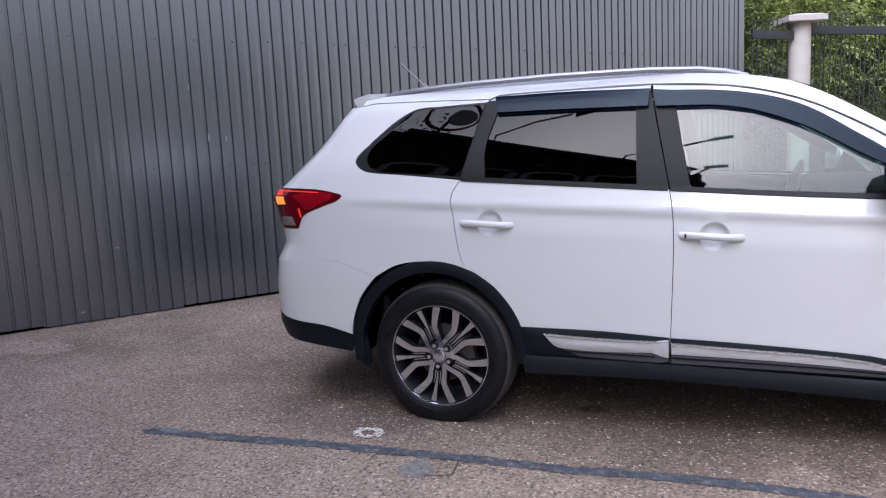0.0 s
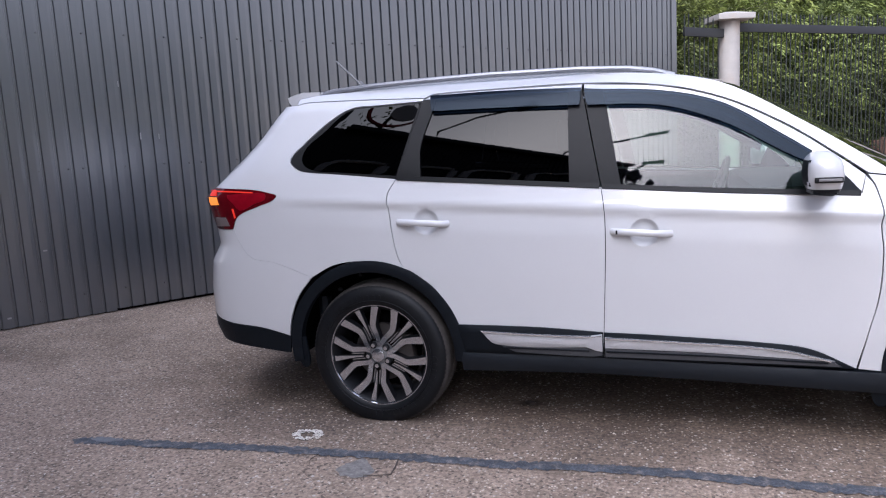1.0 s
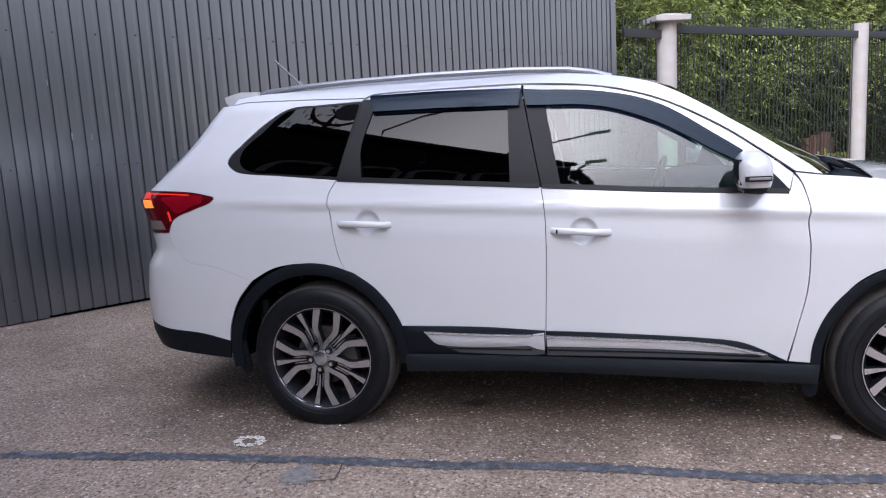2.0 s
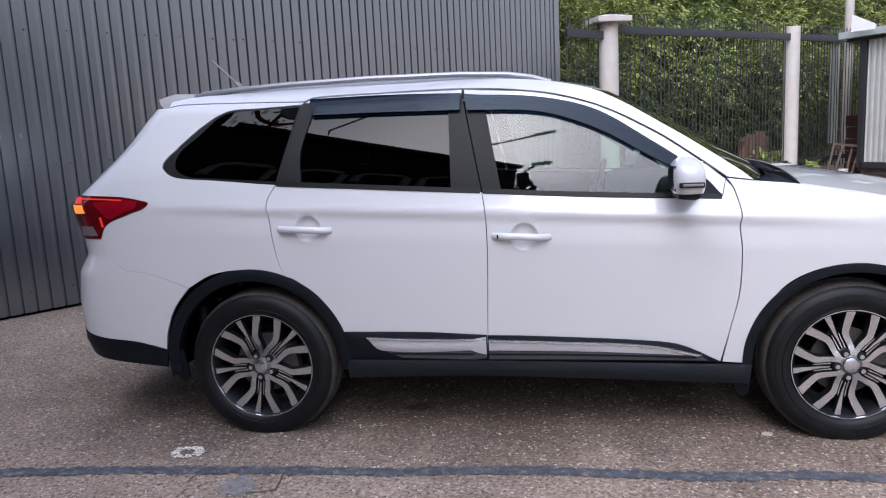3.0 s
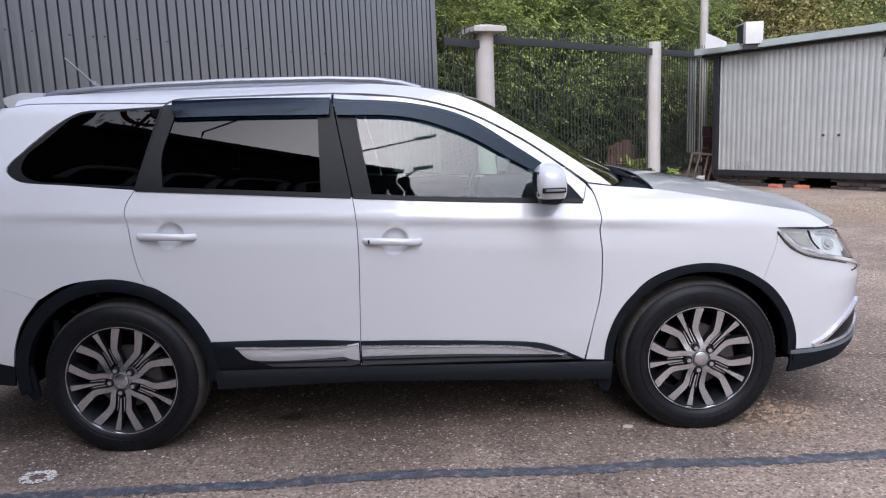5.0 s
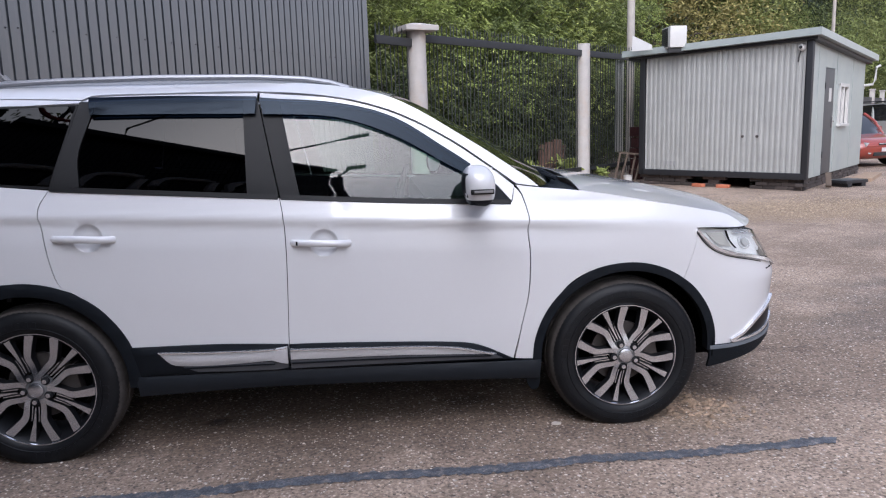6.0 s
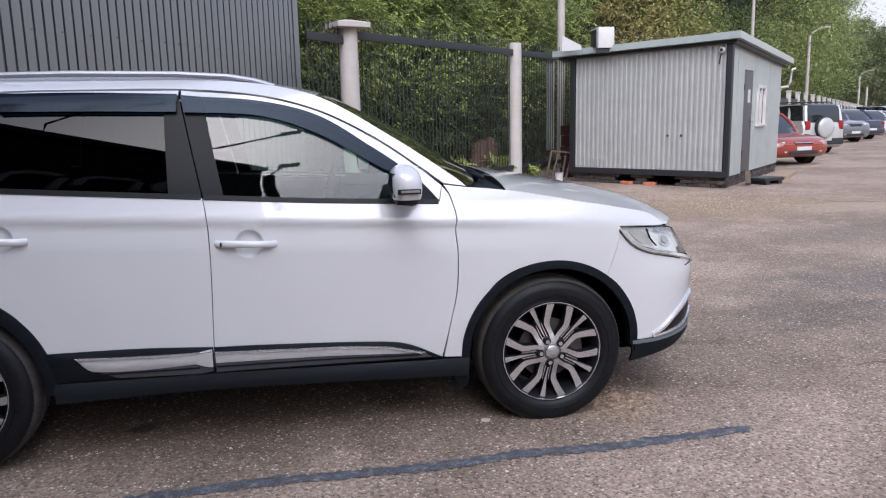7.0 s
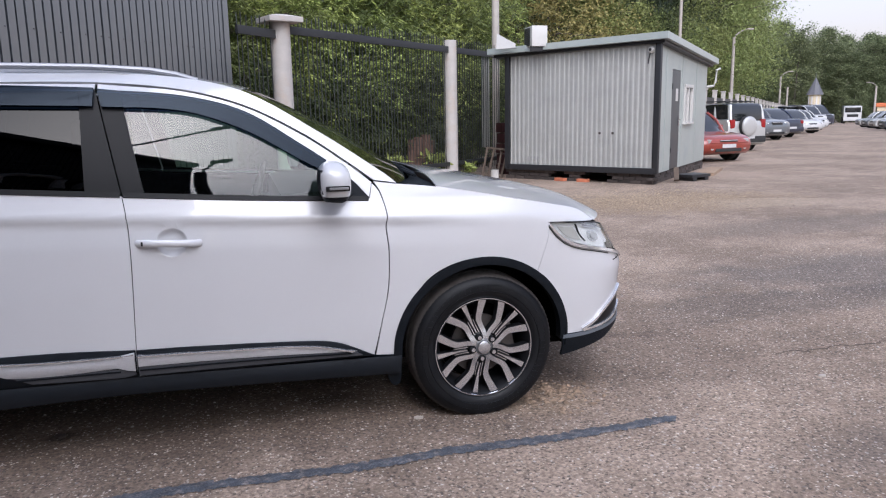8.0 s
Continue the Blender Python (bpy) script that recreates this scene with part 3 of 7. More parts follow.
# spoiler
bm = bmesh.new()
rings = []
for v in VS:
    k = 0.035 * v * v
    y = v * 0.598
    rings.append([bm.verts.new(p) for p in ((-0.34, y, 1.676 - k * 0.3), (-0.48 + k, y, 1.688 - k * 0.5), (-0.62 + k * 3.4, y, 1.680 - k * 0.6), (-0.675 + k * 4.0, y, 1.662 - k * 0.4), (-0.68 + k * 4.3, y, 1.622), (-0.57 + k * 2.2, y, 1.580), (-0.38, y, 1.59))])
for a, b in zip(rings, rings[1:]):
    for i in range(7):
        bm.faces.new((a[i], a[(i + 1) % 7], b[(i + 1) % 7], b[i]))
bm.faces.new(rings[0]), bm.faces.new(rings[-1])
part("spoiler", bm, M_paint, car, "white roof spoiler")
bm = bmesh.new()
tube(bm, [(-0.515, 0, 1.885), (-0.44, 0, 1.812), (-0.365, 0, 1.738)], 0.0062, 6)
tube(bm, [(-0.375, 0, 1.748), (-0.34, 0, 1.712), (-0.28, 0, 1.702)], 0.018, 8)
part("aerial", bm, mat("grey_aerial", (0.13, 0.13, 0.135), 0.4), car, "thin grey roof aerial")
M_rail = mat("grey_satin_rail", (0.26, 0.265, 0.285), 0.36, 0.5, 0.05, 8)
for s in (1, -1):
    bm = bmesh.new()
    tube(bm, [(x, -s * w, z) for x, w, z in ((-0.40, 0.552, 1.640), (-0.30, 0.562, 1.664), (-0.1, 0.57, 1.676), (0.13, 0.575, 1.684), (0.55, 0.575, 1.689), (0.99, 0.575, 1.682), (1.22, 0.57, 1.668), (1.33, 0.568, 1.650), (1.42, 0.566, 1.622))],
         0.017, 8, flat=0.8)
    part("roof_rail", bm, M_rail, car, "satin silver roof rail")

# lamps
tail = panel("tail_lamp", [(-0.975, 1.186, 1), (-0.875, 1.198), (-0.654, 1.1905), (-0.530, 1.1695), (-0.488, 1.148), (-0.588, 1.1055), (-0.716, 1.0565), (-0.759, 0.989, 1), (-0.934, 0.988), (-1.25, 0.99, 1), (-1.25, 1.16, 1)],
             M_redlens, car, 0.003, 0.0006, label="dark red tail lamp")
for nm, o, m in (("lit_segment", [(-0.915, 1.184, 1), (-0.862, 1.186), (-0.850, 1.160, 1), (-0.905, 1.158, 1)], M_redglow), ("lit_segment", [(-0.915, 1.153, 1), (-0.845, 1.153, 1), (-0.832, 1.116, 1), (-0.905, 1.114, 1)], M_amber),
                 ("lit_segment", [(-0.748, 1.095, 1), (-0.738, 1.095, 1), (-0.728, 1.048, 1), (-0.737, 1.046, 1)], M_redglow), ("reflector", [(-0.875, 1.052, 1), (-0.795, 1.050, 1), (-0.772, 1.006, 1), (-0.885, 1.004, 1)], mat("grey_reflector", (0.16, 0.13, 0.13), 0.25))):
    panel(nm, o, m, tail, 0.0075, 0.0, fold=0.003)
panel("lens_window", [(-0.775, 1.165, 1), (-0.60, 1.172), (-0.545, 1.150), (-0.61, 1.118), (-0.70, 1.085), (-0.735, 1.12)], mat("bright_red_lens", (0.20, 0.001, 0.008), 0.3, var=0.2, scale=30, coat=0.12, spec=0.2), tail, 0.006, 0.0, fold=0.003)
strip("lamp_rib", [(-0.93, 1.182), (-0.75, 1.180), (-0.62, 1.172)], 0.006, M_redglow, tail, 0.008)
lampF = [(2.992, 0.934, 1), (3.105, 0.928), (3.269, 0.908), (3.38, 0.872), (3.43, 0.82), (3.465, 0.74, 1), (3.30, 0.785), (3.20, 0.812), (3.085, 0.850), (3.03, 0.895)]
panel("head_lamp_bowl", lampF, M_bowl, car, -0.022, 0.0)
head = panel("head_lamp", lampF, M_lens, car, 0.001, 0.0025, fold=0.022, label="clear head lamp")
for ob in (head, bpy.data.objects[head["twin"]]):
    ob.visible_shadow = False
panel("turn_reflector", [(3.045, 0.912, 1), (3.135, 0.905, 1), (3.185, 0.835, 1), (3.10, 0.858)], mat("dull_reflector", (0.52, 0.50, 0.46), 0.3, 0.1), head, -0.016, 0.0, fold=0.004)
strip("lamp_rib", [(3.150, 0.915), (3.165, 0.87), (3.205, 0.828)], 0.006, M_gun, head, -0.012)
panel("projector_ring", [(3.245, 0.878), (3.30, 0.868), (3.325, 0.835), (3.28, 0.818), (3.24, 0.840)], M_bright, head, -0.016, 0.0, fold=0.010)
panel("projector_lens", [(3.258, 0.868), (3.295, 0.861), (3.310, 0.840), (3.28, 0.828), (3.255, 0.845)], mat("projector_glass", (0.42, 0.41, 0.40), 0.08, 0.2, coat=0.4), head, -0.012, 0.0, fold=0.004)
strip("lamp_rib", [(3.20, 0.905), (3.30, 0.885), (3.37, 0.862)], 0.010, M_bright, head, -0.012)
strip("chrome_trim", [(2.992, 0.926), (3.03, 0.882), (3.080, 0.842), (3.151, 0.812), (3.297, 0.776), (3.456, 0.724), (3.50, 0.70)], 0.018, M_bright, car, 0.012)
strip("lamp_seal", [(2.990, 0.914), (3.025, 0.870), (3.075, 0.829), (3.148, 0.798), (3.297, 0.762), (3.36, 0.744)], 0.0045, M_satin, car, 0.004)
strip("lamp_seal", [(2.996, 0.937), (3.105, 0.931), (3.269, 0.911), (3.37, 0.882)], 0.004, M_satin, car, 0.003)
strip("chrome_trim", [(3.194, 0.376), (3.263, 0.406), (3.342, 0.463), (3.45, 0.522), (3.50, 0.540)], 0.014, M_bright, car, 0.012)
panel("fog_lamp_surround", [(3.20, 0.374, 1), (3.263, 0.404), (3.342, 0.461), (3.50, 0.535, 1), (3.52, 0.42, 1), (3.40, 0.396), (3.283, 0.380)], M_gun, car, 0.004, 0.0)
strip("chrome_trim", [(3.20, 0.371), (3.283, 0.378), (3.40, 0.395), (3.462, 0.420), (3.51, 0.445)], 0.013, M_bright, car, 0.012)


# handles
def handle(x, z, length, parent, keyhole):
    y = -half_width(x, z)
    bm = bmesh.new()
    tube(bm, [(x - length / 2, y + 0.004, z + 0.004), (x - length / 2 + 0.015, y - 0.014, z + 0.004), (x - length / 4, y - 0.022, z + 0.003), (x, y - 0.025, z), (x + length / 4, y - 0.022, z - 0.004),
              (x + length / 2 - 0.02, y - 0.014, z - 0.007), (x + length / 2, y + 0.004, z - 0.008)], 0.012, 12, flat=1.3)
    h = part("handle", bm, M_paint, parent)
    if keyhole:
        part("keyhole_cover", boxed((x - length / 2 + 0.022, y - 0.0275, z + 0.004), (0.008, 0.004, 0.018), 0.0015), M_satin, h)


handle(0.278, 1.006, 0.25, rear_door, False)
handle(1.275, 0.946, 0.25, front_door, True)

# mirror
for s in (1, -1):
    bm = bmesh.new()
    bmesh.ops.create_uvsphere(bm, u_segments=28, v_segments=18, radius=1)
    for v in bm.verts:
        c = v.co
        k = 1 - 0.20 * max(0.0, c.z) ** 2 - 0.10 * max(0.0, -c.z)
        c.x, c.y, c.z = math.copysign(abs(c.x) ** 0.68, c.x) * 0.067 * k - 0.006 * c.z, math.copysign(abs(c.y) ** 0.60, c.y) * 0.115 * k, math.copysign(abs(c.z) ** 0.68, c.z) * 0.088
        c.z = max(c.z, -0.082 - 0.12 * c.x)
    for f in bm.faces:
        m = f.calc_center_median()
        f.material_index = 1 if m.z < -0.054 or m.x < -0.060 else 0
    bmesh.ops.transform(bm, matrix=pose(1.958, s * -1.02, 1.182), verts=bm.verts[:])
    shell = part("mirror", bm, [M_paint, M_black], car, "white door mirror with turn lamp")
    bm = bmesh.new()
    tube(bm, [(2.03, s * -0.865, 1.118), (2.015, s * -0.92, 1.125), (1.985, s * -0.98, 1.132)], 0.026, 10, flat=0.8)
    part("mirror_arm", bm, M_black, shell)
    part("turn_lamp", boxed((1.960, s * -1.136, 1.164), (0.098, 0.014, 0.022), 0.006), M_gun, shell, "dark turn lamp strip")
    part("lamp_strip", boxed((1.964, s * -1.1435, 1.165), (0.078, 0.004, 0.010), 0.002), M_hub, shell, "grey clear lens strip")
    part("mirror_foot", boxed((1.955, s * -1.02, 1.116), (0.085, 0.16, 0.022), 0.010), M_black, shell)
    part("mirror_glass", boxed((1.9035, s * -1.02, 1.188), (0.006, 0.15, 0.10), 0.002), M_black, shell)

# inner shell, floor and cabin
shell_line = [(-0.98, 0.46, 1), (-0.47, 0.46, 1)] + [(-0.016 + 0.45 * math.cos(radians(a)), 0.352 + 0.455 * math.sin(radians(a))) for a in range(165, 0, -15)] + [(0.45, 0.32, 1), (2.22, 0.30, 1)] + \
             [(2.667 + 0.43 * math.cos(radians(a)), 0.352 + 0.425 * math.sin(radians(a))) for a in range(175, 0, -15)] + [(3.12, 0.29, 1), (3.40, 0.29, 1), (3.42, 0.68, 1), (3.05, 0.86, 1), (2.3, 1.08, 1), (0.15, 1.195, 1), (-0.80, 1.16, 1)]
panel("inner_shell", shell_line, M_dark, car, -0.035, 0.0, grid=0.1)
part("floor_pan", boxed((1.33, 0, 0.28), (1.70, 1.36, 0.08), 0.01), M_dark, car)
part("front_undertray", boxed((2.85, 0, 0.25), (1.15, 1.05, 0.08), 0.01), M_dark, car)
part("rear_undertray", boxed((-0.25, 0, 0.34), (1.30, 1.05, 0.10), 0.01), M_dark, car)
for cx, r in ((-0.016, 0.455), (2.667, 0.432)):
    for s in (1, -1):
        bm = bmesh.new()
        a = [(cx + r * math.cos(radians(k)), 0.352 + r * math.sin(radians(k))) for k in range(-6, 187, 8)]
        lo = [bm.verts.new((p[0], -s * 0.865, p[1])) for p in a]
        hi = [bm.verts.new((p[0], -s * 0.52, p[1])) for p in a]
        for i in range(len(a) - 1):
            bm.faces.new((lo[i], lo[i + 1], hi[i + 1], hi[i]))
        bm.faces.new(hi)
        part("wheel_well", bm, M_dark, car)
part("filler_pipe", tube(bmesh.new(), [(-0.36, -0.70, 0.60), (-0.35, -0.72, 0.50), (-0.33, -0.72, 0.40)], 0.035, 8), M_black, car)
for x, z in ((-0.22, 0.66), (-0.10, 0.735), (-0.33, 0.52)):
    part("liner_clip", boxed((x, -0.80, z), (0.018, 0.02, 0.014), 0.004), M_gun, car)
part("dashboard", boxed((1.95, 0, 1.0), (0.42, 1.42, 0.24), 0.06), M_seat, car)
for y in (-0.37, 0.37):
    bm = bmesh.new()
    box(bm, (1.28, y, 0.66), (0.52, 0.50, 0.16), 0.05)
    box(bm, (1.02, y, 1.0), (0.14, 0.48, 0.62), 0.06, pose(0, 0, 0, 0, 0, 0) @ Matrix.Translation((1.02, 0, 0.75)) @ pose(0, 0, 0, 0, -14, 0) @ Matrix.Translation((-1.02, 0, -0.75)))
    box(bm, (0.91, y, 1.375), (0.10, 0.27, 0.17), 0.045)
    cyl(bm, (0.915, y - 0.06, 1.22), (0.912, y - 0.06, 1.32), 0.007)
    cyl(bm, (0.915, y + 0.06, 1.22), (0.912, y + 0.06, 1.32), 0.007)
    part("front_seat", bm, M_seat, car)
bm = bmesh.new()
box(bm, (0.35, 0, 0.66), (0.5, 1.36, 0.18), 0.05)
box(bm, (0.08, 0, 0.98), (0.16, 1.36, 0.6), 0.06)
for y in (-0.42, 0.0, 0.42):
    box(bm, (0.03, y, 1.33), (0.09, 0.25, 0.14), 0.04)
part("rear_bench", bm, M_seat, car)
bm = bmesh.new()
a = [(1.66 + 0.06 * math.sin(k), 0.37 + 0.185 * math.cos(k), 1.02 + 0.175 * math.sin(k)) for k in np.linspace(0, 2 * math.pi, 33)]
tube(bm, a, 0.014, 8)
box(bm, (1.67, 0.37, 1.01), (0.05, 0.14, 0.11), 0.02)
cyl(bm, (1.67, 0.37, 1.0), (1.9, 0.37, 0.95), 0.03)
part("steering_wheel", bm, M_seat, car)


# ---- wheels ----
def make_wheel(x, side, turn):
    w = new("wheel")
    w.parent = car
    w.matrix_basis = pose(x - 0.004, -0.872 * side, 0.340, 0, 0, 0 if side > 0 else 180)
    tagged(w, "alloy wheel with a dusty black tyre")
    bm = bmesh.new()
    n = 192
    prof = [(0.243, 0.012), (0.252, -0.004), (0.268, -0.012), (0.300, -0.014), (0.325, -0.006), (0.338, 0.008), (0.346, 0.024), (0.350, 0.05), (0.352, 0.085), (0.345, 0.09), (0.345, 0.098), (0.352, 0.103),
            (0.352, 0.14), (0.345, 0.145), (0.345, 0.153), (0.350, 0.16), (0.346, 0.20), (0.325, 0.222), (0.28, 0.23), (0.24, 0.215)]
    rings = []
    for k in range(n):
        a = 2 * math.pi * k / n
        row = []
        for i, (r, h) in enumerate(prof):
            rr = r - (0.003 if k % 2 == 0 and i in (5, 6, 7, 8) else 0.0) - (0.004 if k % 2 == 1 and i in (15, 16) else 0.0)
            rr = 0.243 + (rr - 0.243) * 1.11 + (0.005 if x < 1 else 0.0)
            zz = rr * math.sin(a)
            bulge = max(0.0, -zz - 0.325)                       # the sidewall bulges where the tyre stands
            row.append(bm.verts.new((rr * math.cos(a), h - (bulge * 0.35 if i < 7 else 0.0), max(zz, -0.339))))
        rings.append(row)
    for k in range(n):
        p, q = rings[k], rings[(k + 1) % n]
        for i in range(len(prof) - 1):
            f = bm.faces.new((p[i], p[i + 1], q[i + 1], q[i]))
            f.material_index = 1 if 5 <= i <= 16 else 0
    tyre = part("tyre", bm, [M_rubber, M_tread], w, "dusty black rubber tyre")
    bm = bmesh.new()
    for r0, h in ((0.283, -0.0146), (0.312, -0.0125)):
        lathe(bm, [(r0 - 0.002, h + 0.002), (r0, h - 0.001), (r0 + 0.002, h + 0.002)], 96)
    part("sidewall_ridge", bm, M_rubber, tyre)
    bm = bmesh.new()
    for k in range(34):
        a = 360 / 60 * k - (0 if k < 17 else -78)
        box(bm, (0.300, -0.0148, 0), (0.022, 0.0022, 0.010 if k % 3 else 0.016), 0.0, pose(0, 0, 0, 0, a, 0))
    tagged(part("sidewall_bar", bm, M_rubber, tyre), "raised unreadable bars on the sidewall", kind="stuff")
    big = 1.075 if x < 1 else 1.02
    rim = part("rim", lathe(bmesh.new(), [(0.244, 0.02), (0.2435, 0.004), (0.240, -0.003), (0.236, -0.003), (0.234, 0.003)], 96), M_alloy, w, "machined silver rim lip")
    part("barrel", lathe(bmesh.new(), [(0.2345, 0.002), (0.228, 0.010), (0.222, 0.022), (0.216, 0.034), (0.205, 0.06), (0.196, 0.12), (0.205, 0.19), (0.235, 0.21)], 64), M_gun, rim, "dark grey inner barrel")

    def bar(line, wid, a0, top, deep, tip):
        """One spoke arm: a ribbon along (radius, angle) points with bright face and dark sides."""
        bm = bmesh.new()
        pts = [(r * math.cos(radians(a0 + a)), r * math.sin(radians(a0 + a))) for r, a in line]
        rows = []
        for i, p in enumerate(pts):
            d = np.array(pts[min(i + 1, len(pts) - 1)]) - np.array(pts[max(i - 1, 0)])
            d = d / np.linalg.norm(d)
            nn = np.array([-d[1], d[0]]) * wid[i] / 2
            r = math.hypot(*p)
            h = np.interp(r, [0.05, 0.10, 0.16, 0.225], [0.000, 0.012, 0.012, 0.006]) + top
            rows.append([bm.verts.new((p[0] + nn[0] * s, y, p[1] + nn[1] * s)) for s, y in ((1.35, h + deep), (1, h), (-1, h), (-1.35, h + deep))])
        for a, b in zip(rows, rows[1:]):
            for i in range(3):
                bm.faces.new((a[i], a[i + 1], b[i + 1], b[i])).material_index = 0 if i == 1 else 1
        return bm
    for k in range(5):
        a0 = turn + 72 * k
        for s in (1, -1):
            part("spoke", bar([(0.044, 33.5 * s), (0.060, 30 * s), (0.080, 24.5 * s), (0.102, 19.5 * s), (0.124, 16.2 * s), (0.138, 15.6 * s), (0.152, 16.6 * s), (0.190, 20.5 * s), (0.233, 24 * s)],
                              [0.020, 0.021, 0.022, 0.023, 0.025, 0.027, 0.028, 0.031, 0.035], a0, 0.0, 0.034, 0), [M_alloy, M_gun], rim)
        part("spoke", bar([(0.080, 0), (0.12, 0), (0.16, 0), (0.19, 0), (0.233, 0)], [0.005, 0.008, 0.014, 0.019, 0.027], a0, 0.003, 0.028, 0), [M_alloy, M_gun], rim)
        for s in (1, -1):
            part("spoke_rib", bar([(0.076, 9.5 * s), (0.11, 6.8 * s), (0.145, 5.6 * s)], [0.005, 0.004, 0.003], a0, 0.007, 0.02, 0), [M_alloy, M_gun], rim)
    rim.scale = (big, 1, big)
    hub = part("hub", lathe(bmesh.new(), [(0.070, 0.034), (0.062, 0.012), (0.046, 0.006), (0.036, 0.002), (0.034, -0.004)], 48), M_hub, w, "grey cast wheel hub")
    cap = part("centre_cap", lathe(bmesh.new(), [(0.033, 0.002), (0.032, -0.006), (0.024, -0.009), (0.0005, -0.010)], 40), M_alloy, hub, "silver centre cap")
    for k in range(5):
        a = radians(turn + 72 * k)
        bm = cyl(bmesh.new(), (0.0555 * math.cos(a), 0.02, 0.0555 * math.sin(a)), (0.0555 * math.cos(a), -0.008, 0.0555 * math.sin(a)), 0.0115, 0.010, 12)
        part("wheel_nut", bm, M_alloy, hub)
        bm = bmesh.new()
        cyl(bm, (0.0555 * math.cos(a), 0.010, 0.0555 * math.sin(a)), (0.0555 * math.cos(a), 0.001, 0.0555 * math.sin(a)), 0.0185, 0.0175, 16)
        part("nut_recess", bm, M_gun, hub)
    part("brake_disc", lathe(bmesh.new(), [(0.07, 0.085), (0.075, 0.070), (0.148, 0.070), (0.148, 0.092), (0.07, 0.092)], 48), M_disc, w, "worn steel brake disc")
    bm = bmesh.new()
    box(bm, (0.0, 0.075, 0.0), (0.085, 0.06, 0.15), 0.015, pose(0.125, 0, 0.02, 0, -10, 0))
    part("caliper", bm, M_disc, w)
    part("backing_plate", lathe(bmesh.new(), [(0.0, 0.11), (0.16, 0.11), (0.19, 0.13)], 40), M_dark, w)
    return w


for x in (0.0, AXLE):
    make_wheel(x, 1, 115)
    make_wheel(x, -1, 100)


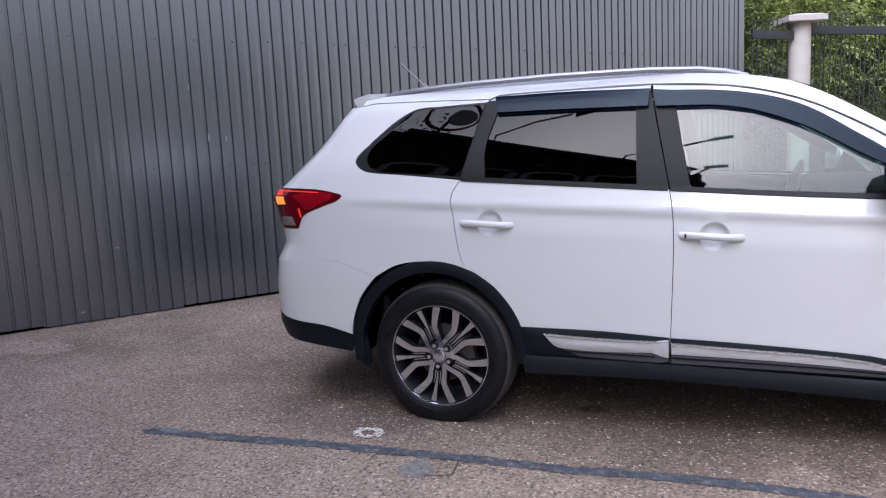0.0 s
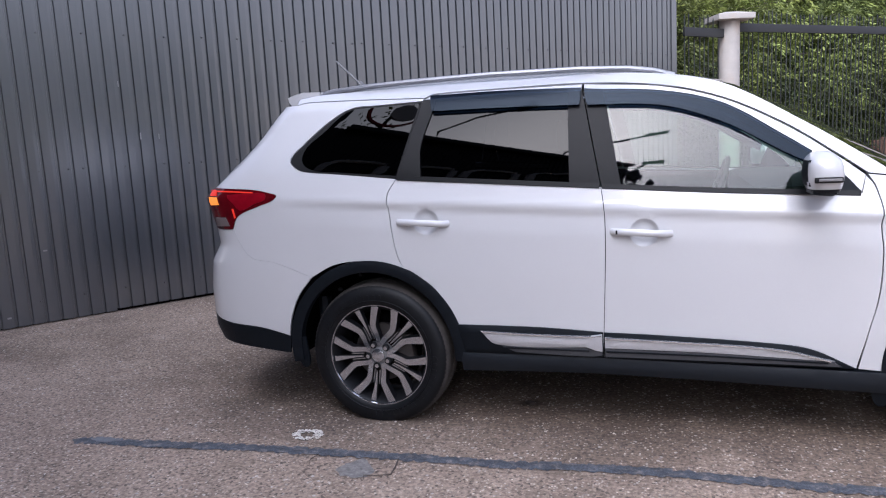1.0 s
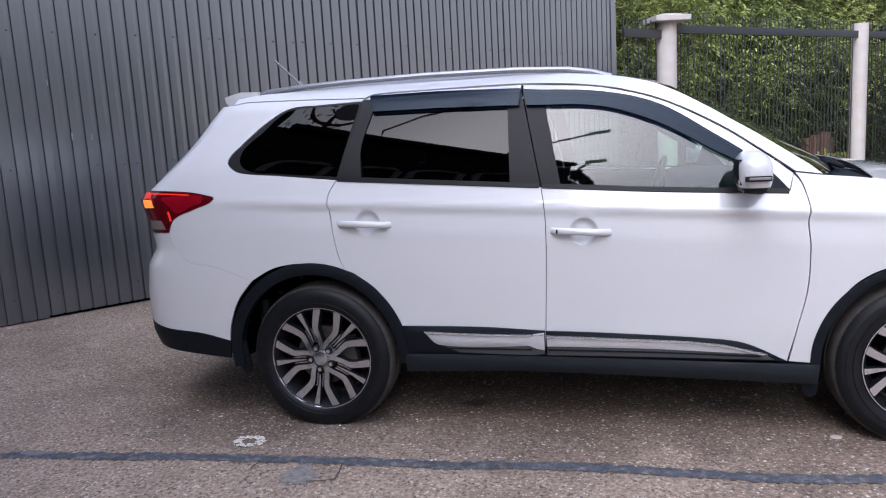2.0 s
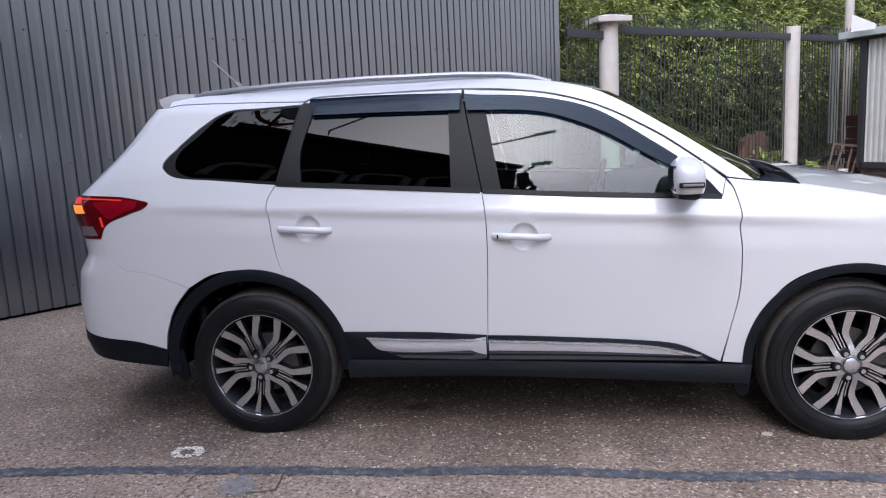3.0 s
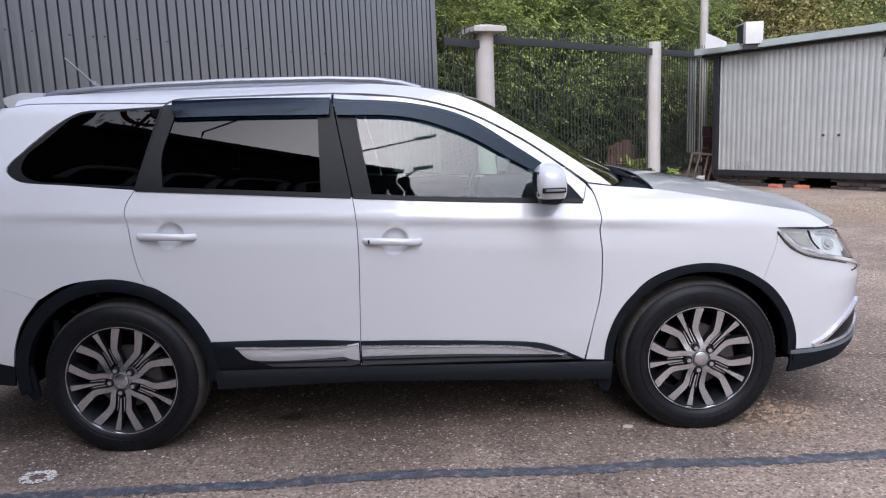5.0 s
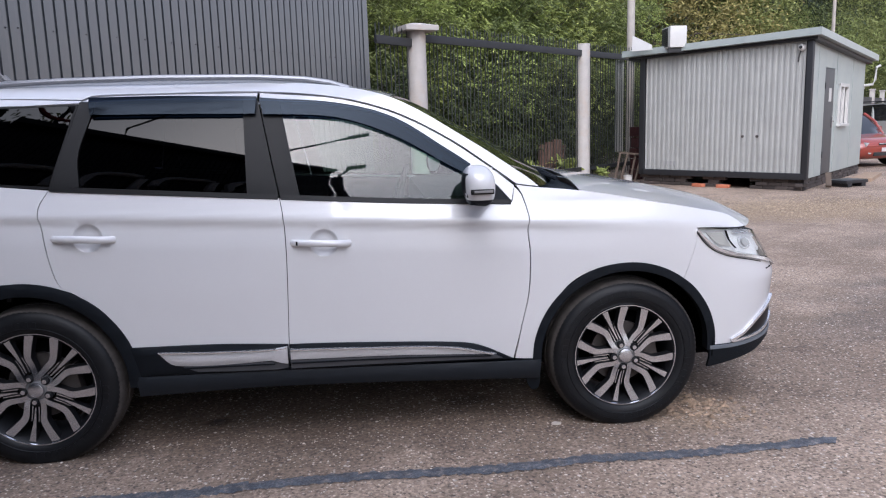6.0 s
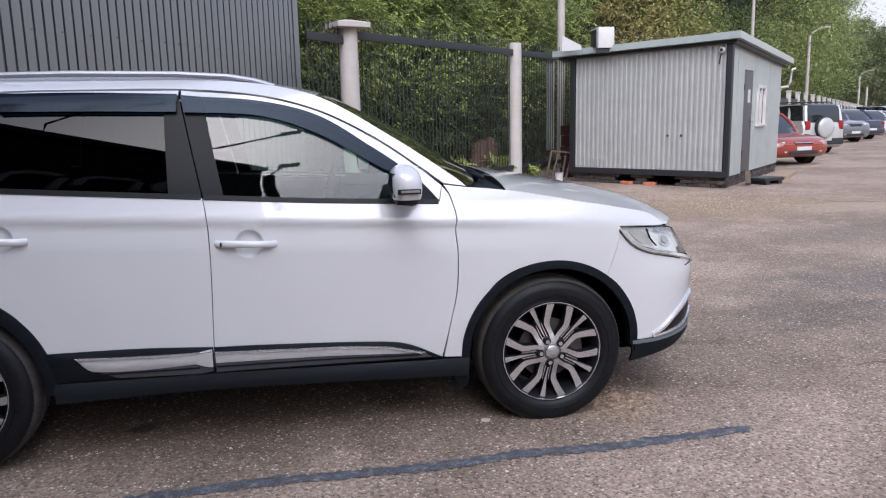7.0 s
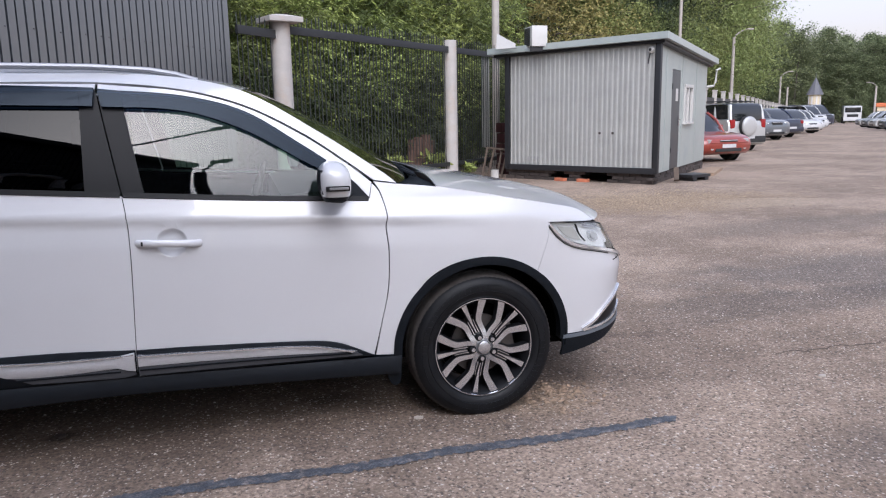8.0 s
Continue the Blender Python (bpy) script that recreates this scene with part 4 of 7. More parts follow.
# ---- ground ----
def asphalt():
    m = bpy.data.materials.new("worn_asphalt")
    m.use_nodes = True
    nt = m.node_tree
    b = nt.nodes["Principled BSDF"]
    tc = nt.nodes.new("ShaderNodeTexCoord")
    L = nt.links.new

    def node(kind, **kw):
        n = nt.nodes.new(kind)
        for k, v in kw.items():
            n.inputs[k].default_value = v
        return n

    def ramp(src, lo, hi, a=0.0, c=1.0):
        k = node("ShaderNodeMapRange", **{"From Min": lo, "From Max": hi, "To Min": a, "To Max": c})
        L(src, k.inputs["Value"])
        return k.outputs[0]

    def mix(fac, a, c):
        k = nt.nodes.new("ShaderNodeMix")
        k.data_type = "RGBA"
        L(fac, k.inputs["Factor"])
        for i, v in (("A", a), ("B", c)):
            if isinstance(v, tuple):
                k.inputs[i].default_value = (*v, 1)
            else:
                L(v, k.inputs[i])
        return k.outputs["Result"]

    def noise_at(scale, detail=5.0, rough=0.6):
        n = node("ShaderNodeTexNoise", Scale=scale, Detail=detail, Roughness=rough)
        L(tc.outputs["Object"], n.inputs["Vector"])
        return n.outputs["Fac"]
    big, mid, fine = noise_at(0.45, 6.0), noise_at(3.5, 6.0), noise_at(55.0, 4.0)
    col = mix(ramp(big, 0.42, 0.58), ASPHALT_A, ASPHALT_B)
    col = mix(ramp(mid, 0.50, 0.75, 0, 0.6), col, ASPHALT_C)
    col = mix(ramp(noise_at(1.3, 6.0, 0.65), 0.50, 0.68, 0, 0.5), col, (0.125, 0.094, 0.070))
    # blobs of dirt, sand, old spills and painted shade: middle, half sizes, colour, strength
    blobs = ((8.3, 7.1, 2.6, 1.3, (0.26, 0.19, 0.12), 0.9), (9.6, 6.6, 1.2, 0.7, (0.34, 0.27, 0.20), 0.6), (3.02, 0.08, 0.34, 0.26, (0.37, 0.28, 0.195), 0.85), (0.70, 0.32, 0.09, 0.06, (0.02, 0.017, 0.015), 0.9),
             # last here: brown dirt under the car with its shade painted in
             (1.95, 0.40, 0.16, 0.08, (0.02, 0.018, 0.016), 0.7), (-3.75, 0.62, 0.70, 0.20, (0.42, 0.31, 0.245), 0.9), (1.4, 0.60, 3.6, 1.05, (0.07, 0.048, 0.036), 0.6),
             # first: shade painted by the rear wheel; (-2.6, -0.6): pale dust, lightened against dimness
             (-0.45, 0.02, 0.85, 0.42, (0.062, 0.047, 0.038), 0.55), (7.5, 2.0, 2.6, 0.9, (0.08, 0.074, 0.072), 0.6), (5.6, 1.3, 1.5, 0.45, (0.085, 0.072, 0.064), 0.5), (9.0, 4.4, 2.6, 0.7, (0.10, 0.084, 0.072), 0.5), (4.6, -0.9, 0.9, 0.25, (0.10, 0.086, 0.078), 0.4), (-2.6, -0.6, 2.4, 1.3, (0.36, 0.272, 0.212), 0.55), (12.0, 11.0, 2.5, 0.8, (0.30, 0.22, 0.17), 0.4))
    nv = node("ShaderNodeTexNoise", Scale=2.6, Detail=6.0, Roughness=0.7)
    L(tc.outputs["Object"], nv.inputs["Vector"])
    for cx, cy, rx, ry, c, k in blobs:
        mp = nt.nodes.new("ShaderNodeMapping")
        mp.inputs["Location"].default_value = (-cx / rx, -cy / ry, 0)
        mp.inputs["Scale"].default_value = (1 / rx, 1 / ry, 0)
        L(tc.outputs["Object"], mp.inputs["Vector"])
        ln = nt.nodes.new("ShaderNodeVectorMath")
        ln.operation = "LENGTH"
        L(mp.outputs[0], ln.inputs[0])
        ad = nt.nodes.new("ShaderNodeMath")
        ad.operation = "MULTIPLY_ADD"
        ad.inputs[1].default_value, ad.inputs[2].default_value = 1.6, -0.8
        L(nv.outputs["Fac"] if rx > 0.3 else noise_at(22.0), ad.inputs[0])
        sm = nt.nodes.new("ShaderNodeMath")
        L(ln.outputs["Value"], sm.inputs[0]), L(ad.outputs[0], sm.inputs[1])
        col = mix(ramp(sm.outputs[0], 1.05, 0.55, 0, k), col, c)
    # stones in the binder
    vo = node("ShaderNodeTexVoronoi", Scale=95.0)
    L(tc.outputs["Object"], vo.inputs["Vector"])
    sep = nt.nodes.new("ShaderNodeSeparateColor")
    L(vo.outputs["Color"], sep.inputs[0])
    pick = nt.nodes.new("ShaderNodeMath")
    pick.operation = "MULTIPLY"
    L(ramp(sep.outputs[0], 0.84, 0.94), pick.inputs[0]), L(ramp(vo.outputs["Distance"], 0.60, 0.35), pick.inputs[1])
    col = mix(ramp(pick.outputs[0], 0, 1, 0, 0.5), col, STONE)
    col = mix(ramp(sep.outputs[1], 0.80, 0.95, 0, 0.75), col, (0.07, 0.055, 0.045))
    v2 = node("ShaderNodeTexVoronoi", Scale=34.0)
    L(tc.outputs["Object"], v2.inputs["Vector"])
    s2 = nt.nodes.new("ShaderNodeSeparateColor")
    L(v2.outputs["Color"], s2.inputs[0])
    p2 = nt.nodes.new("ShaderNodeMath")
    p2.operation = "MULTIPLY"
    L(ramp(s2.outputs[0], 0.93, 0.96), p2.inputs[0]), L(ramp(v2.outputs["Distance"], 0.34, 0.22), p2.inputs[1])
    col = mix(ramp(p2.outputs[0], 0, 1, 0, 0.8), col, (0.42, 0.38, 0.34))
    vm = nt.nodes.new("ShaderNodeVectorMath")
    vm.operation = "SCALE"
    L(col, vm.inputs[0])
    grit = node("ShaderNodeTexVoronoi", Scale=70.0)
    L(tc.outputs["Object"], grit.inputs["Vector"])
    sg = nt.nodes.new("ShaderNodeSeparateColor")
    L(grit.outputs["Color"], sg.inputs[0])
    gm = nt.nodes.new("ShaderNodeMath")
    gm.operation = "MULTIPLY"
    L(ramp(fine, 0.30, 0.70, 0.62, 1.38), gm.inputs[0]), L(ramp(sg.outputs[2], 0.0, 1.0, 0.78, 1.22), gm.inputs[1])
    L(gm.outputs[0], vm.inputs["Scale"])
    L(vm.outputs[0], b.inputs["Base Color"])
    b.inputs["Roughness"].default_value = 0.82
    b.inputs["Specular IOR Level"].default_value = 0.35
    b1 = node("ShaderNodeBump", Strength=0.8, Distance=0.008)
    L(fine, b1.inputs["Height"])
    b2 = node("ShaderNodeBump", Strength=0.5, Distance=0.004)
    L(ramp(vo.outputs["Distance"], 0.1, 0.7, 1, 0), b2.inputs["Height"])
    L(b1.outputs[0], b2.inputs["Normal"]), L(b2.outputs[0], b.inputs["Normal"])
    return m


ASPHALT_A, ASPHALT_B, ASPHALT_C, STONE = (0.205, 0.154, 0.114), (0.318, 0.244, 0.185), (0.42, 0.328, 0.258), (0.80, 0.72, 0.62)
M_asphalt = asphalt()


def land(x, y):
    """Height of the ground: level round the cars, then falling gently along the road."""
    d = (x + y) * 0.707
    return -0.011 * max(0.0, min(d, 260.0) - 42.0) + 0.004 * math.sin(1.3 * x) * math.sin(1.1 * y) * (abs(x - 1.5) > 2.6 or abs(y) > 1.8)


bm = bmesh.new()
ax = [-900, -300, -100, -40, -20] + [x * 0.5 for x in range(-24, 60)] + [31, 34, 38, 44, 52, 62, 75, 90, 110, 140, 180, 240, 330, 600, 900]
gv = [[bm.verts.new((x, y, land(x, y))) for y in ax] for x in ax]
for i in range(len(ax) - 1):
    for j in range(len(ax) - 1):
        bm.faces.new((gv[i][j], gv[i + 1][j], gv[i + 1][j + 1], gv[i][j + 1]))
tagged(part("ground", bm, M_asphalt), "worn brownish grey asphalt with stones, stains, sandy patches and shade painted under the car", "ground", kind="structure")

# tar seam, cracks and loose bits
M_tar = mat("bitumen_seam", (0.072, 0.078, 0.091), 0.65, var=0.45, scale=16, grain=0.5, grain_scale=110, bump=1.0, bump_scale=90, stain=(0.23, 0.20, 0.185), stain_scale=26, stain_amount=0.8)
rng = random.Random(4)


def ribbon(name, pts, wid, material, z, label, category, wob=0.2, stray=0.0, step=0.05):
    line = [(p[0] + rng.gauss(0, stray), p[1] + rng.gauss(0, stray)) for p in spline(pts, step)]
    bm = bmesh.new()
    rows = []
    for i, p in enumerate(line):
        a, b = np.array(line[max(i - 1, 0)]), np.array(line[min(i + 1, len(line) - 1)])
        d = (b - a) / np.linalg.norm(b - a)
        n = np.array([-d[1], d[0]])
        w1, w2 = (wid / 2 * (1 + rng.uniform(-wob, wob)) for _ in range(2))
        taper = min(1.0, (i + 0.3) / 3, (len(line) - i - 0.7) / 3)
        rows.append([bm.verts.new((p[0] + n[0] * o, p[1] + n[1] * o, z + h)) for o, h in ((w1 * taper, 0.0), (0.5 * w1 * taper, 0.003), (-0.5 * w2 * taper, 0.003), (-w2 * taper, 0.0))])
    for a, b in zip(rows, rows[1:]):
        for i in range(3):
            bm.faces.new((a[i], a[i + 1], b[i + 1], b[i]))
    return tagged(part(name, bm, material), label, category, kind="structure")


ribbon("tar_seam", [(-1.47, -0.53), (-0.9, -0.49), (-0.36, -0.45), (0.3, -0.425), (0.7, -0.42), (1.09, -0.385), (1.57, -0.385), (2.03, -0.40), (2.4, -0.37), (2.78, -0.388), (3.30, -0.367), (3.53, -0.345)], 0.072, M_tar, 0.004,
       "dark bitumen seam across the asphalt", "road marking", 0.34, 0.0015, 0.014)
M_crack = mat("crack_shadow", (0.085, 0.068, 0.056), 0.9)
for pts in ([(-0.10, -0.40), (-0.155, -0.456), (-0.13, -0.571)], [(0.36, -0.40), (0.274, -0.452), (0.24, -0.56), (0.13, -0.66)], [(4.6, 0.3), (5.6, 0.2), (6.4, -0.4), (7.4, -0.6)],  [(9.6, 7.2), (10.3, 7.0), (10.7, 6.7)]):
    ribbon("crack", pts, 0.006, M_crack, 0.0035, "thin dark crack in the asphalt", "crack", 0.7, 0.016)


M_dust = mat("dusty_grey_filler", (0.20, 0.185, 0.17), 0.8, var=0.3, scale=25, grain=0.35, grain_scale=60, bump=0.4, bump_scale=60)
M_fill = mat("blue_grey_filler", (0.155, 0.16, 0.17), 0.7, var=0.25, scale=20, grain=0.2, stain=(0.25, 0.21, 0.18), stain_scale=14, stain_amount=0.7)
for cx, cy, rx, ry in ((-1.30, -0.505, 0.085, 0.030), (0.085, -0.575, 0.085, 0.10)):
    bm = bmesh.new()
    bm.faces.new([bm.verts.new((cx + rx * rng.uniform(0.65, 1.15) * math.cos(a), cy + ry * rng.uniform(0.65, 1.15) * math.sin(a), 0.0085 if cx < -1 else 0.003)) for a in np.linspace(0, 6.0, 18)])
    tagged(part("filler_patch", bm, M_fill if cx < -1 else M_dust), "thin blue-grey filler patch on the asphalt", "patch", kind="structure")
M_flake = mat("old_white_paint", (0.80, 0.76, 0.69), 0.8, var=0.15, scale=30)
bm = bmesh.new()
for k in range(230):
    a, q_ = rng.uniform(0, 6.28), rng.uniform(0.55, 1.1)
    x, y, s_ = -0.299 + 0.072 * q_ * math.cos(a), -0.272 + 0.055 * q_ * math.sin(a), rng.uniform(0.003, 0.011)
    bm.faces.new([bm.verts.new((x + s_ * rng.uniform(0.5, 1.2) * math.cos(b), y + s_ * 0.7 * rng.uniform(0.5, 1.2) * math.sin(b), 0.003 + 0.00003 * k)) for b in (0, 1.2, 2.5, 3.7, 5.0)])
tagged(part("paint_ring", bm, M_flake, smooth=False), "flaking ring of old white paint on the asphalt", "paint mark", kind="stuff")


def pebbles(name, count, area, size, material, label, seed, power=1.0):
    r = np.random.RandomState(seed)
    vs, fs = [], []
    base = np.array([(1, 0, 0), (-1, 0, 0), (0, 1, 0), (0, -1, 0), (0, 0, 1), (0, 0, -0.6)], float)
    tri = [(0, 2, 4), (2, 1, 4), (1, 3, 4), (3, 0, 4), (2, 0, 5), (1, 2, 5), (3, 1, 5), (0, 3, 5)]
    for i in range(count):
        x, y = area(r)
        s = size[0] + (size[1] - size[0]) * r.rand() ** 3
        a = r.rand() * 6.28
        p = base * (s, s * r.uniform(0.5, 0.9), s * r.uniform(0.3, 0.6)) * r.uniform(0.75, 1.25, (6, 1))
        p = np.stack([p[:, 0] * math.cos(a) - p[:, 1] * math.sin(a) + x, p[:, 0] * math.sin(a) + p[:, 1] * math.cos(a) + y, p[:, 2] + land(x, y) + s * 0.15], 1)
        fs += [tuple(6 * i + k for k in t) for t in tri]
        vs += [tuple(q) for q in p]
    me = bpy.data.meshes.new(name)
    me.from_pydata(vs, [], fs)
    me.materials.append(material)
    return tagged(new(name, me), label, "stones", kind="stuff")


M_chip = mat("stone_chips", (0.42, 0.375, 0.33), 0.9, island=0.6)
M_clod = mat("dry_earth", (0.30, 0.218, 0.15), 0.95, var=0.3, scale=30, island=0.25, bump=0.5, bump_scale=120)
pebbles("stone_chips", 9500, lambda r: (r.uniform(-4.5, 7.5), r.uniform(-1.7, 3.2)), (0.0030, 0.0105), M_chip, "pale stone chips lying on the asphalt", 3)
M_grav = mat("gravel_stones", (0.30, 0.235, 0.165), 0.9, island=0.45)
pebbles("gravel", 9000, lambda r: (7.2 + r.normal() * 1.3 + 0.6, 7.9 + r.normal() * 0.75), (0.006, 0.022), M_grav, "loose pale gravel before the cabin", 5)
pebbles("earth_clods", 420, lambda r: (3.02 + r.normal() * 0.15, 0.10 + r.normal() * 0.12), (0.004, 0.026), M_clod, "dry earth clods beside the front tyre", 6)


def flat_stone(x, y, s, label, material, seed):
    r = random.Random(seed)
    bm = bmesh.new()
    o = [(x + s * (0.7 + 0.4 * r.random()) * math.cos(a), y + s * 0.7 * (0.6 + 0.5 * r.random()) * math.sin(a)) for a in np.linspace(0, 5.6, 8)]
    prism(bm, o, 0.0, s * 0.35)
    tagged(part("stone", bm, material, smooth=False), label, "stone")


flat_stone(2.34, 0.02, 0.024, "small flat pale stone on the asphalt", M_chip, 2)
M_oil = mat("oily_dirt", (0.035, 0.025, 0.02), 0.6)
flat_stone(0.69, 0.31, 0.035, "small dark oily clod under the car", M_oil, 7)
flat_stone(4.6, -0.1, 0.025, "small pale stone on the asphalt", M_chip, 8)

# ---- the dark clad wall ----
WX, WY = 0.603, 0.798                     # along the wall
W_END = (1.47, 8.5)                       # its free end
W_H = 4.4
M_clad = mat("dark_grey_coated_steel", (0.033, 0.038, 0.047), 0.36, 0.0, 0.10, 1.3, grain=0.05, stain=(0.055, 0.055, 0.055), stain_scale=1.5, stain_amount=0.5, bump=0.06, bump_scale=9, spec=1.0, coat=1.0)
M_clad.node_tree.nodes["Principled BSDF"].inputs["Coat Roughness"].default_value = 0.22
M_clad.node_tree.nodes["Principled BSDF"].inputs["Coat IOR"].default_value = 1.9
M_screw = mat("painted_screw_heads", (0.05, 0.05, 0.055), 0.4, 0.3)
PITCH = 0.115
wall_m = Matrix(((-WX, WY, 0, W_END[0]), (-WY, -WX, 0, W_END[1]), (0, 0, 1, 0), (0, 0, 0, 1)))     # x: away from the free end, y: out of the wall
wall = thing("wall_clad", "dark grey profiled steel cladding wall", "wall", wall_m, kind="structure")


def clad_sheet(ribs, height, pitch=PITCH, deep=0.022):
    """A profiled sheet: broad flats and narrow grooves."""
    bm = bmesh.new()
    prof = []
    for k in range(ribs):
        x = k * pitch
        prof += [(x, 0.0), (x + 0.030, 0.0015), (x + pitch - 0.026, 0.0), (x + pitch - 0.020, -deep), (x + pitch - 0.005, -deep)]
    prof.append((ribs * pitch, 0.0))
    cols = [[bm.verts.new((x, y, z)) for z in (0.0, height)] for x, y in prof]
    for a, b in zip(cols, cols[1:]):
        bm.faces.new((a[0], b[0], b[1], a[1]))
    return bm


s0 = part("sheet", clad_sheet(10, W_H), M_clad, wall, smooth=False)
s0.location = (0.06, 0.036, 0.03)
for k in range(1, 9):
    again(s0, pose(0.06 + 1.15 * k - 0.003 * k, 0.036 + 0.003 * (k % 2), 0.03 - 0.015 * (k % 3 == 1)), wall)
part("backing", boxed((5.17, -0.09, W_H / 2), (10.34, 0.16, W_H)), M_dark, wall)
bm = bmesh.new()
prism(bm, [(-0.04, -0.20), (-0.04, 0.052), (0.075, 0.052), (0.075, 0.042), (-0.03, 0.042), (-0.03, -0.20)], 0.03, W_H)
part("corner_trim", bm, M_clad, wall, smooth=False)
bm = bmesh.new()
rng = random.Random(9)
for row, z in enumerate((0.21, 1.30, 2.44, 3.5)):
    for k in range(0, 90):
        if (k + row) % 3 == 0 or rng.random() < 0.08:
            x = 0.06 + k * PITCH + 0.02 - 0.0026 * k / 10
            cyl(bm, (x, 0.034, z + rng.uniform(-0.01, 0.01)), (x, 0.046, z), 0.0075, n=6)
tagged(part("screws", bm, M_screw, wall), kind="stuff")
# a few dents and scrapes in the paint
M_scrape = mat("pale_scrape", (0.22, 0.22, 0.23), 0.6)
bm = bmesh.new()
for x, z, w, h in ((7.72, 1.56, 0.012, 0.06), (7.56, 1.55, 0.01, 0.05), (8.60, 0.63, 0.03, 0.012), (8.93, 0.10, 0.03, 0.015), (7.86, 2.02, 0.008, 0.05)):
    box(bm, (x, 0.0395, z), (w, 0.002, h))
tagged(part("scrape", bm, M_scrape, wall), kind="stuff")
# the return of that building, out of sight behind
part("return_wall", boxed((0.0, -4.2, W_H / 2), (0.12, 8.0, W_H)), M_clad, wall)

# ---- iron fence with round posts ----
M_post = mat("white_painted_concrete", (0.42, 0.395, 0.37), 0.8, var=0.08, scale=5, stain=(0.42, 0.33, 0.25), stain_scale=3, stain_amount=0.5, bump=0.15, bump_scale=40)
M_iron = mat("dark_grey_iron_paint", (0.020, 0.021, 0.023), 0.5, var=0.1, scale=6)
M_picket = mat("dark_green_picket_paint", (0.028, 0.031, 0.029), 0.6, var=0.2, scale=9, rand=0.4)
P0, P1, P2 = (1.62, 8.62), (2.33, 9.40), (6.22, 12.95)
FD = (0.739, 0.674)


def fence_post(p, r, h, cap, label):
    t = thing("fence_post", label, "fence post", pose(p[0], p[1], 0), "white posts of the fence")
    part("shaft", lathe(bmesh.new(), [(r * 1.04, 0), (r * 1.02, 0.1), (r, 0.5), (r * 0.97, h), (r * 0.6, h + 0.006), (0.001, h + 0.006)], 32, "z"), M_post, t)
    if cap:
        bm = bmesh.new()
        box(bm, (0, 0, h + 0.045), (0.58, 0.58, 0.085), 0.012)
        bmesh.ops.create_cone(bm, cap_ends=True, segments=4, radius1=0.40, radius2=0.12, depth=0.05, matrix=Matrix.Translation((0, 0, h + 0.11)) @ pose(0, 0, 0, 0, 0, 45))
        o = part("cap", bm, M_post, t, smooth=False)
        o.rotation_euler = (0, 0, radians(20))
    return t


fence_post(P1, 0.165, 2.96, True, "round white concrete fence post with square cap")
fence_post(P2, 0.150, 3.07, False, "plain round white concrete fence post")


def bay(a, b, z_rail, n, label, tip=0.14):
    """One fence bay from a to b: two rails and upright pickets."""
    a, b = Vector((*a, 0)), Vector((*b, 0))
    d = (b - a)
    t = thing("fence", label, "fence", pose(a.x, a.y, 0, 0, 0, math.degrees(math.atan2(d.y, d.x))), "bays of the iron fence")
    ln = d.length
    part("rail", boxed((ln / 2, -0.03, z_rail - 0.065), (ln, 0.05, 0.13), 0.004), M_iron, t)
    part("rail", boxed((ln / 2, -0.03, 0.35), (ln, 0.05, 0.09), 0.004), M_iron, t)
    bm = bmesh.new()
    box(bm, (0, 0, (z_rail + tip) / 2 + 0.08), (0.013, 0.013, z_rail + tip - 0.16))
    bmesh.ops.create_cone(bm, cap_ends=True, segments=4, radius1=0.014, radius2=0.001, depth=0.06, matrix=Matrix.Translation((0, 0, z_rail + tip + 0.03)) @ pose(0, 0, 0, 0, 0, 45))
    p = part("picket", bm, M_picket, t, smooth=False)
    rr = random.Random(n)
    p.location = (0.5 * ln / n, 0.01, 0)
    for k in range(1, n):
        again(p, pose((k + 0.5) * ln / n + rr.uniform(-0.008, 0.008), 0.01, rr.uniform(-0.03, 0.03), 0, rr.uniform(-0.4, 0.4), 0), t)
    return t


bay(P0, (P1[0] - 0.12, P1[1] - 0.11), 2.84, 8, "short dark iron fence bay beside the clad wall")
bay((P1[0] + 0.12, P1[1] + 0.11), (P2[0] - 0.11, P2[1] - 0.1), 2.93, 46, "long dark iron fence bay with upright pickets")
bay((P2[0] + 0.11, P2[1] + 0.1), (10.6, 16.95), 2.93, 52, "dark iron fence bay running on behind the cabin")

# ---- cabin ----
C, CL, CR = Vector((9.5, 9.72, 0)), Vector((7.44, 12.54, 0)), Vector((12.95, 13.15, 0))
M_zinc = mat("galvanised_profiled_steel", (0.360, 0.362, 0.343), 0.5, 0.2, 0.10, 2.5, grain=0.06, stain=(0.42, 0.42, 0.405), stain_scale=3, stain_amount=0.5)
M_sand = mat("pale_grey_panel", (0.36, 0.395, 0.375), 0.32, 0.1, 0.06, 1.5, stain=(0.28, 0.32, 0.33), stain_scale=1.2, stain_amount=0.6)
M_trimc = mat("anthracite_trim", (0.018, 0.0185, 0.021), 0.45, var=0.1)
M_brick = mat("old_clay_brick", (0.055, 0.044, 0.039), 0.9, var=0.25, scale=15, rand=0.35, bump=0.4, bump_scale=80)
M_redbrick = mat("orange_brick", (0.42, 0.14, 0.07), 0.85, var=0.2, scale=15, bump=0.3, bump_scale=80)
M_white = mat("white_plastic", (0.52, 0.51, 0.49), 0.4, var=0.04)
M_wood = mat("weathered_wood", (0.085, 0.062, 0.045), 0.8, var=0.25, scale=7, bump=0.3, bump_scale=50)
cabin = thing("cabin", "small site cabin of galvanised profiled steel with grey door", "cabin", pose(C.x, C.y, 0))


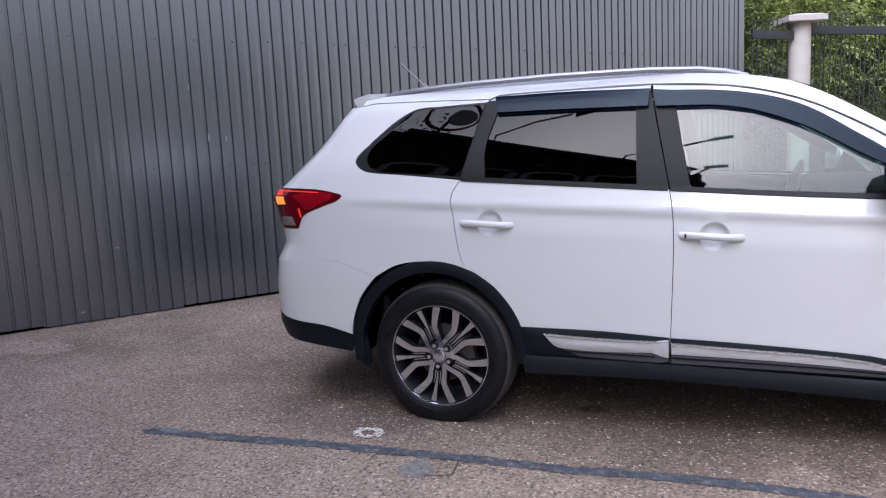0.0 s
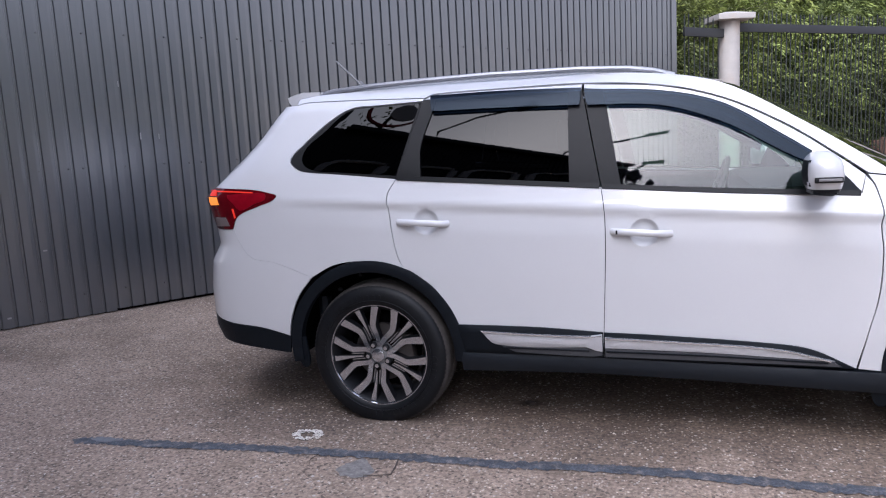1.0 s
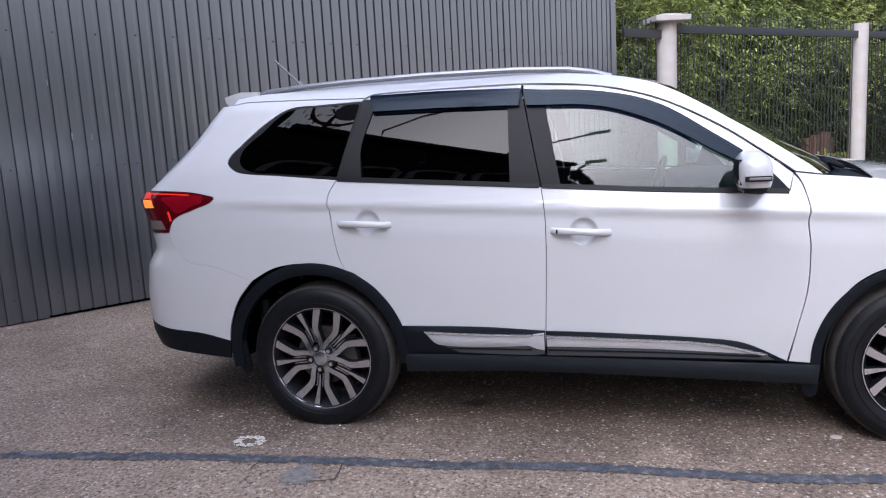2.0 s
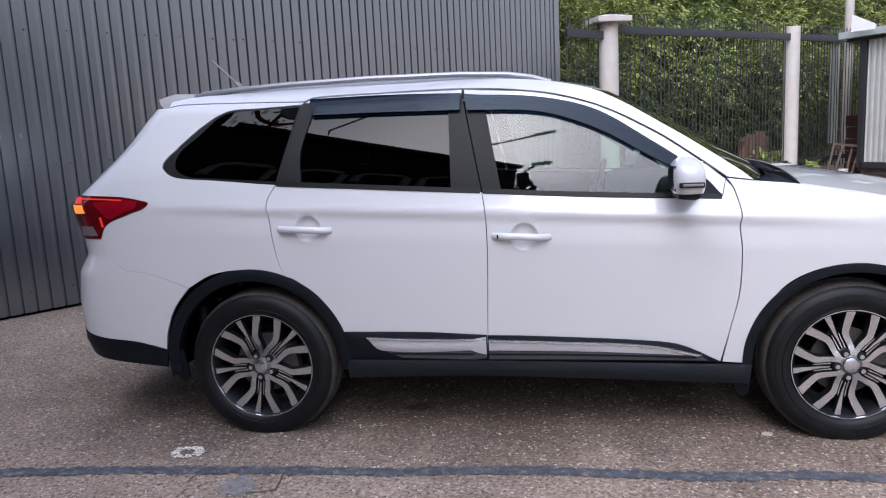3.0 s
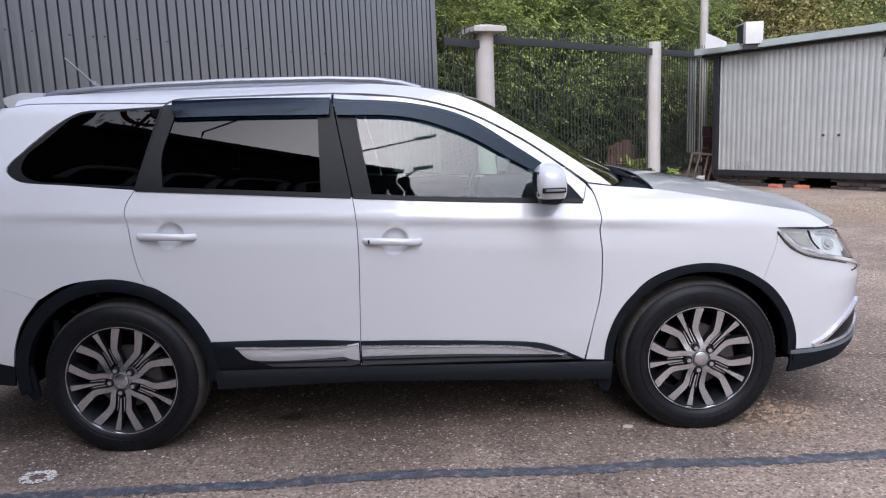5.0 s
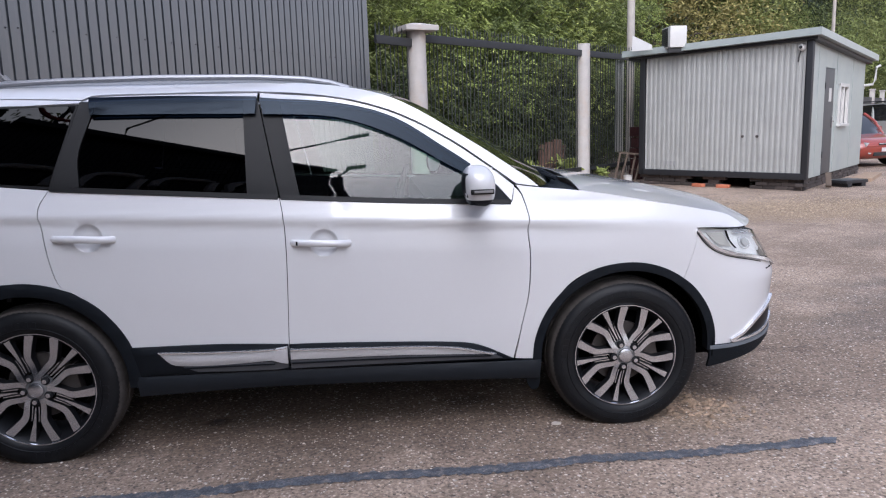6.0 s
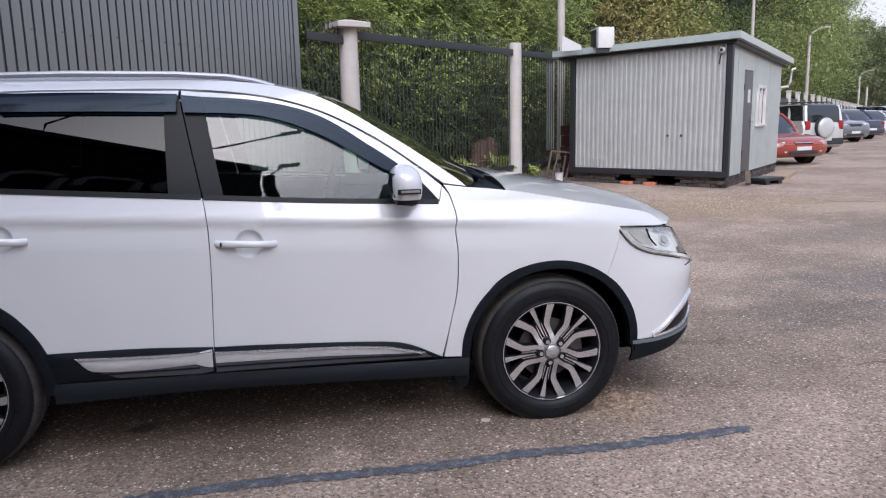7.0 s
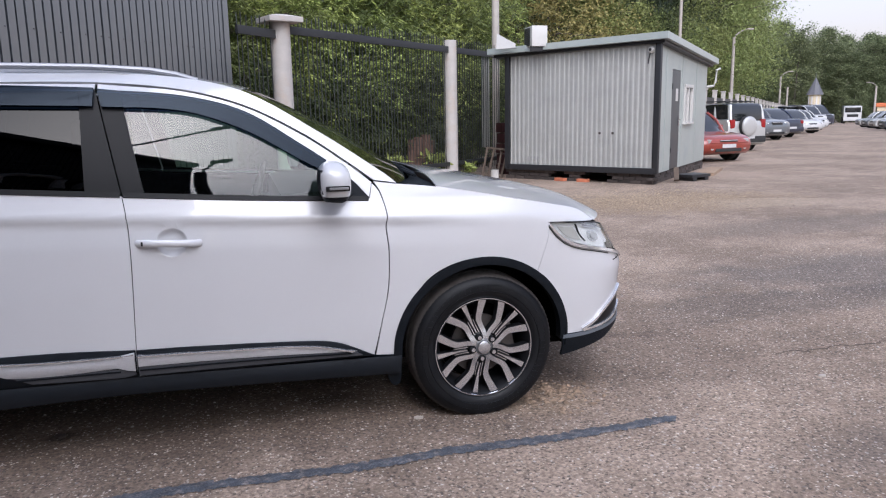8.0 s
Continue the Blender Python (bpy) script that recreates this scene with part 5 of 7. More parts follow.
def side(a, b):
    """x along a-b, y outwards, origin at a, within the cabin."""
    d = (b - a).normalized()
    n = Vector((d.y, -d.x, 0))
    if n.dot((a + b) / 2 - Vector((10.2, 13, 0))) < 0:
        n = -n
    return Matrix(((d.x, n.x, 0, a.x - C.x), (d.y, n.y, 0, a.y - C.y), (0, 0, 1, 0), (0, 0, 0, 1))), (b - a).length


mf, lf = side(C, CL)
ms, ls = side(C, CR)
z0, z1 = 0.22, 2.74
front = part("front_wall", boxed((lf / 2, -0.05, (z0 + z1) / 2), (lf, 0.08, z1 - z0)), M_trimc, cabin)
front.matrix_basis = mf
bm = bmesh.new()
n = 30
pt = (lf - 0.16) / n
prof = []
for k in range(n):
    x = 0.08 + k * pt
    prof += [(x, 0.009), (x + pt * 0.40, 0.009), (x + pt * 0.58, 0.0), (x + pt * 0.82, 0.0)]
prof.append((lf - 0.08, 0.009))
cols = [[bm.verts.new((x, y, z)) for z in (z0 + 0.10, z1)] for x, y in prof]
for a, b in zip(cols, cols[1:]):
    bm.faces.new((a[0], b[0], b[1], a[1]))
part("profiled_sheet", bm, M_zinc, front, "galvanised profiled sheet", smooth=False)
part("corner_post", boxed((0.0, 0.0, (z0 + z1) / 2), (0.10, 0.09, z1 - z0), 0.005), M_trimc, front)
part("corner_post", boxed((lf, 0.0, (z0 + z1) / 2), (0.12, 0.10, z1 - z0), 0.005), M_trimc, front)
part("bottom_beam", boxed((lf / 2, 0.0, z0 + 0.05), (lf, 0.10, 0.12), 0.005), M_trimc, front)
for x in (0.93, 1.22):
    part("vent_hole", cyl(bmesh.new(), (x, 0.0, 1.02), (x, 0.030, 1.02), 0.025, n=12), M_brick, front)
part("corner_camera", lathe(bmesh.new(), [(0.001, 0.085), (0.030, 0.085), (0.034, 0.078), (0.058, 0.06), (0.062, 0.02), (0.062, 0.0)], 24, "y", c=(0.15, 0.01, 2.62)), M_white, front, "round white wall camera")
part("camera_lens", lathe(bmesh.new(), [(0.001, 0.09), (0.026, 0.089), (0.030, 0.084)], 16, "y", c=(0.15, 0.01, 2.62)), M_trimc, front)
part("cable", tube(bmesh.new(), [(0.17, 0.03, 2.57), (0.20, 0.03, 2.45), (0.21, 0.03, 2.36)], 0.012, 6), M_trimc, front)
M_mark = mat("faint_pale_mark", (0.31, 0.31, 0.305), 0.7)
# half-readable scratch marks low on the sheet are plain pale bars
for k, w in enumerate((0.05, 0.03, 0.05, 0.04)):
    part("pale_bar", boxed((lf - 0.56 - k * 0.08, 0.021, 0.46), (w, 0.004, 0.10)), M_mark, front)

sidew = new("side_wall")
sidew.parent = cabin
sidew.matrix_basis = ms
D0, D1, DZ = 1.16, 1.92, 2.30
V0, V1, VZ0, VZ1 = 2.32, 3.14, 1.14, 2.02
for nm, x0, x1, a, b in (("wall_panel", 0.05, D0, z0, z1 + 0.02), ("wall_panel", D1, V0, z0, z1), ("wall_panel", V1, ls, z0, 2.62), ("wall_panel", V0, V1, z0, VZ0), ("wall_panel", V0, V1, VZ1, 2.68), ("wall_panel", D0, D1, DZ, 2.72)):
    part(nm, boxed(((x0 + x1) / 2, -0.05, (a + b) / 2), (x1 - x0, 0.10, b - a)), M_sand, sidew)
door = part("door", boxed(((D0 + D1) / 2, -0.03, (z0 + DZ) / 2), (D1 - D0 - 0.02, 0.06, DZ - z0 - 0.02), 0.005), mat("grey_steel_door", (0.055, 0.057, 0.06), 0.45, var=0.1), sidew, "grey steel door")
cabin_handle = part("handle_plate", boxed((D1 - 0.10, 0.01, 1.24), (0.04, 0.02, 0.22), 0.004), M_chrome, sidew)
part("lever", boxed((D1 - 0.16, 0.045, 1.26), (0.13, 0.02, 0.02), 0.005), M_chrome, sidew)
part("notice", boxed((D0 + 0.44, 0.004, 1.78), (0.20, 0.006, 0.26)), M_white, sidew, "small white paper notice")
part("window_pane", boxed(((V0 + V1) / 2, -0.05, (VZ0 + VZ1) / 2), (V1 - V0 - 0.1, 0.02, VZ1 - VZ0 - 0.1)), M_white, sidew, "curtained window pane")
for c, s in (((V0 + 0.035, 0.01, (VZ0 + VZ1) / 2), (0.07, 0.06, VZ1 - VZ0)), ((V1 - 0.035, 0.01, (VZ0 + VZ1) / 2), (0.07, 0.06, VZ1 - VZ0)), (((V0 + V1) / 2, 0.008, (VZ0 + VZ1) / 2), (0.06, 0.05, VZ1 - VZ0)),
             (((V0 + V1) / 2, 0.012, VZ1 - 0.03), (V1 - V0, 0.06, 0.07)), (((V0 + V1) / 2, 0.02, VZ0 + 0.03), (V1 - V0 + 0.06, 0.10, 0.05))):
    part("window_frame", boxed(c, s, 0.004), M_white, sidew, "white plastic window frame")
for x in (0.62, 2.10, 3.60):
    part("panel_seam", boxed((x, 0.003, 1.46), (0.035, 0.008, 2.40), 0.002), M_sand, sidew)
part("door_hinge", boxed((D0 + 0.02, 0.006, 0.62), (0.03, 0.02, 0.12), 0.004), M_trimc, sidew)
part("door_hinge", boxed((D0 + 0.02, 0.006, 1.95), (0.03, 0.02, 0.12), 0.004), M_trimc, sidew)
part("pipe", tube(bmesh.new(), [(ls - 0.1, 0.02, 2.02), (ls - 0.06, 0.18, 2.04), (ls - 0.02, 0.22, 2.15), (ls, 0.22, 2.42), (ls + 0.05, 0.3, 2.46)], 0.03, 8), M_white, sidew)
# roof slab with overhang
dl, dr = (CL - C).normalized(), (CR - C).normalized()
q = [C - dl * 0.22 - dr * 0.22, C + dl * (lf + 0.45) - dr * 0.22, C + dl * (lf + 0.45) + dr * (ls + 0.30), C - dl * 0.22 + dr * (ls + 0.30)]
zt = [2.80, 2.74, 2.50, 2.58]
for nm, mtl, lo, hi, grow in (("roof", M_zinc, 0.0, 0.13, 0.0), ("soffit", M_trimc, -0.06, -0.002, -0.16)):
    bm = bmesh.new()
    mid = sum(q, Vector()) / 4
    k = [p + (mid - p).normalized() * (-grow) - C for p in q]
    lov = [bm.verts.new((p.x, p.y, z + lo)) for p, z in zip(k, zt)]
    hiv = [bm.verts.new((p.x, p.y, z + hi)) for p, z in zip(k, zt)]
    bm.faces.new(lov), bm.faces.new(hiv)
    for i in range(4):
        bm.faces.new((lov[i], lov[(i + 1) % 4], hiv[(i + 1) % 4], hiv[i]))
    part(nm, bm, M_sand if nm == "roof" else mtl, cabin, "pale grey sheet roof" if nm == "roof" else "", smooth=False)
for a, b in ((CL, CL + (CR - C)), (CL + (CR - C), CR)):
    m, ln = side(a, b)
    o = part("back_wall", boxed((ln / 2, -0.05, 1.4), (ln, 0.1, 2.36)), M_sand, cabin)
    o.matrix_basis = m
part("cabin_floor", prism(bmesh.new(), [((C + dl * 0.1 + dr * 0.1 - C).x, (dl * 0.1 + dr * 0.1).y)] + [((p - C).x * 0.96, (p - C).y * 0.96) for p in (CR, CR + CL - C, CL)], 0.20, 0.28), M_trimc, cabin, smooth=False)
# brick footing: each brick by itself
rb = random.Random(12)
bk = None
for mtx, ln, gaps in ((mf, lf, ((0.98, 1.62), (1.95, 2.34))), (ms, ls, ())):
    for row in range(3):
        k = -0.06 if row % 2 else 0.06
        while k < ln - 0.1:
            if not any(g0 < k + 0.12 < g1 for g0, g1 in gaps):
                m = mtx @ pose(k + 0.12, -0.09 + rb.uniform(-0.012, 0.012), 0.035 + row * 0.072, 0, 0, rb.uniform(-2, 2))
                if bk is None:
                    bk = part("brick", boxed((0, 0, 0), (0.24, 0.12, 0.065), 0.004), M_brick, cabin)
                    bk.matrix_basis = m
                else:
                    again(bk, m, cabin)
            k += 0.252
for x, r_ in ((1.56, 8), (2.10, -12)):
    o = part("brick", boxed((0, 0, 0), (0.25, 0.12, 0.065), 0.004), M_redbrick, cabin, "orange clay brick")
    o.matrix_basis = mf @ pose(x, 0.06, 0.033, 0, 0, r_)

# what lies round the cabin
step = thing("door_step", "low dark plank step before the cabin door", "step", pose(10.75, 10.35, 0, 0, 0, 20))
part("plank", boxed((0.05, 0, 0.10), (0.62, 0.42, 0.06), 0.006), M_trimc, step)
part("beam", boxed((-0.15, 0, 0.035), (0.12, 0.4, 0.07), 0.005), M_trimc, step)
part("beam", boxed((0.25, 0, 0.035), (0.12, 0.4, 0.07), 0.005), M_trimc, step)
bm = boxed((0, 0, 0), (0.10, 0.42, 0.05), 0.005, pose(10.22, 10.10, 0.16, 32, 0, -30))
tagged(part("plank_offcut", bm, M_wood), "short pale wooden plank leaning on the step", "plank")
bm = bmesh.new()
prism(bm, [(11.4, 11.2), (12.7, 12.55), (12.95, 12.35), (11.75, 11.0)], 0.0, 0.07)
tagged(part("sand_heap", bm, M_clod), "low reddish sand ledge along the cabin", "sand")
M_conc2 = mat("grey_grille_wire", (0.14, 0.14, 0.14), 0.6)
ac = thing("air_conditioner", "white outdoor air conditioner on the cabin roof", "air conditioner", pose(7.80, 11.82, 2.82, 0, 0, -95))
part("casing", boxed((0, 0, 0.22), (0.56, 0.34, 0.42), 0.02), M_white, ac)
bm = lathe(bmesh.new(), [(0.02, -0.172), (0.16, -0.172), (0.165, -0.178), (0.17, -0.172)], 32, "y", c=(-0.06, 0, 0.22))
part("fan_opening", bm, M_trimc, ac)
part("grille_plate", boxed((-0.06, -0.171, 0.22), (0.40, 0.006, 0.37), 0.002), M_trimc, ac)
for k in range(9):
    part("grille_bar", boxed((-0.06, -0.181, 0.06 + 0.04 * k), (0.36, 0.004, 0.005)), M_conc2, ac)
for x in (-0.2, 0.2):
    part("foot", boxed((x, 0, -0.03), (0.05, 0.36, 0.12), 0.004), M_trimc, ac)
bm = bmesh.new()
prism(bm, [(-0.24, 0), (0.22, 0), (0.20, 0.10), (-0.26, 0.34)], -0.012, 0.012, "y", m=pose(7.22, 12.05, 2.82, -12, 0, -48))
tagged(part("roof_flap", bm, M_white, smooth=False), "white bent sheet leaning on the cabin roof", "sheet")


def wooden_frame(m, label):
    t = thing("wooden_frame", label, "frame", m, "old frames beside the cabin")
    for c, s in (((0, 0, 0.36), (0.045, 0.03, 0.72)), ((0.36, 0, 0.36), (0.045, 0.03, 0.72)), ((0.18, 0, 0.03), (0.315, 0.03, 0.05)), ((0.18, 0, 0.69), (0.315, 0.03, 0.05))):
        part("bar", boxed(c, s, 0.004), M_wood, t)
    return t


wooden_frame(pose(7.02, 13.15, 0.0, -14, 6, -40), "old brown wooden frame leaning against the cabin")
wooden_frame(pose(7.10, 13.00, 0.0, -20, 4, -52), "old brown wooden frame leaning against the cabin")
crate = thing("red_crate_stack", "stacked dark red crates beside the cabin", "crate", pose(7.72, 13.70, 0, 0, 0, 10))
M_redp = mat("faded_red_plastic", (0.03, 0.007, 0.008), 0.6, var=0.2)
for k in range(5):
    part("crate", boxed((0.03 * (k % 2), 0, 0.12 + 0.25 * k), (0.20, 0.30, 0.23), 0.02), M_redp, crate)
bm = lathe(bmesh.new(), [(0.001, 0.0), (0.09, 0.0), (0.095, 0.18), (0.10, 0.19), (0.001, 0.19)], 20, "z")
tagged(part("paint_bucket", bm, M_white), "small pale bucket beside the cabin", "bucket").location = (7.16, 12.66, 0.0)
# strip of profiled sheet and a concrete lamp pole behind the fence
bm = bmesh.new()
prof = [(k * 0.03, 0.02 * (k % 2)) for k in range(9)]
cols = [[bm.verts.new((x, y, z)) for z in (0.65, 2.80)] for x, y in prof]
for a, b in zip(cols, cols[1:]):
    bm.faces.new((a[0], b[0], b[1], a[1]))
bmesh.ops.solidify(bm, geom=bm.faces[:], thickness=0.003)
strip_sheet = tagged(part("sheet_strip", bm, M_zinc, smooth=False), "narrow galvanised sheet strip fixed to the fence", "metal sheet")
strip_sheet.matrix_basis = pose(7.33, 14.08, 0, 0, 0, 20)
M_conc = mat("weathered_concrete", (0.36, 0.33, 0.295), 0.9, var=0.12, scale=4, bump=0.2, bump_scale=30)


def pole(x, y, h, r, lamp, label, yaw=0.0):
    t = thing("street_lamp" if lamp else "pole", label, "street lamp" if lamp else "pole", pose(x, y, land(x, y), 0, 0, yaw), "poles along the fence")
    part("shaft", cyl(bmesh.new(), (0, 0, 0), (0, 0, h), r, r * 0.7, 10), M_conc, t)
    if lamp:
        part("arm", tube(bmesh.new(), [(0, 0, h - 0.2), (0.10, 0, h + 0.12), (0.40, 0, h + 0.34), (0.7, 0, h + 0.44)], 0.045, 6), M_conc, t)
        part("lamp_head", boxed((0.9, 0, h + 0.46), (0.45, 0.2, 0.10), 0.035), M_conc, t)
    return t


pole(7.88, 14.62, 8.0, 0.108, False, "tall weathered concrete pole behind the fence")

# cut logs behind the fence
M_bark = mat("reddish_bark", (0.105, 0.062, 0.045), 0.9, var=0.4, scale=12, bump=0.6, bump_scale=40)
for k, (dx, dy, h, r) in enumerate(((0, 0, 0.95, 0.12), (0.2, 0.1, 1.0, 0.13), (-0.18, -0.1, 0.9, 0.11), (0.36, 0.28, 0.86, 0.1))):
    tagged(part("cut_log", cyl(bmesh.new(), (5.55 + dx, 13.45 + dy, 0), (5.58 + dx, 13.48 + dy, h), r, r * 0.93, 14), M_bark), "upright reddish cut log behind the fence", "log", "cut logs")


# ---- trees and shrubs ----
def leafy(name, color, var=0.5):
    m = bpy.data.materials.new(name)
    m.use_nodes = True
    nt = m.node_tree
    b = nt.nodes["Principled BSDF"]
    ge, mr, vm, rgb = (nt.nodes.new(k) for k in ("ShaderNodeNewGeometry", "ShaderNodeMapRange", "ShaderNodeVectorMath", "ShaderNodeRGB"))
    mx = nt.nodes.new("ShaderNodeMix")
    mx.data_type = "RGBA"
    rgb.outputs[0].default_value = (*color, 1)
    mr.inputs["To Min"].default_value, mr.inputs["To Max"].default_value = 1 - var, 1 + var
    nt.links.new(ge.outputs["Random Per Island"], mr.inputs["Value"])
    oi = nt.nodes.new("ShaderNodeObjectInfo")
    m2 = nt.nodes.new("ShaderNodeMapRange")
    m2.inputs["To Max"].default_value = 0.35
    nt.links.new(oi.outputs["Random"], m2.inputs["Value"])
    nt.links.new(m2.outputs[0], mx.inputs["Factor"])
    nt.links.new(rgb.outputs[0], mx.inputs["A"])
    mx.inputs["B"].default_value = (color[0] * 1.25, color[1] * 0.95, color[2] * 0.9, 1)
    vm.operation = "SCALE"
    nt.links.new(mx.outputs["Result"], vm.inputs[0]), nt.links.new(mr.outputs[0], vm.inputs["Scale"])
    nt.links.new(vm.outputs[0], b.inputs["Base Color"])
    b.inputs["Roughness"].default_value = 0.55
    b.inputs["Specular IOR Level"].default_value = 0.3
    tl, ms_ = nt.nodes.new("ShaderNodeBsdfTranslucent"), nt.nodes.new("ShaderNodeMixShader")
    nt.links.new(vm.outputs[0], tl.inputs[0])
    ms_.inputs[0].default_value = 0.35
    nt.links.new(b.outputs[0], ms_.inputs[1]), nt.links.new(tl.outputs[0], ms_.inputs[2])
    nt.links.new(ms_.outputs[0], nt.nodes["Material Output"].inputs[0])
    return m


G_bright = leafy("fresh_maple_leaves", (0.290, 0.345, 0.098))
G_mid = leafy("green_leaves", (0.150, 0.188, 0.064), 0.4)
# G_mid made 1.4 times lighter: sunlight on the taller trees put into the colour
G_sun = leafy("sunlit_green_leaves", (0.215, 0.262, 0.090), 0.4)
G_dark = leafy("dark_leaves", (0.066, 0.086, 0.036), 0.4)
G_yellow = leafy("yellowing_leaves", (0.300, 0.290, 0.110))
# distance haze over the far wood is mixed into this leaf colour
G_far = leafy("pale_green_leaves", (0.150, 0.185, 0.092))
G_fir = leafy("fir_needles", (0.026, 0.040, 0.020))
M_trunk = mat("grey_bark", (0.10, 0.085, 0.07), 0.95, var=0.35, scale=6, bump=0.6, bump_scale=25)


def leaves(points, droop, size, rs, slim=0.42):
    """Folded pointed leaves at the given points: each two triangles."""
    n = len(points)
    d = rs.normal(size=(n, 3)) * (1, 1, 0.55) + (0, 0, -droop)
    d /= np.linalg.norm(d, axis=1, keepdims=True)
    s = np.cross(d, rs.normal(size=(n, 3)))
    s /= np.maximum(np.linalg.norm(s, axis=1, keepdims=True), 1e-6)
    u = np.cross(s, d)
    L = (size * rs.uniform(0.6, 1.3, (n, 1)))
    P = points
    v = np.stack([P, P + d * L * 0.45 + s * L * slim * 0.5 - u * L * 0.06, P + d * L, P + d * L * 0.45 - s * L * slim * 0.5 - u * L * 0.06], 1).reshape(-1, 3)
    i = np.arange(n)[:, None] * 4
    f = np.concatenate([i + [0, 1, 2], i + [0, 2, 3]], 1).reshape(-1, 3)
    return v, f


def sprays(points, count, size, rs, slim=0.30, droop=0.35, per=9):
    """Pinnate sprays: slender leaves in pairs along short drooping twigs."""
    n = count // per
    P = points[rs.randint(len(points), size=n)]
    a = rs.uniform(0, 6.28, n)
    d = np.stack([np.cos(a), np.sin(a), rs.uniform(-0.9, 0.35, n)], 1)
    d /= np.linalg.norm(d, axis=1, keepdims=True)
    side = np.stack([-np.sin(a), np.cos(a), np.zeros(n)], 1)
    u = np.tile(np.linspace(0.15, 1.0, per), n)[:, None]
    D, S, B = np.repeat(d, per, 0), np.repeat(side, per, 0), np.repeat(P, per, 0)
    ln = np.repeat(size * rs.uniform(1.8, 3.4, n), per)[:, None]
    at = B + D * ln * u - np.array([0, 0, droop]) * ln * u * u
    sg = np.tile(np.where(np.arange(per) % 2, 1.0, -1.0), n)[:, None]
    sg[per - 1::per] = 0
    e = D * 0.7 + S * sg * rs.uniform(0.7, 1.1, (len(at), 1)) + np.array([0, 0, -0.35]) + rs.normal(size=(len(at), 3)) * 0.15
    e /= np.linalg.norm(e, axis=1, keepdims=True)
    w = np.cross(e, np.array([0, 0, 0.8]) + rs.normal(size=(len(at), 3)) * 0.7)
    w /= np.maximum(np.linalg.norm(w, axis=1, keepdims=True), 1e-6)
    up = np.cross(w, e)
    L = size * rs.uniform(0.7, 1.25, (len(at), 1))
    v = np.stack([at, at + e * L * 0.42 + w * L * slim * 0.5 + up * L * 0.05, at + e * L, at + e * L * 0.42 - w * L * slim * 0.5 + up * L * 0.05], 1).reshape(-1, 3)
    i = np.arange(len(at))[:, None] * 4
    f = np.concatenate([i + [0, 1, 2], i + [0, 2, 3]], 1).reshape(-1, 3)
    return v, f


def leaf_mesh(name, v, f, material):
    me = bpy.data.meshes.new(name)
    me.vertices.add(len(v)), me.loops.add(len(f) * 3), me.polygons.add(len(f))
    me.vertices.foreach_set("co", v.ravel())
    me.loops.foreach_set("vertex_index", f.ravel())
    me.polygons.foreach_set("loop_start", np.arange(len(f)) * 3)
    me.update()
    me.materials.append(material)
    return me


def tree(name, label, category, m, height, radius, base, count, size, material, seed, droop=0.5, clumps=60, shape=1.0, trunk_r=0.12, slim=0.42, group="", stems=1, limbs=14, spray=False):
    """A tapered trunk with limbs, and a crown of leaf clumps with gaps between them."""
    rs = np.random.RandomState(seed)
    t = thing(name, label, category, m, group)
    bm = bmesh.new()
    tips = []
    for k in range(stems):
        lean = rs.normal(size=2) * 0.06 * height * (1 if stems == 1 else 1.2)
        pts = [(lean[0] * u * u + rs.normal() * 0.03, lean[1] * u * u + rs.normal() * 0.03, height * 0.92 * u) for u in np.linspace(0, 1, 6)]
        tube(bm, pts, trunk_r / (1 + 0.3 * (stems - 1)), 7, 0.12)
        for j in range(limbs):
            u = rs.uniform(max(0.12, base / height), 0.95)
            a = rs.uniform(0, 6.28)
            ln = radius * (0.45 + 0.6 * rs.rand()) * (1 - 0.5 * max(0, u - 0.5) * shape)
            o = np.array(pts[0]) * 0 + np.array([lean[0] * u * u, lean[1] * u * u, height * 0.92 * u])
            e = o + np.array([math.cos(a) * ln, math.sin(a) * ln, ln * rs.uniform(0.1, 0.7)])
            tube(bm, [tuple(o), tuple(o * 0.5 + e * 0.5 + (0, 0, 0.1 * ln)), tuple(e)], trunk_r * 0.28, 5, 0.2)
            tips.append(e)
            tips.append(o * 0.45 + e * 0.55)
    part("trunk", bm, M_trunk, t)
    tips = np.array(tips)
    c = []
    while len(c) < clumps:
        h = rs.rand() ** 0.9
        z = base + (height - base) * h
        prof = radius * (math.sin(math.pi * min(1, 0.12 + 0.88 * h)) ** 0.6 * (1 - 0.25 * h) if shape < 1.5 else (1.02 - h))
        a, r = rs.uniform(0, 6.28), prof * math.sqrt(rs.uniform(0.15, 1.0))
        c.append((r * math.cos(a), r * math.sin(a), z))
    c = np.concatenate([np.array(c), tips])
    per = max(1, count // len(c))
    sz = radius * (rs.uniform(0.07, 0.20, (len(c), 1)) if spray else rs.uniform(0.09, 0.19, (len(c), 1)))
    p = np.repeat(c, per, 0) + rs.normal(size=(len(c) * per, 3)) * np.repeat(sz, per, 0) * (1, 1, 0.7)
    p[:, 2] = np.maximum(p[:, 2], 0.08)
    v, f = sprays(p, count, size, rs, slim) if spray else leaves(p, droop, size, rs, slim)
    o = new("crown", leaf_mesh("crown", v, f, material))
    o.parent = t
    return t


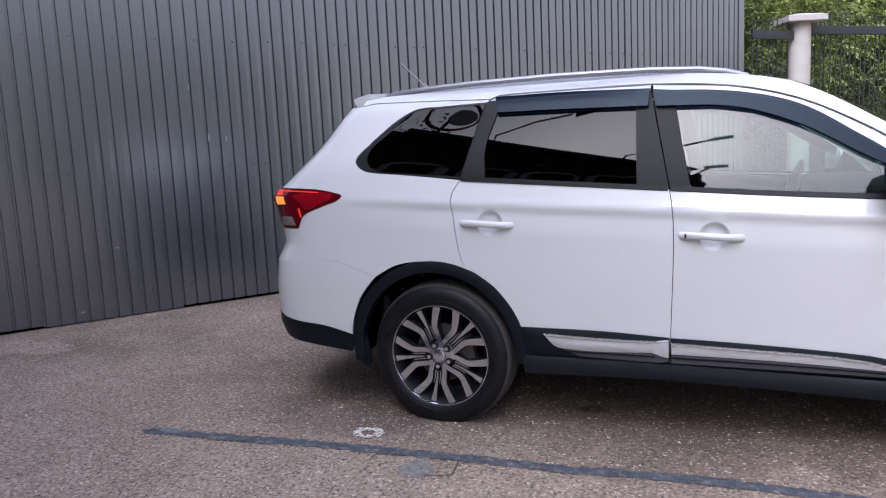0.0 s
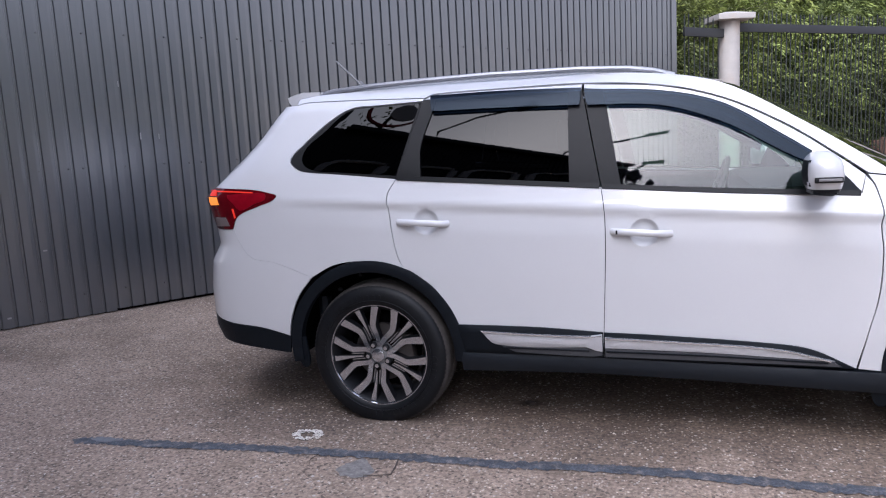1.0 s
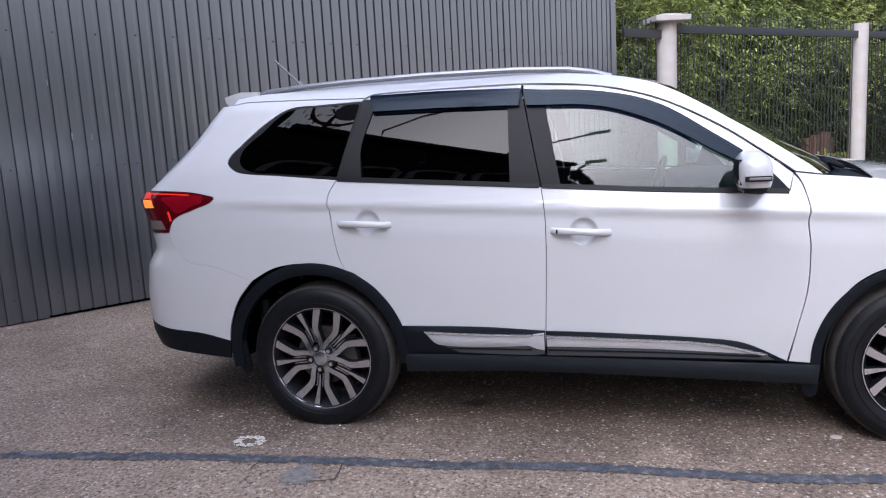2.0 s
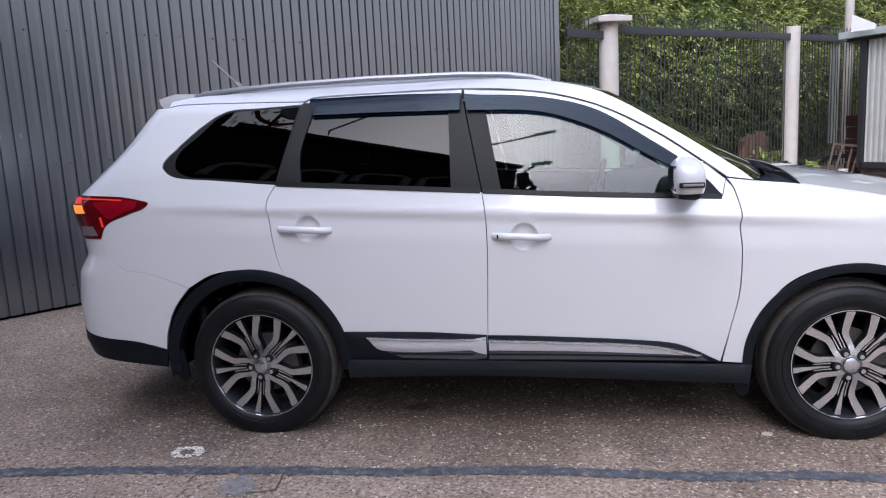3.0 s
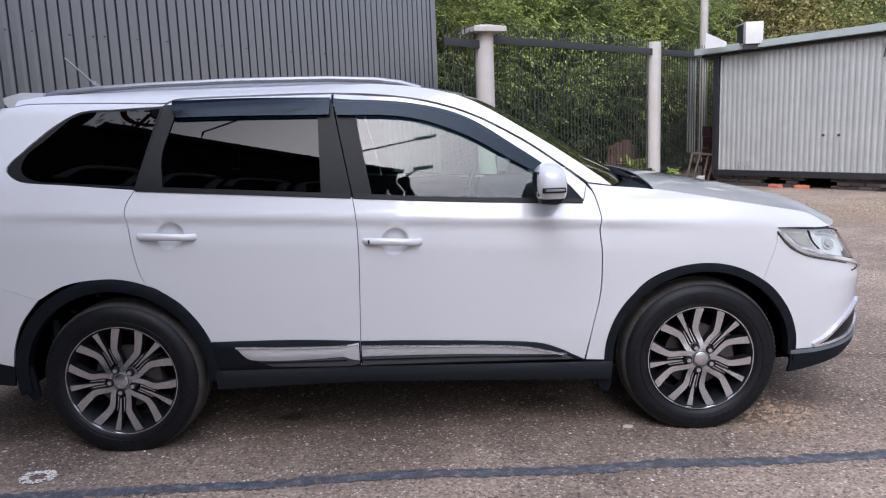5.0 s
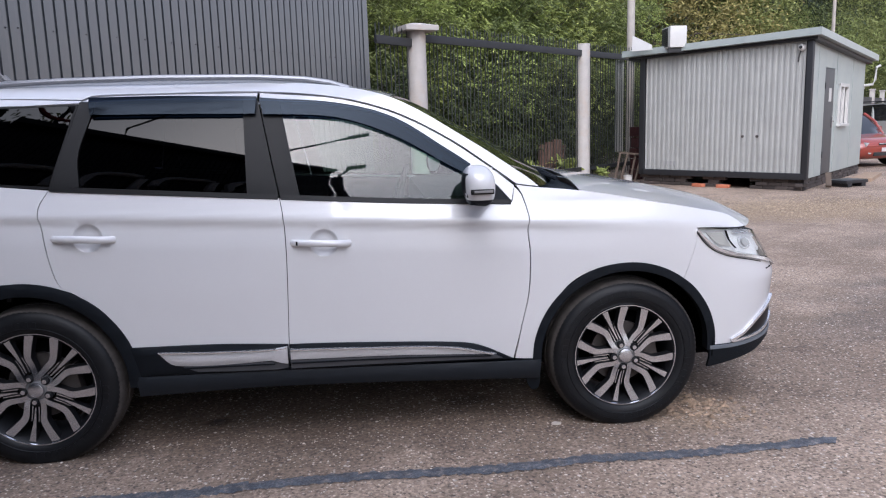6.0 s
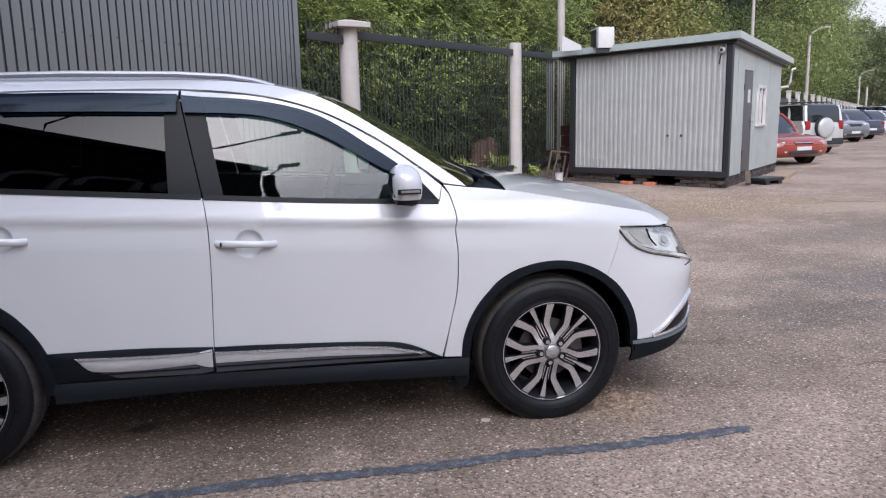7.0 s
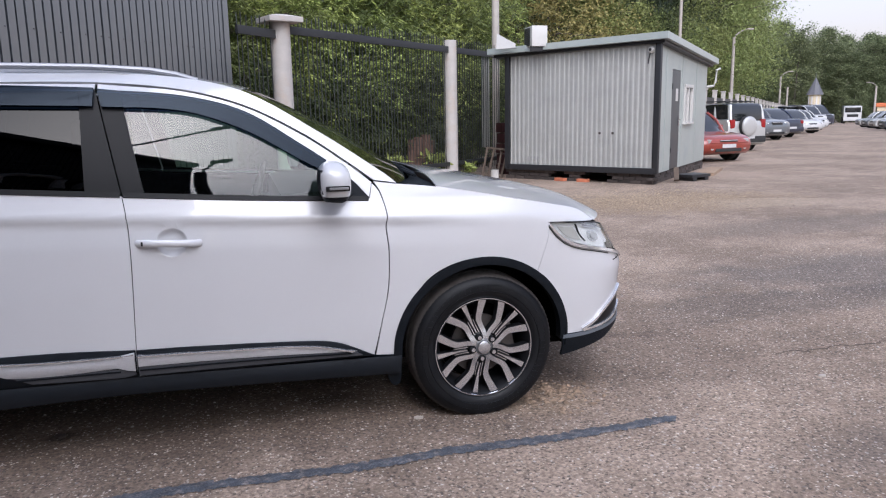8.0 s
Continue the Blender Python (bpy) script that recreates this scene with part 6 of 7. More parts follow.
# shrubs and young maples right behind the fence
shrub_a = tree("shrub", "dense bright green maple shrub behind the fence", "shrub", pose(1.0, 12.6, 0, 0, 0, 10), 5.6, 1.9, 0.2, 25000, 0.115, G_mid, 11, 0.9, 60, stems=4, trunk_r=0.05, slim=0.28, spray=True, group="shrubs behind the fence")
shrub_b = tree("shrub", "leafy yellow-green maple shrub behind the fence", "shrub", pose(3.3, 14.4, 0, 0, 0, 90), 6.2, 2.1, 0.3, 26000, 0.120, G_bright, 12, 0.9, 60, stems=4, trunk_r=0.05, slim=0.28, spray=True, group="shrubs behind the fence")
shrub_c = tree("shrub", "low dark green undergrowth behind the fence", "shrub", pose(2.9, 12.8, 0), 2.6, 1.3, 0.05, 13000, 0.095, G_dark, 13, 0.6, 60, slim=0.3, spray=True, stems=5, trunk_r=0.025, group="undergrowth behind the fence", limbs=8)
for ob, places in ((shrub_a, ((5.2, 15.5, 200, 1.0), (7.9, 17.8, 60, 1.1), (-0.4, 12.4, 140, 1.0), (6.2, 18.5, 20, 1.15))), (shrub_b, ((6.5, 16.6, 30, 1.0), (2.2, 13.8, 250, 1.05), (9.5, 20.1, 100, 1.1), (4.4, 17.1, 300, 1.2))),
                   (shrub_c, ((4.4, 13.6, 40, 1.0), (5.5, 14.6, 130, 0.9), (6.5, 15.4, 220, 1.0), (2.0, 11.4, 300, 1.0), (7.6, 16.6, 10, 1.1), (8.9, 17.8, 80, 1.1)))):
    for x, y, a, s in places:
        o = copy_thing(ob, pose(x - 0.3, y + 0.33, 0, 0, 0, a))
        o.scale = (s, s, s)
plant = tree("weed_plant", "bright green broad-leaved weed at the post foot", "plant", pose(5.95, 13.15, 0), 0.62, 0.28, 0.05, 160, 0.20, G_bright, 31, 0.1, 14, stems=2, trunk_r=0.012, limbs=4)
o = copy_thing(plant, pose(6.75, 13.35, 0, 0, 0, 80))
o.scale = (0.6, 0.6, 0.55)
o = copy_thing(plant, pose(4.7, 12.3, 0, 0, 0, 150))

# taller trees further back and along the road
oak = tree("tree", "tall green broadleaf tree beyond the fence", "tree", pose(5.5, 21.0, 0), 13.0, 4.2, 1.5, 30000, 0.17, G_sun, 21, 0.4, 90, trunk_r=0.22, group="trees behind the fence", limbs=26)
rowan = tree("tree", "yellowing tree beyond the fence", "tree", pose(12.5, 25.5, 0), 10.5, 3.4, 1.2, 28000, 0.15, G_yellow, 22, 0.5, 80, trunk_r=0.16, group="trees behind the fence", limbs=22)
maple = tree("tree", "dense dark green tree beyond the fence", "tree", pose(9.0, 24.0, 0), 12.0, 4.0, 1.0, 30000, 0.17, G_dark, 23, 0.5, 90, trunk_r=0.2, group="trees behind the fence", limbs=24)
fir = tree("tree", "dark conifer with hanging boughs beyond the fence", "tree", pose(19.0, 30.5, 0), 19.0, 3.6, 1.0, 30000, 0.30, G_fir, 24, 1.3, 150, shape=2.0, trunk_r=0.25, slim=0.2, group="conifers behind the fence", limbs=40)
birch = tree("tree", "tall airy roadside tree with hanging twigs", "tree", pose(34.0, 44.0, land(34, 44)), 21.0, 4.8, 3.0, 30000, 0.21, G_sun, 25, 1.1, 90, trunk_r=0.26, group="trees along the road", limbs=30)
rs = random.Random(5)
for ob, places in ((oak, ((1.0, 19.0, 1.0), (13.5, 30.5, 1.1), (24.5, 37.5, 1.1), (44.0, 57.0, 1.3), (58.0, 74.0, 1.5), (17.5, 36, 1.2))), (rowan, ((15.0, 27.3, 1.05), (8.0, 28.0, 1.2))),
                   (maple, ((3.0, 24.5, 1.2), (17.5, 29.0, 0.8), (21.5, 31.8, 0.75), (27.0, 38.0, 0.9), (36.5, 50, 1.1), (50, 64, 1.3), (6.5, 33, 1.5))), (fir, ((22.5, 35.5, 1.1), (15.0, 33.5, 1.1), (25.5, 41.0, 1.1))),
                   (birch, ((29.0, 41.0, 1.05), (39.5, 52.0, 1.0), (31.5, 48.0, 1.2)))):
    for x, y, s in places:
        o = copy_thing(ob, pose(x, y, land(x, y), 0, 0, rs.uniform(0, 360)))
        o.scale = (s, s, s)
# young bright trees over the parked cars
young = tree("tree", "young light green tree above the parked cars", "tree", pose(16.6, 27.0, 0), 6.6, 2.3, 1.9, 18000, 0.14, G_sun, 27, 0.5, 55, trunk_r=0.09, group="young trees along the far fence")
for x, y, s in ((20.0, 30.0, 1.05), (23.6, 33.2, 1.0), (27.4, 37.8, 1.1), (32.0, 42.2, 1.1), (38.0, 48.5, 1.2), (45.0, 56.0, 1.3)):
    o = copy_thing(young, pose(x, y, land(x, y), 0, 0, x * 77))
    o.scale = (s, s, s)
# far wood that closes the road
wood = tree("tree", "tall tree of the far wood at the road's end", "tree", pose(92, 118, land(92, 118)), 25.0, 7.0, 1.0, 20000, 0.5, G_far, 28, 0.5, 110, trunk_r=0.35, group="far wood", limbs=24)
for n, (xa, ya), (xb, yb), big in ((14, (96.6, 116.1), (123.0, 98.4), 1.0), (12, (109.2, 133.7), (143.8, 115.8), 1.1)):
    for k in range(n):
        u = (k + 0.5) / n
        x, y = xa + (xb - xa) * u + rs.uniform(-1.5, 1.5), ya + (yb - ya) * u + rs.uniform(-4, 4)
        o = copy_thing(wood, pose(x, y, land(x, y), 0, 0, rs.uniform(0, 360)))
        k_ = big * (rs.uniform(0.62, 0.78) - 0.14 * min(1.0, u * 2.0) - 0.10 * max(0.0, u - 0.3))
        o.scale = (k_, k_, k_)
# a tall tree behind the yard building, seen only in the car's windows
for ob, x, y, s in ((oak, -13.5, -10.5, 1.5), (maple, -12.2, -9.6, 1.35), (maple, -15.0, -8.0, 1.3)):
    o = copy_thing(ob, pose(x, y, 0, 0, 0, 40))
    o.scale = (s, s, s)
# unseen trees, added to dim light from the right and the wall's reflection
for ob, x, y, k_, a in ((maple, 12.5, -8.5, 0.42, 10), (oak, 15.5, -12.5, 0.5, 70), (maple, 15.8, -5.6, 0.42, 130), (oak, 18.5, -8.0, 0.5, 260), (oak, 19.0, -3.4, 0.45, 20)):
    o = copy_thing(ob, pose(x, y, 0, 0, 0, a))
    o.scale = (k_, k_, k_)
# more unseen trees, added behind the viewer to mask the bright horizon in reflections
for k in range(9):
    x, y = 4 + 9 * k, -44 + 2.5 * k
    o = copy_thing(wood, pose(x, y, 0, 0, 0, 50 * k))
    o.scale = (0.55, 0.55, 0.5 + 0.06 * (k % 3))


# ---- far along the road: parked cars, fence posts, lamps, a truck and a little tower ----
M_tyre2 = mat("far_tyre", (0.02, 0.02, 0.02), 0.8)
M_plate = mat("plate_white", (0.48, 0.48, 0.48), 0.5)
M_glassf = mat("dark_car_glass", (0.012, 0.014, 0.016), 0.05, var=0.02, coat=0.5)
M_redl = mat("red_lens", (0.22, 0.012, 0.012), 0.2, var=0.05)
M_whl = mat("pale_lens", (0.36, 0.36, 0.35), 0.15, var=0.05)


def shell(bm, prof, w, edge, mi=0):
    """A closed side outline swept across a width with softened shoulders."""
    c = np.mean(np.array(prof), axis=0)
    rings = []
    for y, k in ((-w, edge), (-w + 0.07, 0.0), (-w * 0.5, -0.012), (0, -0.016), (w * 0.5, -0.012), (w - 0.07, 0.0), (w, edge)):
        row = []
        for p in prof:
            d = np.array(p) - c
            d = d * (1 - k / max(np.linalg.norm(d), 0.05))
            row.append(bm.verts.new((c[0] + d[0], y, c[1] + d[1])))
        rings.append(row)
    n = len(prof)
    for a, b in zip(rings, rings[1:]):
        for i in range(n):
            bm.faces.new((a[i], a[(i + 1) % n], b[(i + 1) % n], b[i])).material_index = mi
    bm.faces.new(rings[0]), bm.faces.new(rings[-1])
    return bm


def parked(m, label, paint, length, height, style, group, spare=False):
    """A parked car, nose to +x, origin on the ground under its middle. style: hatch, sedan, suv or van."""
    t = thing("parked_car", label, "car", m, group)
    h, L, w = height, length / 2, 0.87
    hood, tail = {"hatch": (0.58, 0.62), "sedan": (0.58, 0.62), "suv": (0.62, 0.66), "van": (0.62, 0.62)}[style]
    hz = h * hood
    body = spline([(-L, 0.30, 1), (-L + 0.02, h * tail - 0.12), (-L + 0.08, h * tail), (-L + 0.5, h * tail + 0.02), (0.3 * L, h * tail), (0.62 * L, hz - 0.01), (0.90 * L, hz - 0.10), (L - 0.03, hz - 0.22), (L, 0.50), (L - 0.04, 0.30), (L - 0.16, 0.22, 1), (-L + 0.12, 0.22, 1)], 0.12, True)
    b = part("body", shell(bmesh.new(), body, w, 0.05), paint, t)
    gh = {"hatch": [(-L + 0.12, h * tail), (-L + 0.42, h * 0.95), (-L + 0.9, h), (0.05 * L, h), (0.28 * L, h * 0.95), (0.60 * L, hz)], "sedan": [(-L + 0.55, h * tail), (-L + 1.25, h * 0.96), (-L + 1.7, h), (0.08 * L, h), (0.25 * L, h * 0.95), (0.56 * L, hz)],
          "suv": [(-L + 0.05, h * tail), (-L + 0.14, h * 0.95), (-L + 0.35, h), (0.10 * L, h), (0.25 * L, h * 0.96), (0.52 * L, hz)], "van": [(-L + 0.03, h * tail), (-L + 0.06, h * 0.96), (-L + 0.3, h), (0.30 * L, h), (0.5 * L, h * 0.95), (0.78 * L, hz)]}[style]
    part("glasshouse", shell(bmesh.new(), spline([(gh[0][0], gh[0][1] - 0.04, 1)] + gh + [(gh[-1][0], gh[-1][1] - 0.05, 1)], 0.15, True), w - 0.13, 0.10), M_glassf, t, "dark car windows")
    x0, x1 = gh[1][0] + 0.05, gh[4][0] - 0.02
    bm = bmesh.new()
    shell(bm, [(x0, h * 0.955), (x0 + 0.25, h + 0.006), ((x0 + x1) / 2, h + 0.015), (x1 - 0.25, h + 0.006), (x1, h * 0.955)], w - 0.14, 0.03)
    part("roof", bm, paint, t)
    mid = (gh[2][0] + gh[3][0]) / 2
    for xa, xb, r, inn in ((gh[0][0] + 0.05, gh[1][0] + 0.07, 0.075, 0.0), (mid, mid, 0.04, 0.0), (gh[5][0] - 0.04, gh[4][0] - 0.02, 0.04, 0.0), (gh[0][0] + 0.75, gh[0][0] + 0.80, 0.05, 0.0)):
        for s in (1, -1):
            bm = tube(bmesh.new(), [(xa, s * (w - 0.12), h * (hood if xa > mid else tail) - 0.04), (xa * 0.5 + xb * 0.5, s * (w - 0.14), h * 0.82), (xb, s * (w - 0.185), h * 0.965)], r, 8)
            part("pillar", bm, paint, t)
    for s in (1, -1):
        part("sill_trim", boxed((0.02 * L, s * (w - 0.01), 0.30), (1.02 * L, 0.03, 0.12), 0.01), M_tyre2, t)
        for xd in (mid - 0.02, 0.40 * L):
            part("door_gap", boxed((xd, s * (w - 0.001), h * tail * 0.72), (0.012, 0.006, h * tail * 0.42)), M_tyre2, t)
    for x in (-0.59 * L, 0.62 * L):
        for s in (1, -1):
            part("wheel_arch", lathe(bmesh.new(), [(0.30, 0.02), (0.385, 0.02), (0.395, 0.0), (0.385, -0.004), (0.30, -0.004)], 28, "y", c=(x, s * (w - 0.002), 0.34)), M_tyre2, t)
            o = part("wheel", lathe(bmesh.new(), [(0.001, -0.10), (0.28, -0.10), (0.315, -0.07), (0.32, 0.0), (0.31, 0.08), (0.27, 0.10), (0.001, 0.10)], 28, "y", c=(x, s * (w - 0.09), 0.32)), M_tyre2, t)
            part("rim", lathe(bmesh.new(), [(0.205, 0.0), (0.20, s * 0.012), (0.16, s * 0.004), (0.05, s * 0.016), (0.001, s * 0.018)], 20, "y", c=(x, s * (w + 0.012), 0.32)), M_silver, o)
    low = style == "sedan"
    for s in (1, -1):
        lamp = part("head_lamp", boxed((0, 0, 0), (0.30, 0.40, 0.15), 0.055, pose(L - 0.20, s * 0.60, hz - (0.24 if low else 0.20), 0, 8, -s * 20)), M_whl, t)
        part("lamp_bowl", boxed((0, 0, 0), (0.30, 0.17, 0.10), 0.04, pose(L - 0.185, s * 0.55, hz - (0.245 if low else 0.205), 0, 8, -s * 20)), M_bowl, lamp)
        part("fog_lamp", cyl(bmesh.new(), (L - 0.10, s * 0.60, 0.40), (L - 0.005, s * 0.60, 0.40), 0.055, n=14), M_whl, t)
        part("tail_lamp", boxed((-L + 0.06, s * 0.71, h * tail - 0.14), (0.12, 0.22, 0.17 if style != "suv" else 0.32), 0.05), M_redl, t)
        part("mirror", boxed((0.36 * L, s * (w + 0.08), h * tail + 0.08), (0.10, 0.16, 0.12), 0.035), paint, t)
        part("window_line", boxed(((gh[0][0] + gh[5][0]) / 2, s * (w - 0.045), h * tail + 0.006), (gh[5][0] - gh[0][0] - 0.35, 0.012, 0.022), 0.004), M_tyre2, t)
    grille = part("grille", boxed((L - 0.03, 0, hz - (0.26 if low else 0.24)), (0.06, 0.66, 0.12 if low else 0.20), 0.03), M_tyre2, t)
    part("grille_bar", boxed((L + 0.002, 0, hz - (0.215 if low else 0.16)), (0.02, 0.64, 0.016), 0.005), M_silver, grille)
    part("bumper_lip", boxed((L - 0.02, 0, 0.545), (0.07, 1.40, 0.035), 0.014), paint, t)
    part("air_intake", boxed((L - 0.02, 0, 0.345), (0.06, 0.96, 0.10), 0.03), M_tyre2, t)
    part("plate", boxed((L + 0.012, 0, 0.455), (0.02, 0.50, 0.10)), M_plate, t, "blank pale plate")
    part("plate", boxed((-L - 0.065, 0, 0.50), (0.02, 0.50, 0.10)), M_plate, t, "blank pale plate")
    part("rear_bumper", boxed((-L + 0.02, 0, 0.42), (0.16, 1.6, 0.22), 0.06), M_tyre2 if style == "suv" else paint, t)
    if spare:
        cover = part("spare_wheel", lathe(bmesh.new(), [(0.001, -0.115), (0.20, -0.11), (0.27, -0.10), (0.325, -0.07), (0.34, -0.02), (0.34, 0.10)], 36, "y"), paint, t, "silver covered spare wheel")
        cover.matrix_basis = pose(-L - 0.10, 0.10, 0.88, 0, 0, -90)
        ring = part("cover_ring", lathe(bmesh.new(), [(0.336, -0.03), (0.347, -0.02), (0.347, 0.11), (0.336, 0.115)], 36, "y"), M_tyre2, t)
        ring.matrix_basis = cover.matrix_basis
        for s in (1, -1):
            part("roof_bar", tube(bmesh.new(), [(-L + 0.35, s * 0.62, h + 0.02), (-L + 0.5, s * 0.62, h + 0.07), (0.0, s * 0.62, h + 0.07), (0.15, s * 0.62, h + 0.02)], 0.02, 6), M_tyre2, t)
    return t


def paint(name, c, metal=0.0):
    return mat(name, c, 0.3, metal, 0.03, 2.0, coat=0.8)


P_red, P_silver, P_grey, P_navy, P_white, P_black = paint("orange_red_paint", (0.22, 0.034, 0.02)), paint("silver_paint", (0.46, 0.46, 0.45), 0.35), paint("graphite_paint", (0.12, 0.13, 0.14), 0.3), paint("navy_paint", (0.012, 0.016, 0.034)), paint("far_white_paint", (0.50, 0.50, 0.50)), paint("far_black_paint", (0.02, 0.02, 0.025))
OUT = -81.0                                        # parked square to the road


def spot(x, y, nose_out):
    return pose(x, y, land(x, y), 0, 0, OUT if nose_out else OUT + 180)


ROW = "cars parked along the far fence"
parked(spot(14.45, 16.7, True), "orange-red saloon parked nose to the road", P_red, 4.2, 1.42, "sedan", ROW)
parked(spot(18.3, 20.8, False), "silver off-roader with covered spare wheel on its tail", P_silver, 4.0, 1.66, "suv", ROW, True)
parked(spot(25.4, 28.2, True), "graphite grey crossover parked nose to the road", P_grey, 4.4, 1.6, "suv", ROW)
parked(spot(28.2, 30.6, False), "dark blue saloon parked tail to the road", P_navy, 4.5, 1.47, "sedan", ROW)
parked(spot(35.2, 37.0, True), "white saloon parked nose to the road", P_white, 4.5, 1.48, "sedan", ROW)
parked(spot(38.6, 40.4, True), "white hatchback parked nose to the road", P_white, 4.3, 1.5, "hatch", ROW)
parked(spot(45.0, 47.2, True), "white estate car parked nose to the road", P_white, 4.6, 1.55, "suv", ROW)
parked(spot(54.0, 57.6, True), "white van parked nose to the road", P_white, 5.2, 2.1, "van", ROW)
parked(spot(60.0, 63.2, True), "blue van parked nose to the road", P_navy, 5.4, 2.3, "van", ROW)
ROW2 = "cars parked across the road"
for x, y, p, lb in ((42.2, 34.2, P_black, "black saloon parked across the road"), (46.6, 39.4, P_grey, "graphite saloon parked across the road"), (51.0, 44.6, P_silver, "silver saloon parked across the road"), (55.4, 49.8, P_grey, "graphite hatchback parked across the road"),
                    (59.8, 55.0, P_silver, "silver hatchback parked across the road")):
    parked(pose(x + 0.9, y - 0.9, land(x, y), 0, 0, 150), lb, p, 4.4, 1.48, "sedan", ROW2)

# low fence with square white posts behind the parked cars
post = None
for k in range(24):
    x, y = 20.9 + 2.05 * k, 24.75 + 2.2 * k
    if post is None:
        post = thing("far_fence_post", "square white post of the far fence", "fence post", pose(x, y, land(x, y), 0, 0, 45), "posts of the far fence")
        part("shaft", boxed((0, 0, 1.15), (0.18, 0.18, 2.3), 0.01), M_post, post)
        part("cap", boxed((0, 0, 2.33), (0.23, 0.23, 0.06), 0.01), M_post, post)
    else:
        copy_thing(post, pose(x, y, land(x, y), 0, 0, 45))
rail = thing("far_fence", "dark iron panels of the far fence", "fence", pose(20.9, 24.75, 0, 0, 0, math.degrees(math.atan2(2.2, 2.05))))
for k in range(23):
    part("panel", boxed((3.007 * (k + 0.5), 0, 1.1 + land(20.9 + 2.05 * k, 24.75 + 2.2 * k)), (2.62, 0.04, 1.8)), M_iron, rail)

pole(31.3, 37.1, 5.9, 0.12, True, "concrete street lamp beside the far fence", -20)
pole(19.3, 24.3, 11.0, 0.075, False, "tall concrete pole among the trees")
pole(54.6, 61.0, 5.1, 0.13, True, "concrete street lamp beside the far fence", -40)
pole(58.1, 64.1, 4.2, 0.13, False, "concrete pole beside the far fence")
pole(77.3, 71.6, 4.7, 0.15, True, "street lamp across the road", 130)

tower = thing("gate_tower", "small cream tower with grey pointed roof", "tower", pose(92.3, 98.5, land(92, 98) - 0.4))
M_cream = mat("cream_render", (0.55, 0.47, 0.33), 0.85, var=0.06)
M_slate = mat("grey_roof", (0.10, 0.10, 0.11), 0.7)
part("plinth", cyl(bmesh.new(), (0, 0, 0), (0, 0, 2.2), 1.9, 1.8, 8), M_cream, tower)
part("lower_roof", cyl(bmesh.new(), (0, 0, 2.2), (0, 0, 3.0), 2.4, 1.3, 8), M_slate, tower)
part("drum", cyl(bmesh.new(), (0, 0, 2.8), (0, 0, 5.2), 1.25, 1.25, 8), M_cream, tower)
for k in range(8):
    a = k * math.pi / 4 + math.pi / 8
    part("pilaster", boxed((0, 0, 0), (0.18, 0.3, 2.0), 0.0, pose(1.2 * math.cos(a), 1.2 * math.sin(a), 4.0, 0, 0, math.degrees(a))), M_white, tower)
part("spire", cyl(bmesh.new(), (0, 0, 5.2), (0, 0, 8.0), 1.75, 0.12, 8), M_slate, tower)
part("finial", cyl(bmesh.new(), (0, 0, 8.0), (0, 0, 8.8), 0.06, 0.03, 6), M_slate, tower)
tower.scale = (0.74, 0.74, 0.96)

truck = thing("truck", "white cab-over lorry facing along the road", "truck", pose(91.8, 90.0, land(92, 90), 0, 0, -130))
part("cab", boxed((0, 0, 1.65), (2.0, 2.4, 1.9), 0.15), P_white, truck)
part("windscreen", boxed((1.0, 0, 2.05), (0.04, 2.1, 0.75), 0.01), M_glassf, truck)
part("bumper", boxed((0.95, 0, 0.62), (0.3, 2.4, 0.4), 0.05), P_white, truck)
part("grille", boxed((1.01, 0, 1.2), (0.04, 1.5, 0.4), 0.01), M_tyre2, truck)
part("load_box", boxed((-3.6, 0, 1.9), (5.0, 2.4, 1.6), 0.05), P_grey, truck)
for x in (0.2, -3.0, -4.4):
    for s in (1, -1):
        part("wheel", cyl(bmesh.new(), (x, s * 0.9, 0.5), (x, s * 1.2, 0.5), 0.5, n=20), M_tyre2, truck)
kiosk = thing("kiosk", "small orange-roofed kiosk at the road's end", "kiosk", pose(86.6, 78.0, land(85, 79.5), 0, 0, 45))
part("walls", boxed((0, 0, 1.2), (2.6, 3.4, 2.4), 0.02), M_cream, kiosk)
part("fascia", boxed((0, 0, 2.55), (2.9, 3.7, 0.5), 0.03), mat("orange_fascia", (0.55, 0.16, 0.06), 0.5), kiosk)


# ---- the side of the yard behind the viewer, seen in the car's windows ----
BX, BY, BH = 1.25, -9.25, 8.0
yard_m = Matrix(((-0.6816, 0.7317, 0, BX), (0.7317, 0.6816, 0, BY), (0, 0, 1, 0), (0, 0, 0, 1)))      # x: along the face, y: towards the car
yard = thing("wall_yard", "tall dark clad building closing the yard", "wall", yard_m, kind="structure")
# the face stands against the light: its shade is put into a near-black colour
M_yard = mat("near_black_coated_steel", (0.016, 0.017, 0.021), 0.45, var=0.1, scale=1.3, spec=0.4)
sh = part("sheet", clad_sheet(10, BH), M_yard, yard, smooth=False)
sh.location = (0.30, 0.02, 0)
for k in range(1, 6):
    again(sh, pose(0.30 + 1.15 * k, 0.02, 0), yard)
part("core", boxed((3.65, -3.1, BH / 2 - 0.05), (6.6, 6.0, BH - 0.1)), M_dark, yard)
part("eaves", boxed((3.60, -0.02, BH), (6.7, 0.30, 0.16), 0.01), M_trimc, yard)
tall = part("tall_sheet", clad_sheet(10, 10.4), M_yard, yard, smooth=False)
tall.location = (7.2, 0.02, 0)
for k in range(1, 4):
    again(tall, pose(7.2 + 1.15 * k, 0.02, 0), yard)
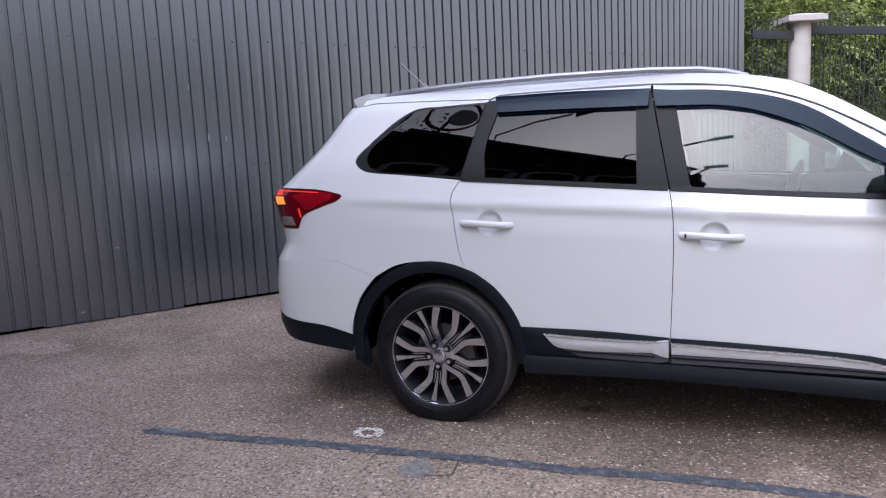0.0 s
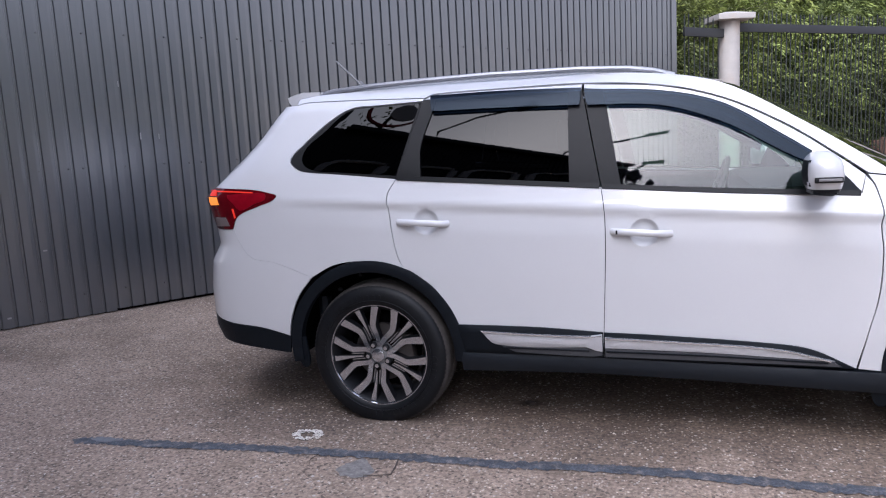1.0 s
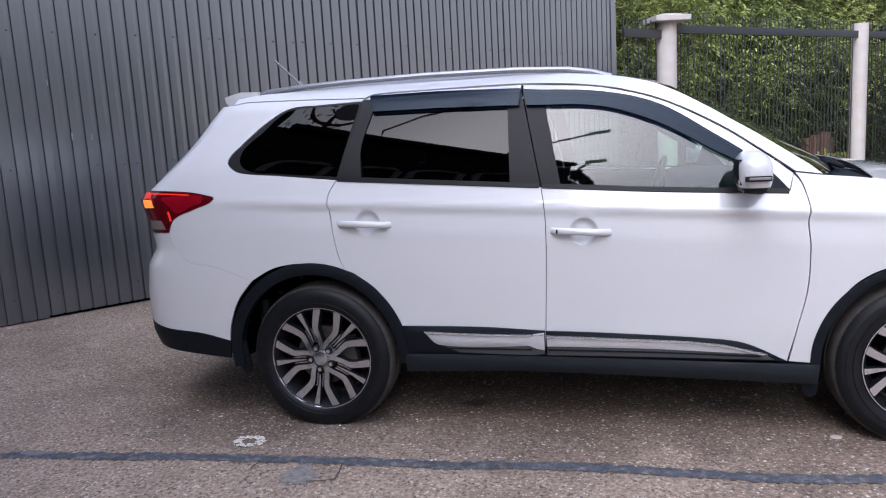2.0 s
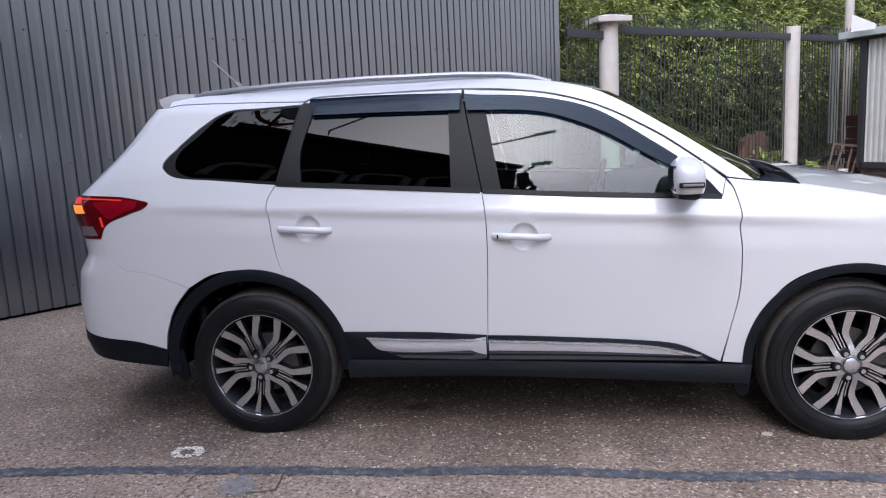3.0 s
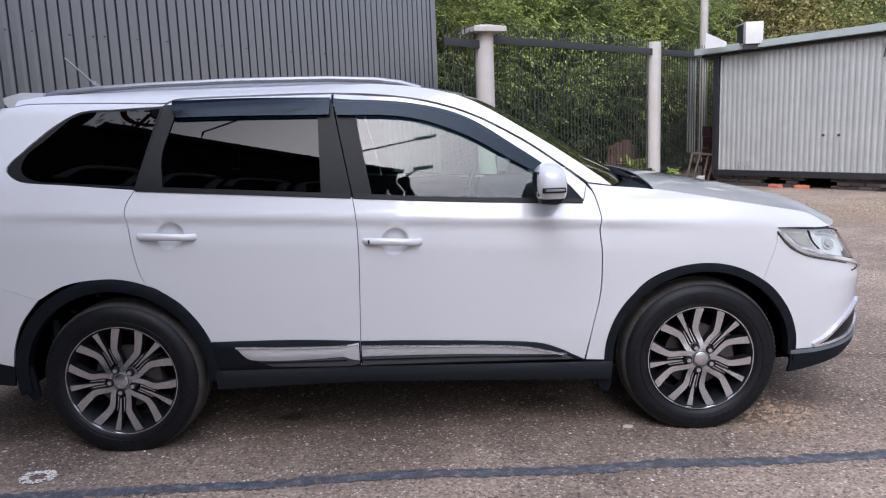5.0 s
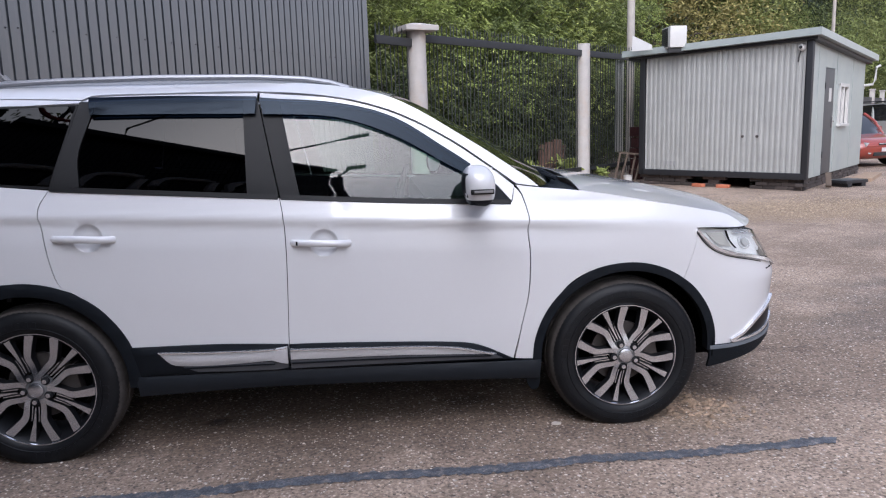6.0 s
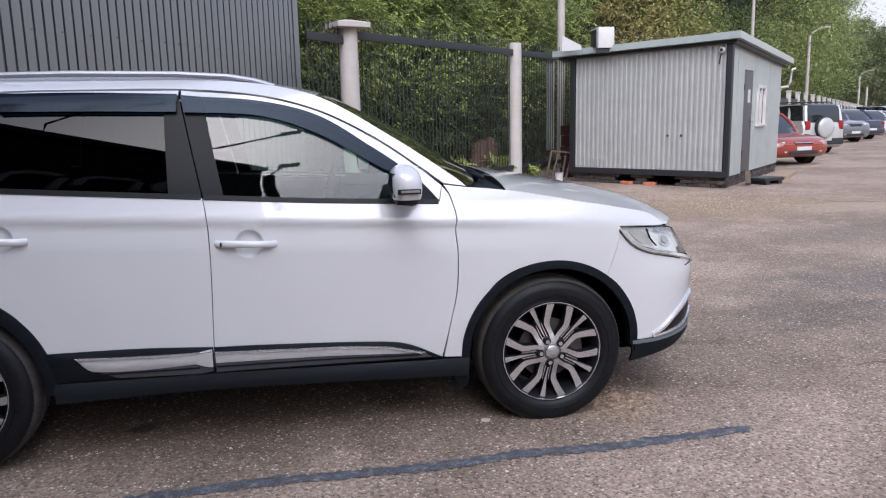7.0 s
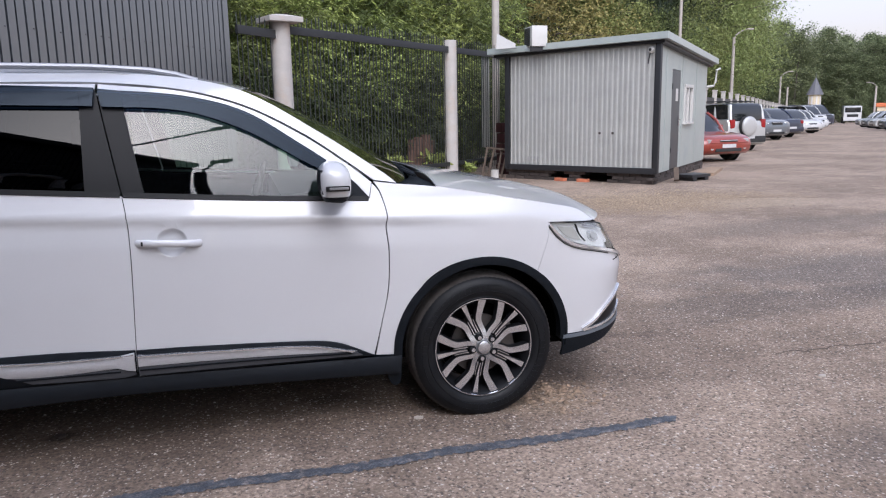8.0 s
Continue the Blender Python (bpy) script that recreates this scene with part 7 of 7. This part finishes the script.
part("tall_core", boxed((9.5, -3.1, 5.15), (4.6, 6.0, 10.3)), M_dark, yard)
sign = thing("facade_sign", "plain pale rounded outline shapes mounted high on the building", "sign", yard_m)
badge = thing("round_sign", "round red and white sign above the eaves", "sign", yard_m)
ring = part("sign_ring", lathe(bmesh.new(), [(0.54, -0.02), (0.60, -0.02), (0.60, 0.02), (0.54, 0.02), (0.54, -0.02)], 40, "y", c=(6.35, 0.14, 8.75)), mat("red_sign_paint", (0.45, 0.02, 0.03), 0.4), badge)
part("sign_disc", lathe(bmesh.new(), [(0.001, -0.02), (0.30, -0.02), (0.30, 0.02), (0.001, 0.02)], 32, "y", c=(6.15, 0.14, 8.75)), mat("white_sign_face", (0.8, 0.8, 0.8), 0.5), badge)
part("sign_post", boxed((6.35, 0.05, 8.4), (0.08, 0.06, 0.9), 0.01), M_trimc, badge)
M_pale = mat("pale_grey_sign", (0.80, 0.80, 0.82), 0.5)


def outline(x, w, h, gap):
    r = 0.25
    pts = [(x + w, gap), (x + w, h - r), (x + w - 0.08, h - 0.08), (x + w - r, h), (x + r, h), (x + 0.08, h - 0.08), (x, h - r), (x, 0.0)]
    bm = bmesh.new()
    tube(bm, [(a, 0.10, 5.25 + b) for a, b in pts], 0.085, 6)
    return part("sign_shape", bm, M_pale, sign)


for k, (w, g) in enumerate(((0.95, 0.0), (1.0, 0.35), (0.85, 0.0), (1.0, 0.35))):
    outline(1.6 + 1.28 * k, w, 1.15, g)
for nm, pts, head in (("bracket_lamp", [(-2.14, -5.60, 7.9), (-2.22, -5.50, 8.45), (-1.75, -5.75, 9.05), (-1.25, -6.15, 9.5)], (-1.0, -6.3, 9.6)), ("bracket_lamp", [(-0.25, -8.0, 7.9), (-0.1, -7.85, 8.45), (0.45, -7.9, 8.6), (1.25, -7.9, 8.72)], (1.45, -7.9, 8.74))):
    t = thing(nm, "dark street lamp on a bent bracket above the eaves", "street lamp", pose(0, 0, 0), "bracket lamps of the yard")
    part("arm", tube(bmesh.new(), pts, 0.03, 6), M_trimc, t)
    part("lamp_head", boxed(head, (0.40, 0.13, 0.035), 0.012), M_trimc, t)
yp = thing("street_lamp", "concrete street lamp with wires behind the viewer", "street lamp", pose(1.15, -12.6, 0))
# concrete coloured anthracite: the backlit silhouette is put into the colour
part("shaft", cyl(bmesh.new(), (0.25, 0, 0), (-0.02, 0, 10.0), 0.20, 0.15, 10), M_trimc, yp)
part("arm", tube(bmesh.new(), [(0, 0, 9.7), (0.05, 0.1, 10.2), (0.25, 0.3, 10.45)], 0.05, 6), M_trimc, yp)
part("lamp_head", boxed((0.42, 0.4, 10.5), (0.5, 0.24, 0.12), 0.03), M_trimc, yp)
for k, z in enumerate((9.6, 9.0)):
    part("wire", tube(bmesh.new(), [(0, 0, z), (4, -1.5, z - 0.9 - 0.2 * k), (9, -3.5, z - 1.2 - 0.3 * k), (16, -6, z - 0.8)], 0.018, 5), M_trimc, yp)
